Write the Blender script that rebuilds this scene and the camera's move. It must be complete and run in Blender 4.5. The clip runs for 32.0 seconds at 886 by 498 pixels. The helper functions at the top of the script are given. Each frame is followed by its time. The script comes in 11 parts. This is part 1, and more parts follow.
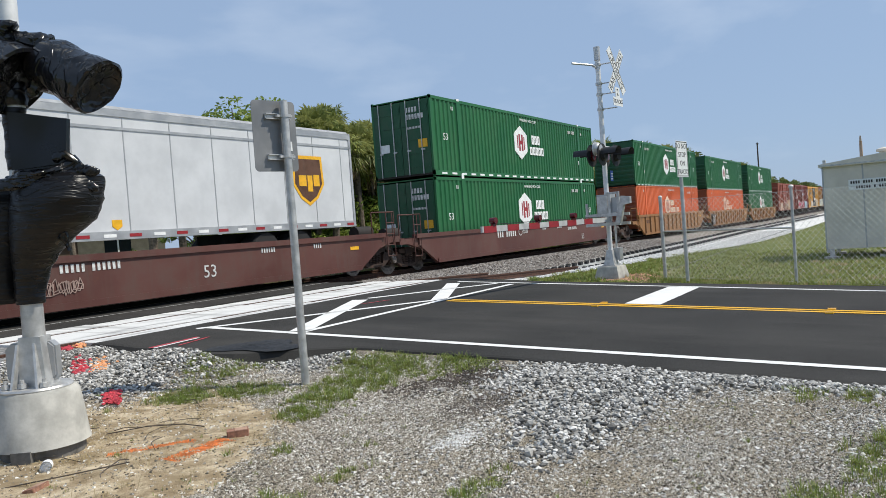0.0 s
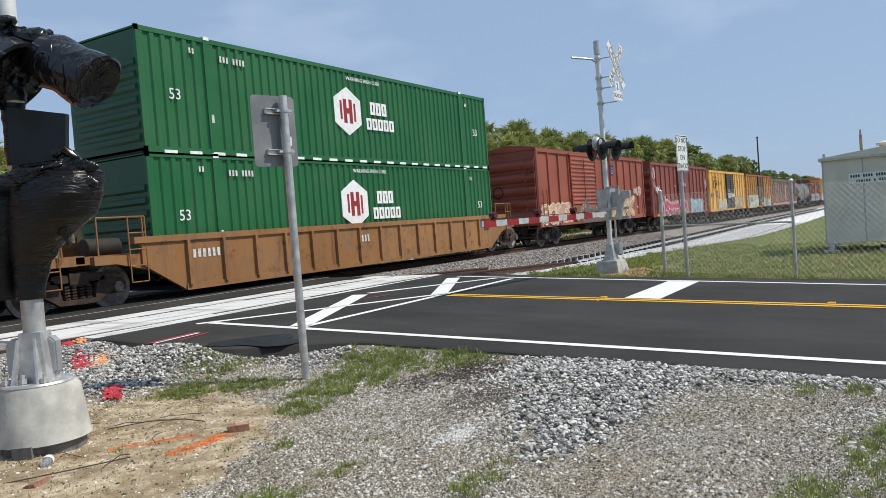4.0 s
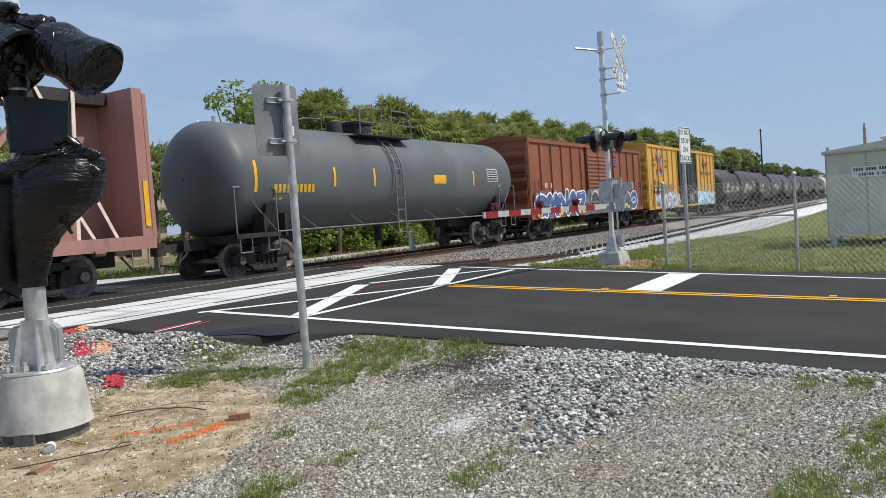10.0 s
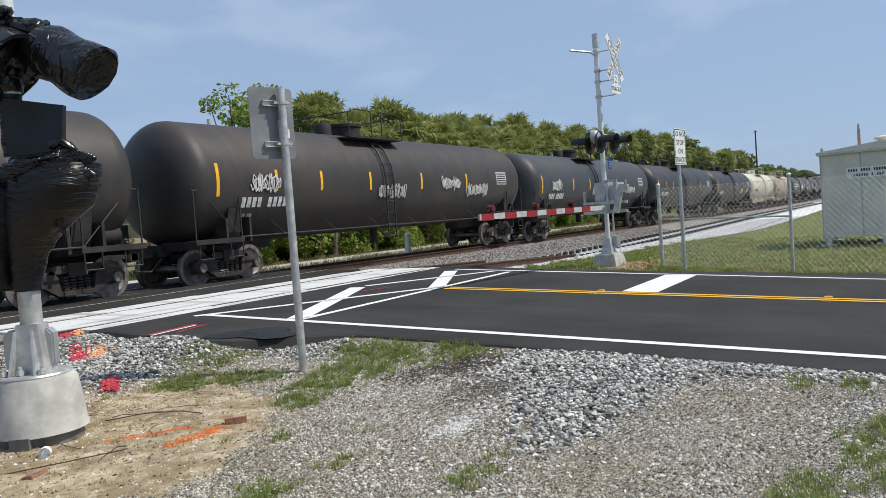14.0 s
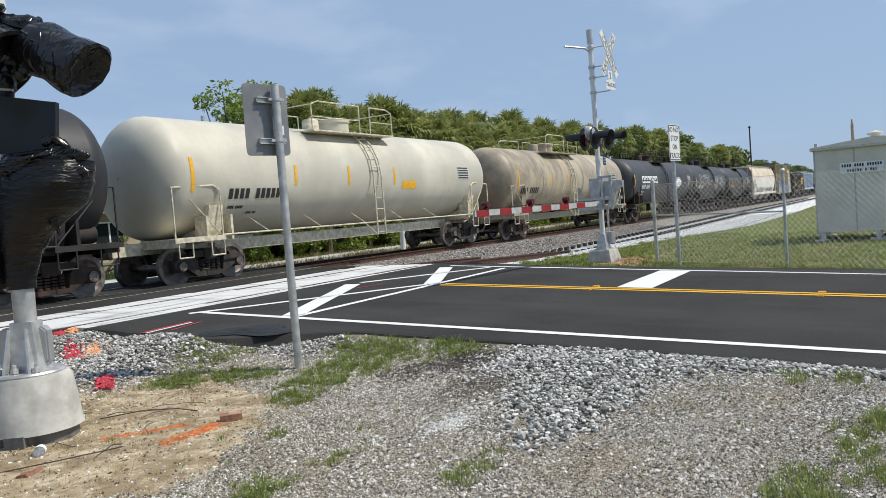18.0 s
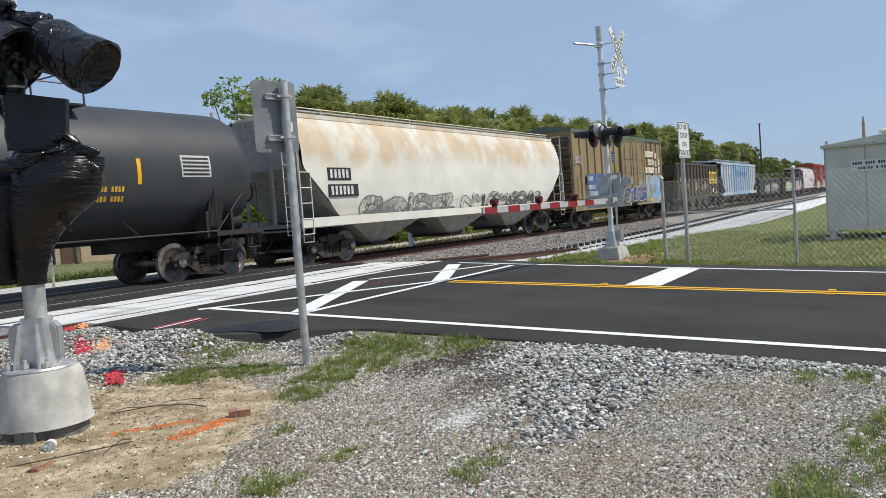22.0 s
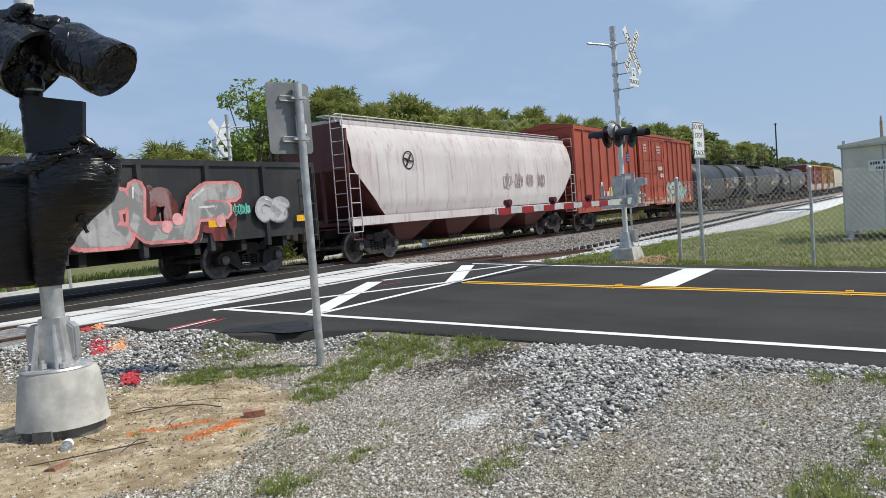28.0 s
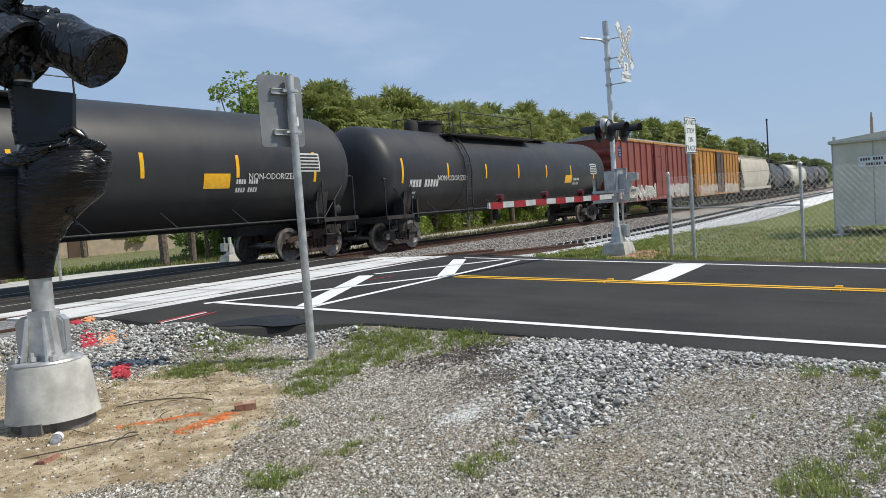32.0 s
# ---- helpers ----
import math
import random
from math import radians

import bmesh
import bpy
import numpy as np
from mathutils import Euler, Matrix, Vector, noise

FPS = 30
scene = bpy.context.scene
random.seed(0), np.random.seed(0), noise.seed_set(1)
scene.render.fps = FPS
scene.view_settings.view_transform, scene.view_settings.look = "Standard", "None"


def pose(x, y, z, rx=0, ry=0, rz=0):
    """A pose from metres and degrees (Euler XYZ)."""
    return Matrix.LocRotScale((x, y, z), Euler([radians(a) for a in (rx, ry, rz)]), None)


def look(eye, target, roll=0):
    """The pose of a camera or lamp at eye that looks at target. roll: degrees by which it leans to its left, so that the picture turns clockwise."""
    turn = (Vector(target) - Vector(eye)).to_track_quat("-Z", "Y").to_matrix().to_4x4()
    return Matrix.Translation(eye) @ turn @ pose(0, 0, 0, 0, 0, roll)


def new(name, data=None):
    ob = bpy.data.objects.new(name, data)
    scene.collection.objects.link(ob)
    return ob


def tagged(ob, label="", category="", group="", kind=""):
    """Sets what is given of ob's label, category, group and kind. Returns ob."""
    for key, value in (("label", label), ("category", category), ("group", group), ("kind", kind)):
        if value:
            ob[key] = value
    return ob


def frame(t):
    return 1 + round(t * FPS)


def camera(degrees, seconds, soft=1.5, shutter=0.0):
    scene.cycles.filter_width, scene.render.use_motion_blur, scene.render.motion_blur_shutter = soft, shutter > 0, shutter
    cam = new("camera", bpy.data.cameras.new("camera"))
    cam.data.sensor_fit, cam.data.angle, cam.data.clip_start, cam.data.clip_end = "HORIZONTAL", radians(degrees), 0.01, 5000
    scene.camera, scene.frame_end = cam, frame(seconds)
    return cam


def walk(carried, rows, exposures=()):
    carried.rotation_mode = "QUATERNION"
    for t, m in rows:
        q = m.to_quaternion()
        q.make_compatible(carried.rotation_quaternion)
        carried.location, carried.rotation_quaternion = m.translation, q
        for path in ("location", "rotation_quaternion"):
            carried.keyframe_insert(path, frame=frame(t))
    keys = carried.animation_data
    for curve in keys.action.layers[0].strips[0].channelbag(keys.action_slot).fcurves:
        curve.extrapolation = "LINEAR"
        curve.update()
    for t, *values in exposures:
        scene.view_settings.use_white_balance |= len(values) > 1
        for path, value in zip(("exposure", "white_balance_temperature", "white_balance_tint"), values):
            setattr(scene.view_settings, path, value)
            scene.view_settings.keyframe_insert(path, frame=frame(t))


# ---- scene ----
cam = camera(60.66, 32.0, 0.85)

EYE = (0.0, 0.0, 1.55)
# seconds, yaw to the left of +y, pitch, roll: a phone held in the hand on one spot
HELD = [
    (0, -58.350, -1.430, -4.280),
    (0.5, -58.408, -1.570, -4.281),
    (1, -58.410, -1.665, -4.364),
    (1.5, -58.392, -1.712, -4.382),
    (2, -58.370, -1.783, -4.410),
    (2.5, -58.357, -1.824, -4.436),
    (3, -58.351, -1.837, -4.430),
    (3.5, -58.346, -1.832, -4.410),
    (5.5, -58.186, -1.896, -4.362),
    (6, -58.074, -1.981, -4.349),
    (6.5, -57.915, -2.053, -4.369),
    (7, -57.791, -2.113, -4.428),
    (7.5, -57.744, -2.170, -4.402),
    (8, -57.797, -2.231, -4.318),
    (8.5, -57.864, -2.312, -4.185),
    (9, -57.986, -2.426, -4.141),
    (9.5, -58.080, -2.530, -4.002),
    (10, -58.154, -2.527, -3.989),
    (10.5, -58.303, -2.435, -3.960),
    (11, -58.532, -2.350, -4.020),
    (11.5, -58.743, -2.276, -4.081),
    (12, -58.847, -2.300, -4.140),
    (12.5, -58.787, -2.352, -4.243),
    (13, -58.611, -2.388, -4.271),
    (13.5, -58.478, -2.398, -4.293),
    (14, -58.462, -2.373, -4.210),
    (14.5, -58.533, -2.342, -4.143),
    (16.5, -58.895, -2.559, -4.220),
    (17, -58.870, -2.596, -4.327),
    (17.5, -58.842, -2.612, -4.395),
    (18, -58.815, -2.668, -4.386),
    (18.5, -58.772, -2.737, -4.230),
    (19, -58.736, -2.794, -4.142),
    (19.5, -58.745, -2.855, -4.116),
    (20, -58.728, -2.874, -4.104),
    (20.5, -58.646, -2.886, -4.147),
    (21, -58.536, -2.878, -4.172),
    (21.5, -58.373, -2.863, -4.211),
    (22, -58.182, -2.849, -4.263),
    (22.5, -57.982, -2.821, -4.262),
    (23, -57.805, -2.748, -4.340),
    (23.5, -57.583, -2.631, -4.414),
    (24, -57.353, -2.467, -4.450),
    (24.5, -57.139, -2.337, -4.434),
    (25, -56.975, -2.300, -4.381),
    (25.5, -56.802, -2.283, -4.411),
    (27.5, -56.884, -2.615, -4.452),
    (28, -57.159, -2.701, -4.364),
    (28.5, -57.548, -2.806, -4.269),
    (29, -57.852, -2.897, -4.151),
    (29.5, -58.102, -3.001, -4.106),
    (30, -58.206, -3.048, -4.052),
    (30.5, -58.216, -3.100, -4.068),
    (31, -58.129, -3.114, -4.074),
    (31.5, -57.947, -3.153, -4.142),
    (32, -57.737, -3.200, -4.100),
]


def held(yaw, pitch, roll):
    return pose(*EYE, 90 + pitch, 0, yaw) @ pose(0, 0, 0, 0, 0, roll)


walk(cam, [(t, held(y, p, r)) for t, y, p, r in HELD], exposures=[(0.0, 0.0), (32.0, 0.0)])

# ---- daylight ----
SUN_DIR = Vector((0.40, -0.74, 1.12)).normalized()
world = bpy.data.worlds.new("sky")
scene.world = world
world.use_nodes = True
wn, wl = world.node_tree.nodes, world.node_tree.links
sky = wn.new("ShaderNodeTexSky")
sky.sky_type = "NISHITA"
sky.sun_disc = False
sky.sun_elevation = math.asin(SUN_DIR.z)
sky.sun_rotation = math.atan2(SUN_DIR.x, SUN_DIR.y)
sky.altitude, sky.air_density, sky.dust_density, sky.ozone_density = 0, 1.0, 0.5, 3.0
wisp_co = wn.new("ShaderNodeTexCoord")
wisp_map = wn.new("ShaderNodeMapping")
wisp_map.inputs["Scale"].default_value = (1.2, 4.0, 9.0)
wisp_map.inputs["Rotation"].default_value = (0.0, 0.25, 0.55)
wisp = wn.new("ShaderNodeTexNoise")
wisp.inputs["Scale"].default_value, wisp.inputs["Detail"].default_value = 1.6, 7.0
wisp_ramp = wn.new("ShaderNodeMapRange")
wisp_ramp.inputs["From Min"].default_value, wisp_ramp.inputs["From Max"].default_value = 0.5, 0.8
wisp_ramp.inputs["To Max"].default_value = 0.2
wisp_mix = wn.new("ShaderNodeMixRGB")
wisp_mix.inputs["Color2"].default_value = (7.5, 8.0, 8.6, 1)
wl.new(wisp_co.outputs["Generated"], wisp_map.inputs["Vector"])
wl.new(wisp_map.outputs["Vector"], wisp.inputs["Vector"])
wl.new(wisp.outputs["Fac"], wisp_ramp.inputs["Value"])
wl.new(wisp_ramp.outputs["Result"], wisp_mix.inputs["Fac"])
haze = wn.new("ShaderNodeMixRGB")
haze.inputs["Fac"].default_value = 0.84
haze.inputs["Color2"].default_value = (2.62, 3.62, 5.25, 1)
wl.new(sky.outputs["Color"], haze.inputs["Color1"])
wl.new(haze.outputs["Color"], wisp_mix.inputs["Color1"])
wl.new(wisp_mix.outputs["Color"], wn["Background"].inputs["Color"])
wn["Background"].inputs["Strength"].default_value = 0.128

sun = new("sun", bpy.data.lights.new("sun", "SUN"))
sun.data.energy, sun.data.angle, sun.data.color = 4.15, radians(0.6), (1.0, 0.94, 0.83)
sun.matrix_world = look(SUN_DIR * 60, (0, 0, 0))


# ---- materials ----
def rgb(c):
    return (*c, 1.0) if len(c) == 3 else c


class Nodes:
    """A node material under construction."""

    def __init__(self, name):
        self.mat = bpy.data.materials.new(name)
        self.mat.use_nodes = True
        self.n, self.l = self.mat.node_tree.nodes, self.mat.node_tree.links
        self.bsdf = self.n["Principled BSDF"]
        self.co = self.n.new("ShaderNodeTexCoord").outputs["Object"]

    def put(self, socket, value):
        if isinstance(value, bpy.types.NodeSocket):
            self.l.new(value, socket)
        elif isinstance(value, tuple):
            socket.default_value = rgb(value) if socket.type == "RGBA" else value
        else:
            socket.default_value = value

    def scaled(self, s, co=None):
        m = self.n.new("ShaderNodeMapping")
        m.inputs["Scale"].default_value = s
        self.put(m.inputs["Vector"], co or self.co)
        return m.outputs["Vector"]

    def noise(self, scale, detail=4.0, rough=0.55, co=None, stretch=None, distort=0.0):
        t = self.n.new("ShaderNodeTexNoise")
        self.put(t.inputs["Vector"], self.scaled(stretch, co) if stretch else (co or self.co))
        t.inputs["Scale"].default_value, t.inputs["Detail"].default_value = scale, detail
        t.inputs["Roughness"].default_value, t.inputs["Distortion"].default_value = rough, distort
        return t.outputs["Fac"]

    def voronoi(self, scale, out="Color", co=None, feature="F1"):
        t = self.n.new("ShaderNodeTexVoronoi")
        t.feature = feature
        self.put(t.inputs["Vector"], co or self.co)
        t.inputs["Scale"].default_value = scale
        return t.outputs[out]

    def ramp(self, v, lo, hi, a=0.0, b=1.0):
        t = self.n.new("ShaderNodeMapRange")
        t.interpolation_type = "SMOOTHSTEP"
        self.put(t.inputs["Value"], v)
        for key, x in (("From Min", lo), ("From Max", hi), ("To Min", a), ("To Max", b)):
            t.inputs[key].default_value = x
        return t.outputs["Result"]

    def math(self, op, a, b=0.0):
        t = self.n.new("ShaderNodeMath")
        t.operation = op
        self.put(t.inputs[0], a)
        self.put(t.inputs[1], b)
        return t.outputs[0]

    def mix(self, f, a, b, mode="MIX"):
        t = self.n.new("ShaderNodeMixRGB")
        t.blend_type = mode
        self.put(t.inputs["Fac"], f)
        self.put(t.inputs["Color1"], a)
        self.put(t.inputs["Color2"], b)
        return t.outputs["Color"]

    def sep(self, v, axis):
        t = self.n.new("ShaderNodeSeparateXYZ")
        self.put(t.inputs[0], v)
        return t.outputs[axis]

    def random(self):
        return self.n.new("ShaderNodeObjectInfo").outputs["Random"]

    def island(self):
        return self.n.new("ShaderNodeNewGeometry").outputs["Random Per Island"]

    def attribute(self, name):
        t = self.n.new("ShaderNodeAttribute")
        t.attribute_name = name
        return t.outputs["Color"]

    def bump(self, height, strength=0.3, distance=0.01):
        t = self.n.new("ShaderNodeBump")
        self.put(t.inputs["Height"], height)
        t.inputs["Strength"].default_value, t.inputs["Distance"].default_value = strength, distance
        self.put(self.bsdf.inputs["Normal"], t.outputs["Normal"])

    def done(self, colour, rough=0.6, metal=0.0, spec=0.5):
        b = self.bsdf.inputs
        self.put(b["Base Color"], colour)
        self.put(b["Roughness"], rough)
        self.put(b["Metallic"], metal)
        self.put(b["Specular IOR Level"], spec)
        return self.mat


def plain(name, c, rough=0.55, metal=0.0, vary=0.12, scale=6.0, bump=0.0, spec=0.5):
    m = Nodes(name)
    f = m.noise(scale, 5)
    g = m.noise(scale * 7, 3)
    dark = tuple(x * (1 - 1.6 * vary) for x in c)
    light = tuple(min(1, x * (1 + vary)) for x in c)
    col = m.mix(m.ramp(f, 0.3, 0.7), dark, light)
    col = m.mix(m.math("MULTIPLY", m.ramp(g, 0.45, 0.75), vary), col, tuple(x * 0.6 for x in c))
    if bump:
        m.bump(g, bump, 0.004)
    return m.done(col, m.ramp(f, 0.2, 0.8, max(0.05, rough - 0.1), min(1, rough + 0.12)), metal, spec)


def weathered(name, c, rust=0.25, streak=0.3, grime=0.35, fade=0.15, rough=0.55, rust_c=(0.16, 0.06, 0.025), dirt_c=(0.09, 0.075, 0.06)):
    """Old paint on a freight car: sun-faded patches, vertical rain streaks, rust spots and road dirt."""
    m = Nodes(name)
    big = m.noise(0.45, 5, 0.6)
    runs = m.noise(1.0, 6, 0.65, stretch=(5.5, 5.5, 0.28))
    spots = m.noise(3.2, 8, 0.7)
    fine = m.noise(28, 4)
    pale = tuple(min(1, x * (1 + fade) + 0.05 * fade) for x in c)
    deep = tuple(x * (1 - 0.5 * fade) for x in c)
    col = m.mix(m.ramp(big, 0.35, 0.68), deep, pale)
    col = m.mix(m.math("MULTIPLY", m.ramp(runs, 0.48, 0.72), streak), col, dirt_c)
    col = m.mix(m.math("MULTIPLY", m.ramp(m.noise(0.9, 7, 0.7), 0.46, 0.7), grime), col, dirt_c)
    mask = m.math("MULTIPLY", m.ramp(spots, 0.62 - 0.18 * rust, 0.74 - 0.12 * rust), min(1.0, rust * 1.9))
    mask = m.math("MAXIMUM", mask, m.math("MULTIPLY", m.ramp(m.noise(1.2, 8, 0.72, stretch=(3.2, 3.2, 0.5)), 0.64 - 0.2 * rust, 0.78 - 0.16 * rust), min(1.0, rust * 1.5)))
    col = m.mix(mask, col, rust_c)
    m.bump(m.math("ADD", fine, spots), 0.12, 0.006)
    return m.done(col, m.ramp(big, 0.2, 0.8, rough - 0.08, rough + 0.15), 0.0, 0.4)


def stones(name, a, b, c, pale=0.82):
    """Crushed rock, each piece its own shade."""
    m = Nodes(name)
    r = m.island()
    col = m.mix(m.ramp(r, 0.1, 0.6), a, b)
    col = m.mix(m.ramp(r, pale, pale + 0.1), col, c)
    col = m.mix(m.math("MULTIPLY", m.noise(60, 3), 0.35), col, (0.05, 0.05, 0.05))
    m.bump(m.noise(90, 3), 0.4, 0.004)
    return m.done(col, 0.9, 0.0, 0.25)


def leafy(name, a, b, c, glow=0.35):
    """Leaves: each its own shade, letting some sun through."""
    m = Nodes(name)
    r = m.island()
    col = m.mix(m.ramp(r, 0.0, 0.75), a, b)
    col = m.mix(m.ramp(r, 0.86, 0.99), col, c)
    col = m.mix(m.math("MULTIPLY", m.random(), 0.35), col, a)
    m.done(col, 0.5, 0.0, 0.3)
    thin = m.n.new("ShaderNodeBsdfTranslucent")
    m.put(thin.inputs["Color"], m.mix(0.5, col, c))
    both = m.n.new("ShaderNodeMixShader")
    both.inputs["Fac"].default_value = glow
    m.l.new(m.bsdf.outputs["BSDF"], both.inputs[1])
    m.l.new(thin.outputs["BSDF"], both.inputs[2])
    m.l.new(both.outputs["Shader"], m.n["Material Output"].inputs["Surface"])
    return m.mat


WIRE = plain("dull fence wire", (0.55, 0.56, 0.55), 0.6, 0.2, 0.15, 9.0)
GALV = plain("galvanised steel", (0.55, 0.55, 0.54), 0.45, 0.55, 0.14, 9.0, 0.05)
SIGN_BACK = plain("dull back of a sign", (0.25, 0.255, 0.26), 0.5, 0.5, 0.1, 3.0)
PALE_MAST = plain("new galvanised tube", (0.72, 0.73, 0.73), 0.5, 0.15, 0.06, 9.0)
ALUM = plain("dull sheet aluminium", (0.44, 0.45, 0.46), 0.5, 0.6, 0.08, 3.0)
CABIN = plain("brushed aluminium cladding", (0.70, 0.65, 0.56), 0.55, 0.1, 0.09, 1.2)
WHITE = plain("white reflective sheeting", (0.80, 0.81, 0.80), 0.45, 0.0, 0.05, 8.0)
BLACK = plain("black paint", (0.014, 0.014, 0.015), 0.6, 0.0, 0.15, 8.0)
RED = plain("red reflective sheeting", (0.30, 0.018, 0.024), 0.4, 0.0, 0.1, 8.0)
REDLENS = plain("dark red lens", (0.10, 0.008, 0.01), 0.15, 0.0, 0.1, 8.0)
YELLOW = plain("amber reflector tape", (0.80, 0.42, 0.015), 0.4, 0.0, 0.08, 9.0)
BLUE = plain("blue sign sheeting", (0.02, 0.10, 0.42), 0.45, 0.0, 0.08, 8.0)
PLATE_GREY = plain("grey faded lettering", (0.50, 0.50, 0.48), 0.6, 0.0, 0.1, 8.0)
CONCRETE = plain("cast concrete", (0.47, 0.46, 0.42), 0.88, 0.0, 0.16, 5.0, 0.35, 0.2)
TIE_C = plain("new concrete tie", (0.62, 0.61, 0.58), 0.88, 0.0, 0.1, 4.0, 0.25, 0.2)
RUBBER = plain("black rubber", (0.02, 0.02, 0.02), 0.8, 0.0, 0.2, 10.0)
RUST = plain("rusty rail steel", (0.085, 0.045, 0.032), 0.8, 0.15, 0.3, 14.0, 0.3, 0.3)
RAILTOP = plain("worn rail head", (0.34, 0.31, 0.29), 0.35, 0.9, 0.2, 10.0)
WHEEL = plain("worn wheel steel", (0.22, 0.19, 0.17), 0.5, 0.6, 0.25, 8.0)
TRUCK = plain("greasy truck casting", (0.045, 0.036, 0.030), 0.75, 0.1, 0.4, 4.0, 0.3)
TRUCK_RUST = plain("rusty truck casting", (0.06, 0.035, 0.025), 0.8, 0.1, 0.4, 4.0, 0.3)
UNDER = plain("dark underframe steel", (0.026, 0.022, 0.02), 0.8, 0.0, 0.4, 3.0, 0.2)
ORANGE_P = plain("orange marking paint", (0.68, 0.21, 0.06), 0.8, 0.0, 0.25, 18.0)
PALE_ORANGE = plain("pale orange marking paint", (0.80, 0.36, 0.16), 0.8, 0.0, 0.25, 18.0)
RED_P = plain("red marking paint", (0.52, 0.05, 0.07), 0.8, 0.0, 0.25, 18.0)
BRICK = plain("red clay brick", (0.30, 0.15, 0.10), 0.9, 0.0, 0.25, 22.0, 0.4)
BARK = plain("grey palm bark", (0.16, 0.13, 0.10), 0.9, 0.0, 0.35, 7.0, 0.6)
WOODPOLE = plain("weathered pole wood", (0.09, 0.07, 0.055), 0.9, 0.0, 0.3, 6.0, 0.4)
STUCCO = plain("tan stucco wall", (0.42, 0.34, 0.25), 0.9, 0.0, 0.1, 3.0, 0.2)
ROOFING = plain("grey shingle roof", (0.10, 0.09, 0.085), 0.9, 0.0, 0.25, 6.0, 0.3)
GLASS_DARK = plain("dark window glass", (0.02, 0.025, 0.03), 0.1, 0.0, 0.1, 4.0)
CARPAINT = plain("silver car paint", (0.55, 0.57, 0.58), 0.3, 0.3, 0.05, 4.0)
BARS = plain("white stencil paint", (0.62, 0.62, 0.60), 0.6, 0.0, 0.2, 12.0)
BARS_Y = plain("yellow stencil paint", (0.68, 0.40, 0.03), 0.6, 0.0, 0.2, 12.0)
BARS_K = plain("black stencil paint", (0.02, 0.02, 0.02), 0.6, 0.0, 0.2, 12.0)


def plastic_wrap(name, tight):
    """Black film: crumpled over the lamps, drawn out in tight slanting bands round the machinery."""
    m = Nodes(name)

    def crease(scale, stretch, wide, warp=0.7):
        n = m.math("ABSOLUTE", m.math("SUBTRACT", m.noise(scale, 2, 0.45, stretch=stretch, distort=warp), 0.5))
        return m.ramp(n, 0.0, wide, 1.0, 0.0)

    if tight:
        h = m.math("ADD", m.math("MULTIPLY", m.noise(3.0, 3, 0.5, stretch=(0.7, 0.7, 9.0), distort=0.5), 1.3), m.math("MULTIPLY", crease(4.0, (0.8, 0.8, 4.0), 0.05), 0.5))
        m.bump(h, 0.45, 0.02)
    else:
        h = m.math("ADD", crease(2.6, (1.0, 1.0, 1.2), 0.08, 0.3), m.math("MULTIPLY", crease(5.5, (1.3, 1.0, 0.8), 0.05, 0.3), 0.45))
        h = m.math("ADD", h, m.math("MULTIPLY", m.noise(2.2, 2, 0.4), 1.2))
        m.bump(h, 0.55, 0.03)
    return m.done(m.mix(m.ramp(m.noise(2.0, 3), 0.4, 0.7), (0.006, 0.006, 0.007), (0.013, 0.013, 0.015)), m.ramp(m.noise(3.0, 4), 0.3, 0.7, 0.24 if tight else 0.18, 0.42 if tight else 0.3), 0.0, 0.34 if tight else 0.45)


FILM = plastic_wrap("crumpled black film", False)
FILM_TIGHT = plastic_wrap("tight black stretch film", True)


def asphalt():
    m = Nodes("new black asphalt")
    grain = m.noise(150, 3, 0.7)
    patch = m.noise(0.55, 6, 0.6)
    sweep = m.noise(1.4, 5, 0.6, stretch=(0.9, 0.16, 1))
    col = m.mix(m.ramp(patch, 0.3, 0.7), (0.0255, 0.0245, 0.0225), (0.042, 0.040, 0.037))
    col = m.mix(m.math("MULTIPLY", m.ramp(sweep, 0.45, 0.75), 0.5), col, (0.062, 0.059, 0.054))
    col = m.mix(m.math("MULTIPLY", m.ramp(grain, 0.58, 0.75), 0.6), col, (0.13, 0.13, 0.125))
    m.bump(grain, 0.45, 0.006)
    return m.done(col, 0.85, 0.0, 0.2)


ASPHALT = asphalt()


def road_paint(name, c):
    m = Nodes(name)
    wear = m.noise(26, 6, 0.7)
    col = m.mix(m.math("MULTIPLY", m.ramp(wear, 0.62, 0.8), 0.6), c, (0.16, 0.16, 0.155))
    col = m.mix(m.math("MULTIPLY", m.ramp(m.noise(2.2, 5), 0.45, 0.75), 0.25), col, (0.40, 0.39, 0.37))
    m.bump(m.noise(120, 3), 0.3, 0.003)
    return m.done(col, 0.7, 0.0, 0.3)


PAINT_W = road_paint("white road paint", (0.74, 0.74, 0.72))
PAINT_Y = road_paint("yellow road paint", (0.70, 0.38, 0.02))


def panel_mat():
    m = Nodes("pale crossing panel")
    col = m.mix(m.ramp(m.noise(1.1, 6, 0.65, stretch=(0.35, 1.6, 1)), 0.50, 0.74), (0.66, 0.66, 0.645), (0.24, 0.24, 0.235))
    col = m.mix(m.math("MULTIPLY", m.ramp(m.noise(1.0, 4, 0.6, stretch=(2.4, 0.12, 1)), 0.5, 0.68), 0.55), col, (0.17, 0.17, 0.165))
    col = m.mix(m.math("MULTIPLY", m.ramp(m.noise(30, 4), 0.5, 0.8), 0.3), col, (0.34, 0.33, 0.32))
    m.bump(m.noise(40, 3), 0.3, 0.004)
    return m.done(col, 0.85, 0.0, 0.25)


PANEL = panel_mat()


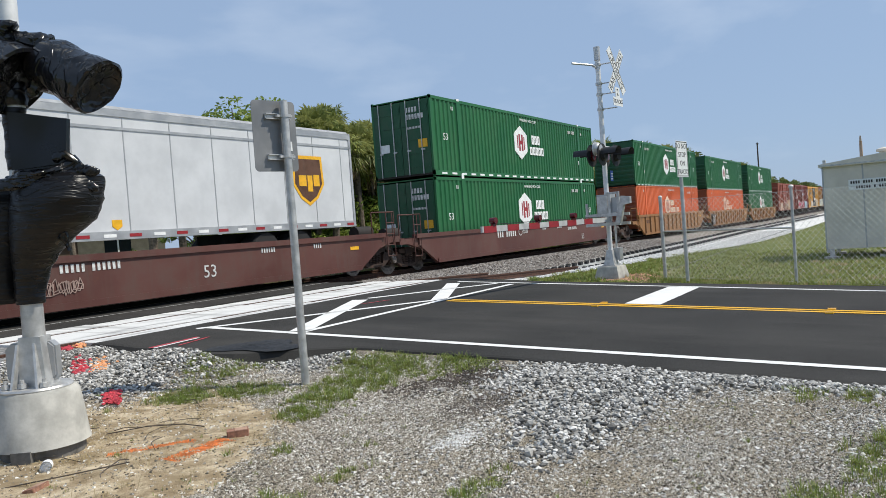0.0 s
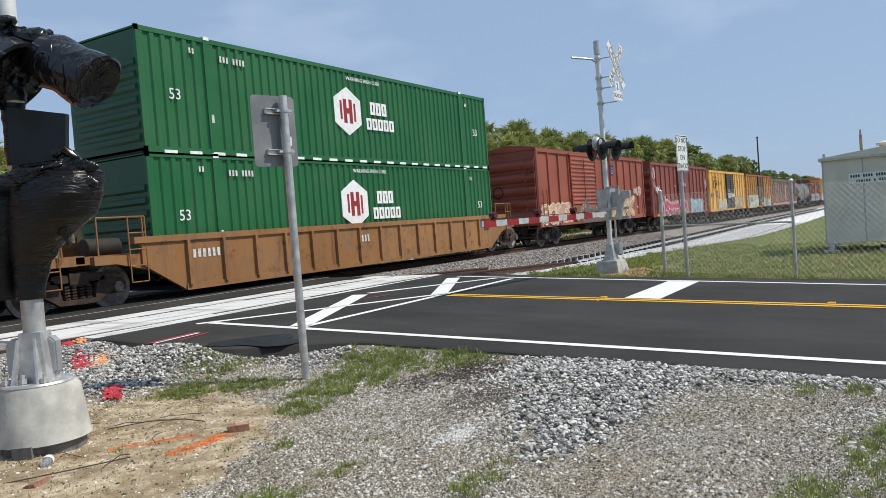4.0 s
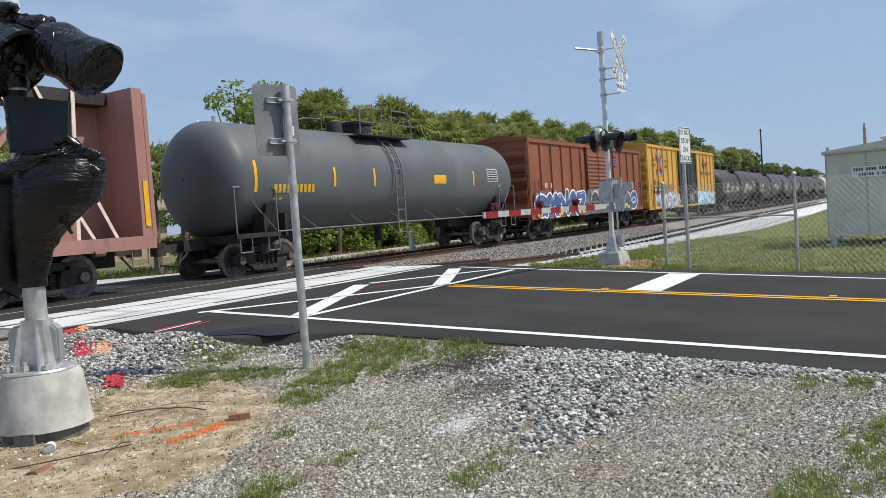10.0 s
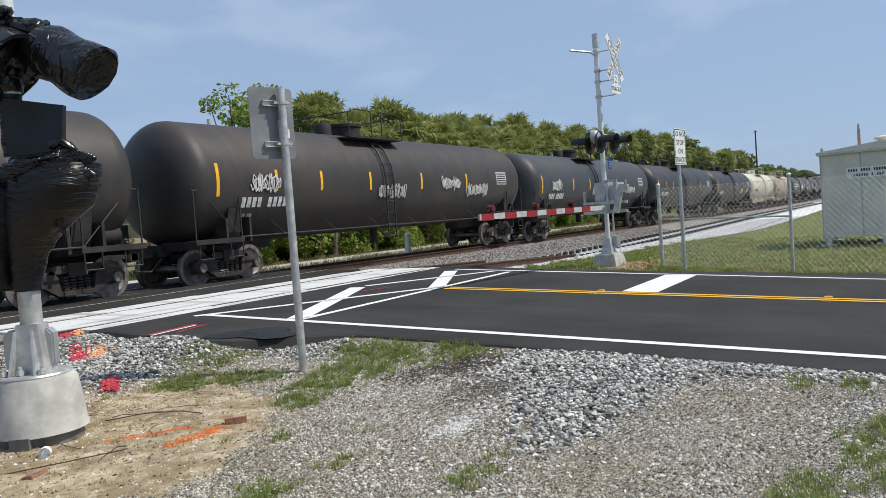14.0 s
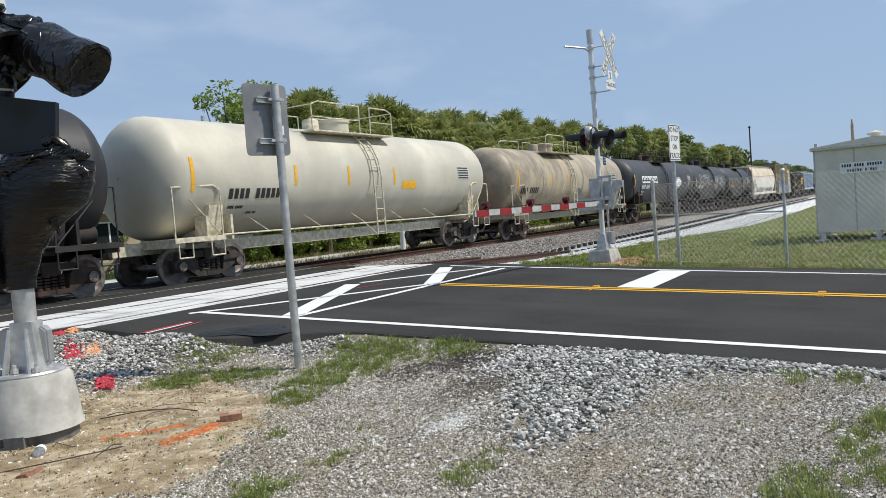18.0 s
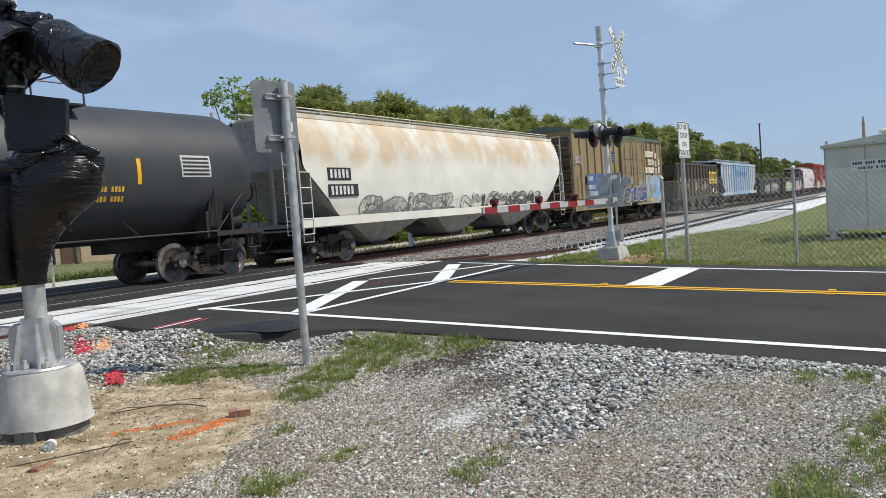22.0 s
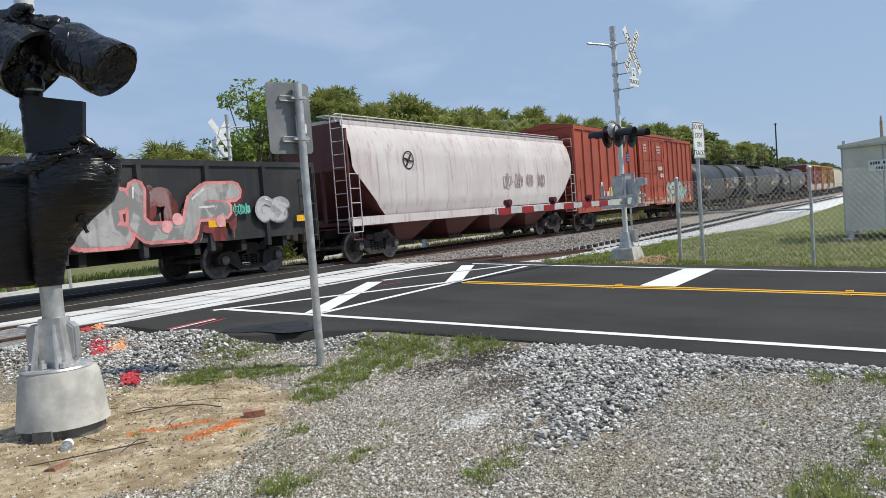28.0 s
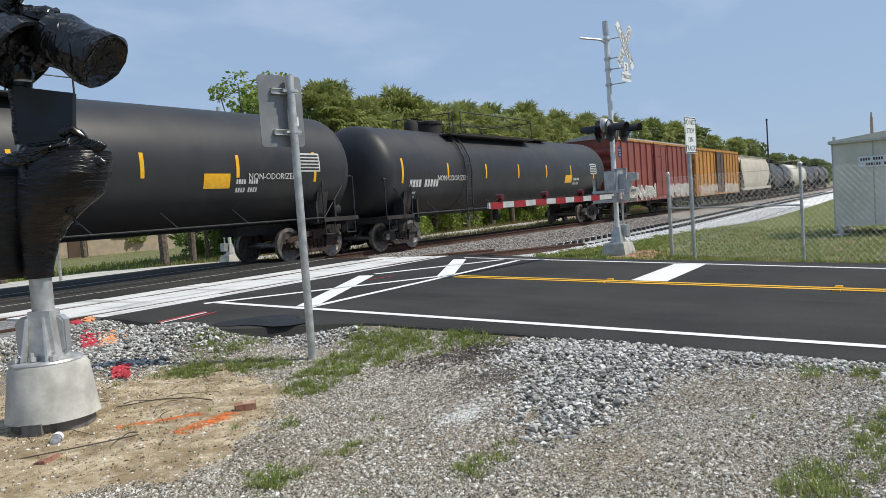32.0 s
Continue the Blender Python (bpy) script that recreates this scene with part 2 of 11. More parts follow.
def soil():
    """Ground cover: painted zones hold sand (red), crushed stone (green) and turf (blue)."""
    m = Nodes("sandy verge")
    z = m.attribute("zone")
    sep = m.n.new("ShaderNodeSeparateColor")
    m.put(sep.inputs[0], z)
    sandy, stony, turf = sep.outputs
    fine = m.noise(55, 6, 0.7)
    mid = m.noise(6, 6, 0.65)
    broad = m.noise(0.8, 6, 0.6)
    sand = m.mix(m.ramp(mid, 0.3, 0.7), (0.36, 0.275, 0.17), (0.64, 0.535, 0.375))
    sand = m.mix(m.math("MULTIPLY", m.ramp(fine, 0.52, 0.72), 0.6), sand, (0.15, 0.11, 0.065))
    sand = m.mix(m.math("MULTIPLY", m.ramp(m.noise(2.3, 7, 0.7), 0.46, 0.6), 0.75), sand, (0.25, 0.185, 0.105))
    sand = m.mix(m.math("MULTIPLY", m.ramp(m.noise(14, 7, 0.75), 0.5, 0.62), 0.55), sand, (0.17, 0.125, 0.075))
    chips = m.voronoi(110.0)
    sc = m.n.new("ShaderNodeSeparateColor")
    m.put(sc.inputs[0], chips)
    grit = m.mix(m.ramp(sc.outputs[0], 0.1, 0.95), (0.075, 0.062, 0.045), (0.42, 0.37, 0.29))
    grit = m.mix(m.math("MULTIPLY", m.ramp(broad, 0.42, 0.62), 0.35), grit, (0.30, 0.245, 0.17))
    grit = m.mix(m.math("MULTIPLY", m.ramp(m.noise(1.3, 5, 0.6), 0.56, 0.68), 0.6), grit, (0.10, 0.09, 0.08))
    grass = m.mix(m.ramp(mid, 0.3, 0.75), (0.075, 0.10, 0.022), (0.17, 0.19, 0.055))
    grass = m.mix(m.math("MULTIPLY", m.ramp(broad, 0.5, 0.68), 0.5), grass, (0.30, 0.27, 0.15))
    wob = m.math("MULTIPLY", m.math("SUBTRACT", m.noise(9, 6, 0.7), 0.5), 0.9)
    col = m.mix(m.ramp(m.math("ADD", sandy, wob), 0.35, 0.65), grit, sand)
    col = m.mix(m.ramp(m.math("ADD", turf, wob), 0.35, 0.65), col, grass)
    m.bump(m.math("ADD", fine, m.voronoi(110.0, "Distance")), 0.6, 0.012)
    return m.done(col, 0.95, 0.0, 0.15)


SOIL = soil()
BALLAST = stones("grey granite ballast", (0.165, 0.16, 0.15), (0.50, 0.485, 0.45), (0.80, 0.78, 0.74), 0.72)
LIME = stones("pale limestone gravel", (0.10, 0.086, 0.066), (0.48, 0.432, 0.355), (0.86, 0.835, 0.765), 0.70)
WHITESTONE = stones("white limestone ballast", (0.58, 0.575, 0.56), (0.74, 0.735, 0.72), (0.82, 0.82, 0.81))
BROWNSTONE = stones("dusty brown ballast", (0.17, 0.15, 0.135), (0.33, 0.30, 0.275), (0.48, 0.46, 0.43))
BLADE = leafy("verge grass", (0.075, 0.135, 0.018), (0.19, 0.265, 0.045), (0.45, 0.39, 0.16))
PALM_LEAF = leafy("palm frond", (0.10, 0.135, 0.03), (0.30, 0.34, 0.09), (0.46, 0.46, 0.18))
DEAD_LEAF = leafy("dead frond", (0.18, 0.13, 0.065), (0.30, 0.23, 0.13), (0.36, 0.30, 0.19))
OAK_LEAF = leafy("broad leaf", (0.085, 0.14, 0.024), (0.25, 0.33, 0.06), (0.38, 0.45, 0.11))
FAR_LEAF = leafy("far woodland leaf", (0.065, 0.10, 0.025), (0.15, 0.195, 0.05), (0.23, 0.26, 0.09))


# ---- mesh building ----
class Geo:
    """Points and faces of one mesh."""

    def __init__(self):
        self.v, self.f = [], []

    def add(self, verts, faces):
        n = len(self.v)
        self.v.extend(tuple(p) for p in verts)
        self.f.extend(tuple(i + n for i in q) for q in faces)
        return self

    def box(self, x0, x1, y0, y1, z0, z1, m=None, bev=0.0):
        if bev > 0:
            return self.slab([(x0 + bev, y0), (x1 - bev, y0), (x1, y0 + bev), (x1, y1 - bev), (x1 - bev, y1), (x0 + bev, y1), (x0, y1 - bev), (x0, y0 + bev)], z0, z1, m)
        p = [(x, y, z) for z in (z0, z1) for x, y in ((x0, y0), (x1, y0), (x1, y1), (x0, y1))]
        if m is not None:
            p = [m @ Vector(q) for q in p]
        return self.add(p, [(3, 2, 1, 0), (4, 5, 6, 7), (0, 1, 5, 4), (1, 2, 6, 5), (2, 3, 7, 6), (3, 0, 4, 7)])

    def slab(self, outline, z0, z1, m=None):
        """An outline in x and y, drawn up from z0 to z1; m turns it."""
        n = len(outline)
        p = [(x, y, z) for z in (z0, z1) for x, y in outline]
        if m is not None:
            p = [m @ Vector(q) for q in p]
        return self.add(p, [tuple(range(n - 1, -1, -1)), tuple(range(n, 2 * n))] + [(i, (i + 1) % n, n + (i + 1) % n, n + i) for i in range(n)])

    def side(self, outline, y0, y1):
        """An outline in x and z, drawn through from y0 to y1."""
        n = len(outline)
        p = [(x, y, z) for y in (y0, y1) for x, z in outline]
        return self.add(p, [tuple(range(n)), tuple(range(2 * n - 1, n - 1, -1))] + [((i + 1) % n, i, n + i, n + (i + 1) % n) for i in range(n)])

    def along(self, outline, x0, x1):
        """An outline in y and z, drawn along x."""
        n = len(outline)
        p = [(x, y, z) for x in (x0, x1) for y, z in outline]
        return self.add(p, [tuple(range(n - 1, -1, -1)), tuple(range(n, 2 * n))] + [(i, (i + 1) % n, n + (i + 1) % n, n + i) for i in range(n)])

    def rod(self, a, b, r, n=8, r2=None, cap=True):
        a, b = Vector(a), Vector(b)
        w = (b - a).normalized()
        u = w.orthogonal().normalized()
        v = w.cross(u)
        r2 = r if r2 is None else r2
        ring = [(math.cos(2 * math.pi * i / n), math.sin(2 * math.pi * i / n)) for i in range(n)]
        p = [a + (u * c + v * s) * r for c, s in ring] + [b + (u * c + v * s) * r2 for c, s in ring]
        f = [(i, (i + 1) % n, n + (i + 1) % n, n + i) for i in range(n)]
        if cap:
            f += [tuple(range(n - 1, -1, -1)), tuple(range(n, 2 * n))]
        return self.add(p, f)

    def pipe(self, pts, r, n=6):
        for a, b in zip(pts, pts[1:]):
            self.rod(a, b, r, n)
        return self

    def lathe(self, profile, n=24, m=None, closed=True):
        """(radius, height) pairs turned about z."""
        k = len(profile)
        p = [(r * math.cos(2 * math.pi * i / n), r * math.sin(2 * math.pi * i / n), h) for i in range(n) for r, h in profile]
        if m is not None:
            p = [m @ Vector(q) for q in p]
        f = [(i * k + j, ((i + 1) % n) * k + j, ((i + 1) % n) * k + j + 1, i * k + j + 1) for i in range(n) for j in range(k - 1)]
        if closed:
            f += [tuple(i * k for i in range(n - 1, -1, -1)), tuple(i * k + k - 1 for i in range(n))]
        return self.add(p, f)

    def mesh(self, name, smooth=False):
        me = bpy.data.meshes.new(name)
        me.from_pydata(self.v, [], self.f)
        if smooth:
            me.shade_smooth()
            me.set_sharp_from_angle(angle=radians(38))
        me.update()
        return me


def part(name, geo, material, parent=None, label="", smooth=False):
    """One mesh object from geo (or from a ready mesh) under parent."""
    me = geo.mesh(name, smooth) if isinstance(geo, Geo) else geo
    if not me.materials:
        me.materials.append(material)
    ob = new(name, me)
    ob.parent = parent
    return tagged(ob, label)


def thing(name, label, category, m=None, group="", kind=""):
    ob = new(name)
    ob.empty_display_size = 0.3
    if m is not None:
        ob.matrix_basis = m
    return tagged(ob, label, category, group, kind)


def setting(name, geo, material, label, category, smooth=False):
    return tagged(part(name, geo, material, None, "", smooth), label, category, "", "structure")


def fast_mesh(name, verts, faces):
    """A mesh from numpy arrays; every face has the same number of corners."""
    me = bpy.data.meshes.new(name)
    nf, k = faces.shape
    me.vertices.add(len(verts))
    me.vertices.foreach_set("co", np.asarray(verts, np.float32).ravel())
    me.loops.add(nf * k)
    me.loops.foreach_set("vertex_index", np.asarray(faces, np.int32).ravel())
    me.polygons.add(nf)
    me.polygons.foreach_set("loop_start", np.arange(0, nf * k, k, dtype=np.int32))
    me.update(calc_edges=True)
    return me


def lettering(text, size, m, material, parent, name="lettering", depth=0.003):
    """Flat raised letters from the built-in font, in the plane of m."""
    cu = bpy.data.curves.new(name, "FONT")
    cu.body, cu.size, cu.extrude, cu.align_x, cu.align_y = text, size, depth, "CENTER", "CENTER"
    cu.resolution_u = 2
    tmp = bpy.data.objects.new(name, cu)
    scene.collection.objects.link(tmp)
    bpy.context.view_layer.update()
    me = bpy.data.meshes.new_from_object(tmp.evaluated_get(bpy.context.evaluated_depsgraph_get()))
    bpy.data.objects.remove(tmp)
    bpy.data.curves.remove(cu)
    me.transform(m)
    me.materials.clear()
    return part(name, me, material, parent)


# ---- lie of the land ----
CROWN = 0.36           # rail head at the crossing
MAIN_Y, NEAR_Y = 15.56, 10.93
ROAD_X0, ROAD_X1 = 7.27, 15.45


def lerp(x, *pts):
    return np.interp(x, [p[0] for p in pts], [p[1] for p in pts])


def road_z(y):
    return lerp(y, (-60, -1.6), (-6, -0.27), (9.5, CROWN - 0.008), (17.6, CROWN - 0.008), (30, -0.1), (60, -0.2))


def main_z(x):
    """Rail head of the running line."""
    return lerp(x, (-60, CROWN), (15, CROWN), (40, 0.19), (70, 0.02), (110, -0.14), (300, -0.2))


def near_z(x):
    """Rail head of the new line; past the road it is still low."""
    return lerp(x, (-60, CROWN), (6, CROWN - 0.006), (9, CROWN - 0.02), (12, CROWN - 0.035), (15.5, CROWN - 0.045), (20, 0.14), (25.5, -0.10), (28, -0.13), (45, -0.13), (60, -0.10), (120, -0.2), (300, -0.4))


def smooth(x, a, b):
    t = np.clip((x - a) / (b - a), 0, 1)
    return t * t * (3 - 2 * t)


def ground_z(x, y):
    x, y = np.asarray(x, float), np.asarray(y, float)
    road = road_z(y) - 0.03
    left = 0.02 + 0.10 * smooth(y, 6.2, 8.8) - 0.04 * smooth(-y, -1.5, 4)
    left = left + 0.16 * np.exp(-(((x - 6.9) / 0.8) ** 2 + ((y - 8.0) / 1.3) ** 2)) + 0.05 * np.exp(-(((x - 6.4) / 1.0) ** 2 + ((y - 2.6) / 1.0) ** 2))
    left = left + 0.15 * np.exp(-(((x - 6.1) / 0.42) ** 2 + ((y - 7.5) / 1.0) ** 2))
    right = 0.10 - 0.15 * smooth(-y, -5.7, -4.6) - 0.05 * smooth(x, 17, 24) - 0.05 * smooth(-y, -3, 3) - 0.35 * smooth(x, 24, 45) * smooth(y, 2, 7)
    # beds of the two lines
    bed_n = near_z(x) - np.where(x < 7.5, 0.05, 0.235)
    bed_m = main_z(x) - 0.20
    toe = np.where(x < 11, 8.6, 8.0)
    right = np.where(y > toe, right + (bed_n - right) * smooth(y, toe + 0.2, 9.55), right)
    left = np.where(y > toe, left + (bed_n - left) * smooth(y, toe, 9.4), left)
    out = np.where(x < 11.3, left, right)
    out = np.where(y > 12.25, bed_n + (bed_m - bed_n) * smooth(y, 12.3, 13.9), out)
    out = np.where(y > 17.3, bed_m + (-0.05 - bed_m) * smooth(y, 17.4, 19.5), out)
    w = smooth(x, ROAD_X0 - 0.75, ROAD_X0 + 0.05) * (1 - smooth(x, ROAD_X1 - 0.05, ROAD_X1 + 0.9))
    road = road - 0.1 * smooth(y, 9.3, 9.6) * (1 - smooth(y, 12.45, 12.7))
    return out * (1 - w) + road * w


def zones(x, y):
    """Shares of sand, crushed stone and turf."""
    def blob(cx, cy, rx, ry):
        return np.exp(-((((x - cx) / rx) ** 2 + ((y - cy) / ry) ** 2) ** 1.5))
    ragged = 0.10 * np.sin(5.1 * x + 2.0 * np.sin(3.7 * y)) + 0.06 * np.sin(13.0 * x + 1.7 * np.sin(9.0 * y))
    low = lerp(x, (2.2, 4.4), (2.7, 4.0), (3.4, 3.9), (3.7, 3.95), (4.2, 4.2), (4.7, 4.6), (5.2, 5.4), (5.5, 6.2)) + ragged
    side = lerp(y, (4.4, 5.3), (5.4, 5.25), (6.1, 5.05), (6.7, 4.75), (7.5, 4.2)) + ragged
    verge = smooth(y, low - 0.22, low + 0.22) * (1 - smooth(x, side - 0.15, side + 0.2)) * (1 - smooth(y, 7.0, 7.8)) * (x < 7)
    sand = np.maximum.reduce([verge, blob(4.9, 6.3, 0.7, 0.9), 0.9 * blob(17.3, 5.6, 1.0, 0.5)])
    turf = np.maximum.reduce([0.9 * blob(5.0, 4.66, 0.3, 0.25), blob(5.6, 4.9, 0.42, 0.36), blob(6.2, 5.0, 0.5, 0.5), blob(6.8, 5.1, 0.5, 0.7), 0.85 * blob(7.1, 4.25, 0.45, 0.42), 0.7 * blob(6.1, 6.9, 0.5, 0.5), 1.0 * blob(5.65, 5.95, 0.38, 0.42), 0.75 * blob(5.2, 6.5, 0.4, 0.4),
                              0.85 * blob(6.62, 0.76, 0.26, 0.13), 0.8 * blob(6.6, 0.38, 0.22, 0.12), 0.9 * blob(4.95, 0.28, 0.36, 0.15), 0.95 * blob(4.12, 0.5, 0.3, 0.2), 0.7 * blob(4.45, 0.1, 0.2, 0.12), 0.8 * blob(5.5, 0.1, 0.3, 0.16), 0.72 * blob(3.85, 2.23, 0.32, 0.13), 0.6 * blob(4.0, 3.97, 0.12, 0.12), 0.66 * blob(3.14, 3.25, 0.3, 0.22), 0.5 * blob(3.7, 3.15, 0.2, 0.14)])
    turf = np.where((x > ROAD_X1 - 0.2) & (y < 9.0), np.maximum(0.95 - 0.35 * blob(17.2, 5.8, 1.3, 0.6), turf), turf)
    turf = np.where((y > 18.6), 0.55, turf)
    turf = np.where((x < 18) & (y > 26), 0.95, turf)
    sand = np.where((y > 18.0) & (y < 25.5) & (x > 16), 0.45, sand)
    turf = np.where((x < -3) | (y < -4), 0.8, turf)
    stone = 1 - np.maximum(sand, turf)
    return sand, stone, turf


def bank_foot(x):
    """Where the white bank of the new line meets the grass."""
    return lerp(x, (16, 8.4), (18.5, 8.2), (21, 7.8), (24, 7.3), (26, 7.1), (28, 6.8), (38, 6.6), (60, 6.3), (120, 7.0), (300, 8.0))


def axis(lo, hi, a, b, step, far):
    """Even steps from a to b, then ever longer ones out to lo and hi."""
    mid = list(np.arange(a, b + 1e-6, step))
    up, x, d = [], b, step
    while x < hi:
        d *= far
        x += d
        up.append(min(x, hi))
    dn, x, d = [], a, step
    while x > lo:
        d *= far
        x -= d
        dn.append(max(x, lo))
    return np.array(dn[::-1] + mid + up)


gx, gy = axis(-2500, 2500, 1.8, 8.6, 0.05, 1.10), axis(-2500, 2500, -0.4, 9.6, 0.05, 1.08)
GX, GY = np.meshgrid(gx, gy, indexing="ij")
rough = np.array([[noise.noise((x * 1.7, y * 1.7, 3.3)) * 0.022 + noise.noise((x * 6.5, y * 6.5, 8.1)) * 0.009 if (0 < x < 12 and -2 < y < 11) else 0.0 for y in gy] for x in gx])
GZ = ground_z(GX, GY) + rough * (1 - smooth(GX, 6.9, 7.3) * (1 - smooth(GX, 15.6, 16.2)))
ni, nj = GX.shape
idx = np.arange(ni * nj).reshape(ni, nj)
quads = np.stack([idx[:-1, :-1], idx[1:, :-1], idx[1:, 1:], idx[:-1, 1:]], -1).reshape(-1, 4)
ground_me = fast_mesh("ground", np.stack([GX, GY, GZ], -1).reshape(-1, 3), quads)
zs, zg, zt = zones(GX, GY)
ca = ground_me.color_attributes.new("zone", "FLOAT_COLOR", "POINT")
ca.data.foreach_set("color", np.stack([zs, zg, zt, np.ones_like(zs)], -1).reshape(-1).astype(np.float32))
ground_me.shade_smooth()
ground_me.materials.append(SOIL)
tagged(new("ground", ground_me), "sandy gravel verge with sparse grass tufts beside the road", "ground", "", "structure")


BUMPS = GZ - ground_z(GX, GY)


def bumps(x, y):
    """Unevenness of the verge over its general lie."""
    i, j = np.clip(np.searchsorted(gx, x) - 1, 0, len(gx) - 2), np.clip(np.searchsorted(gy, y) - 1, 0, len(gy) - 2)
    u, v = (x - gx[i]) / (gx[i + 1] - gx[i]), (y - gy[j]) / (gy[j + 1] - gy[j])
    return (BUMPS[i, j] * (1 - u) + BUMPS[i + 1, j] * u) * (1 - v) + (BUMPS[i, j + 1] * (1 - u) + BUMPS[i + 1, j + 1] * u) * v


def draped(x0, x1, ys, dz, thick=0.0, skew=0.0):
    """A strip between x0 and x1 that follows the road along y."""
    g = Geo()
    for a, b in zip(ys, ys[1:]):
        za, zb = float(road_z(a)) + dz, float(road_z(b)) + dz
        n = len(g.v)
        g.v += [(x0 + skew * a, a, za), (x1 + skew * a, a, za), (x1 + skew * b, b, zb), (x0 + skew * b, b, zb)]
        g.f.append((n, n + 1, n + 2, n + 3))
    return g


# roadway: a slab of asphalt in three stretches, cut where the rails run through it
def road_slab(ys, name, label):
    g = Geo()
    pts = []
    for y in ys:
        x0 = ROAD_X0 - 0.98 * float(smooth(y, 5.6, 7.4)) * float(1 - smooth(y, 18, 20)) + 0.015 * math.sin(7 * y)
        x1 = ROAD_X1 + 0.5 * float(smooth(y, 6.5, 9.0)) * float(1 - smooth(y, 18, 20)) + 0.02 * math.sin(5 * y + 1)
        z = float(road_z(y))
        pts.append((x0, x1, y, z))
    for x0, x1, y, z in pts:
        g.v += [(x0 - 0.1, y, z - 0.14), (x0, y, z - 0.01), (x0 + 0.06, y, z), (x1 - 0.06, y, z), (x1, y, z - 0.01), (x1 + 0.1, y, z - 0.14)]
    for i in range(len(pts) - 1):
        for j in range(5):
            g.f.append((6 * i + j, 6 * i + j + 1, 6 * i + j + 7, 6 * i + j + 6))
    e = 6 * (len(pts) - 1)
    g.f += [(5, 4, 3, 2, 1, 0), (e, e + 1, e + 2, e + 3, e + 4, e + 5)]
    return setting(name, g, ASPHALT, label, "road")


road_slab(list(np.arange(-60, -8, 4.0)) + list(np.arange(-8, 9.6, 0.25)) + [9.66], "road_1", "fresh black asphalt road with white and yellow lines")
road_slab([12.42, 12.6, 13.1, 13.6, 14.1, 14.32], "road_2", "black asphalt strip between the two railway tracks")
road_slab([16.8, 17.2, 17.6, 18, 19, 19.95], "road_3", "black asphalt road beyond the railway")

near_ys = list(np.arange(-40, 7.3, 0.5)) + [7.3, 8.2, 9.1]


def marking(name, geo, mat, label):
    return setting(name, geo, mat, label, "road marking")


def stripe(x0, y0, x1, y1, w, name, label, mat=None):
    """A painted bar from one point to another, following the slope of the road."""
    d = Vector((x1 - x0, y1 - y0)).normalized()
    n = Vector((-d.y, d.x)) * w / 2
    g = Geo()
    steps = 10
    for i in range(steps + 1):
        t = i / steps
        x, y = x0 + (x1 - x0) * t, y0 + (y1 - y0) * t
        for s in (-1, 1):
            yy = y + s * n.y
            g.v.append((x + s * n.x, yy, float(road_z(yy)) + 0.006))
    for i in range(steps):
        g.f.append((2 * i, 2 * i + 2, 2 * i + 3, 2 * i + 1))
    return marking(name, g, mat or PAINT_W, label)


marking("edge_line_1", draped(7.83, 7.97, near_ys, 0.006, 0, -0.005), PAINT_W, "white painted edge line on the asphalt")
marking("edge_line_2", draped(14.42, 14.54, list(np.arange(-40, 8.0, 0.5)) + [8.0, 8.5, 8.95], 0.006, 0, 0.066), PAINT_W, "white painted edge line on the asphalt")
marking("centre_line_1", draped(11.63, 11.74, list(np.arange(-40, 7.2, 0.5)) + [7.2], 0.006), PAINT_Y, "yellow painted centre line")
marking("centre_line_2", draped(11.82, 11.93, list(np.arange(-40, 7.2, 0.5)) + [7.2], 0.006), PAINT_Y, "yellow painted centre line")
marking("stop_bar", draped(11.98, 14.62, [3.42, 3.7, 4.0], 0.0065), PAINT_W, "wide white stop bar painted on the asphalt")
W1 = "white crossing box line painted on asphalt"
stripe(8.0, 7.42, 11.45, 9.0, 0.30, "crossing_bar_1", "wide white diagonal bar painted on asphalt")
stripe(11.75, 7.42, 14.7, 8.85, 0.30, "crossing_bar_2", "wide white diagonal bar painted on asphalt")
stripe(7.95, 7.32, 14.7, 7.38, 0.12, "crossing_line_1", W1)
stripe(11.7, 9.0, 14.8, 7.8, 0.13, "crossing_line_2", W1)
stripe(7.7, 9.2, 11.69, 7.5, 0.13, "crossing_line_3", W1)
stripe(6.3, 13.62, 16.0, 13.62, 0.05, "crossing_line_4", "thin pale joint line along the running track", PANEL)
stripe(6.28, 8.42, 7.14, 8.52, 0.06, "marking_dash_1", "red survey dash sprayed on the asphalt", RED_P)
stripe(6.28, 8.35, 7.1, 8.45, 0.045, "marking_dash_2", "pale survey dash sprayed on the asphalt", PAINT_W)
stripe(6.55, 8.2, 7.2, 8.36, 0.03, "marking_dash_3", "thin red survey dash sprayed on the asphalt", RED_P)
stripe(10.9, 8.55, 11.57, 8.39, 0.03, "marking_dash_4", "thin red survey dash sprayed on the asphalt", RED_P)
for j, (mx, my) in enumerate(((11.58, 0.99), (11.98, 0.99), (11.58, 4.35), (11.98, 4.35))):
    mk = Geo().slab([(mx - 0.05, my - 0.05), (mx + 0.05, my - 0.05), (mx + 0.05, my + 0.05), (mx - 0.05, my + 0.05)], float(road_z(my)), float(road_z(my)) + 0.02)
    tagged(part("pavement_marker", mk, YELLOW), "small raised amber road marker on the centre line", "road marker", "pavement markers")


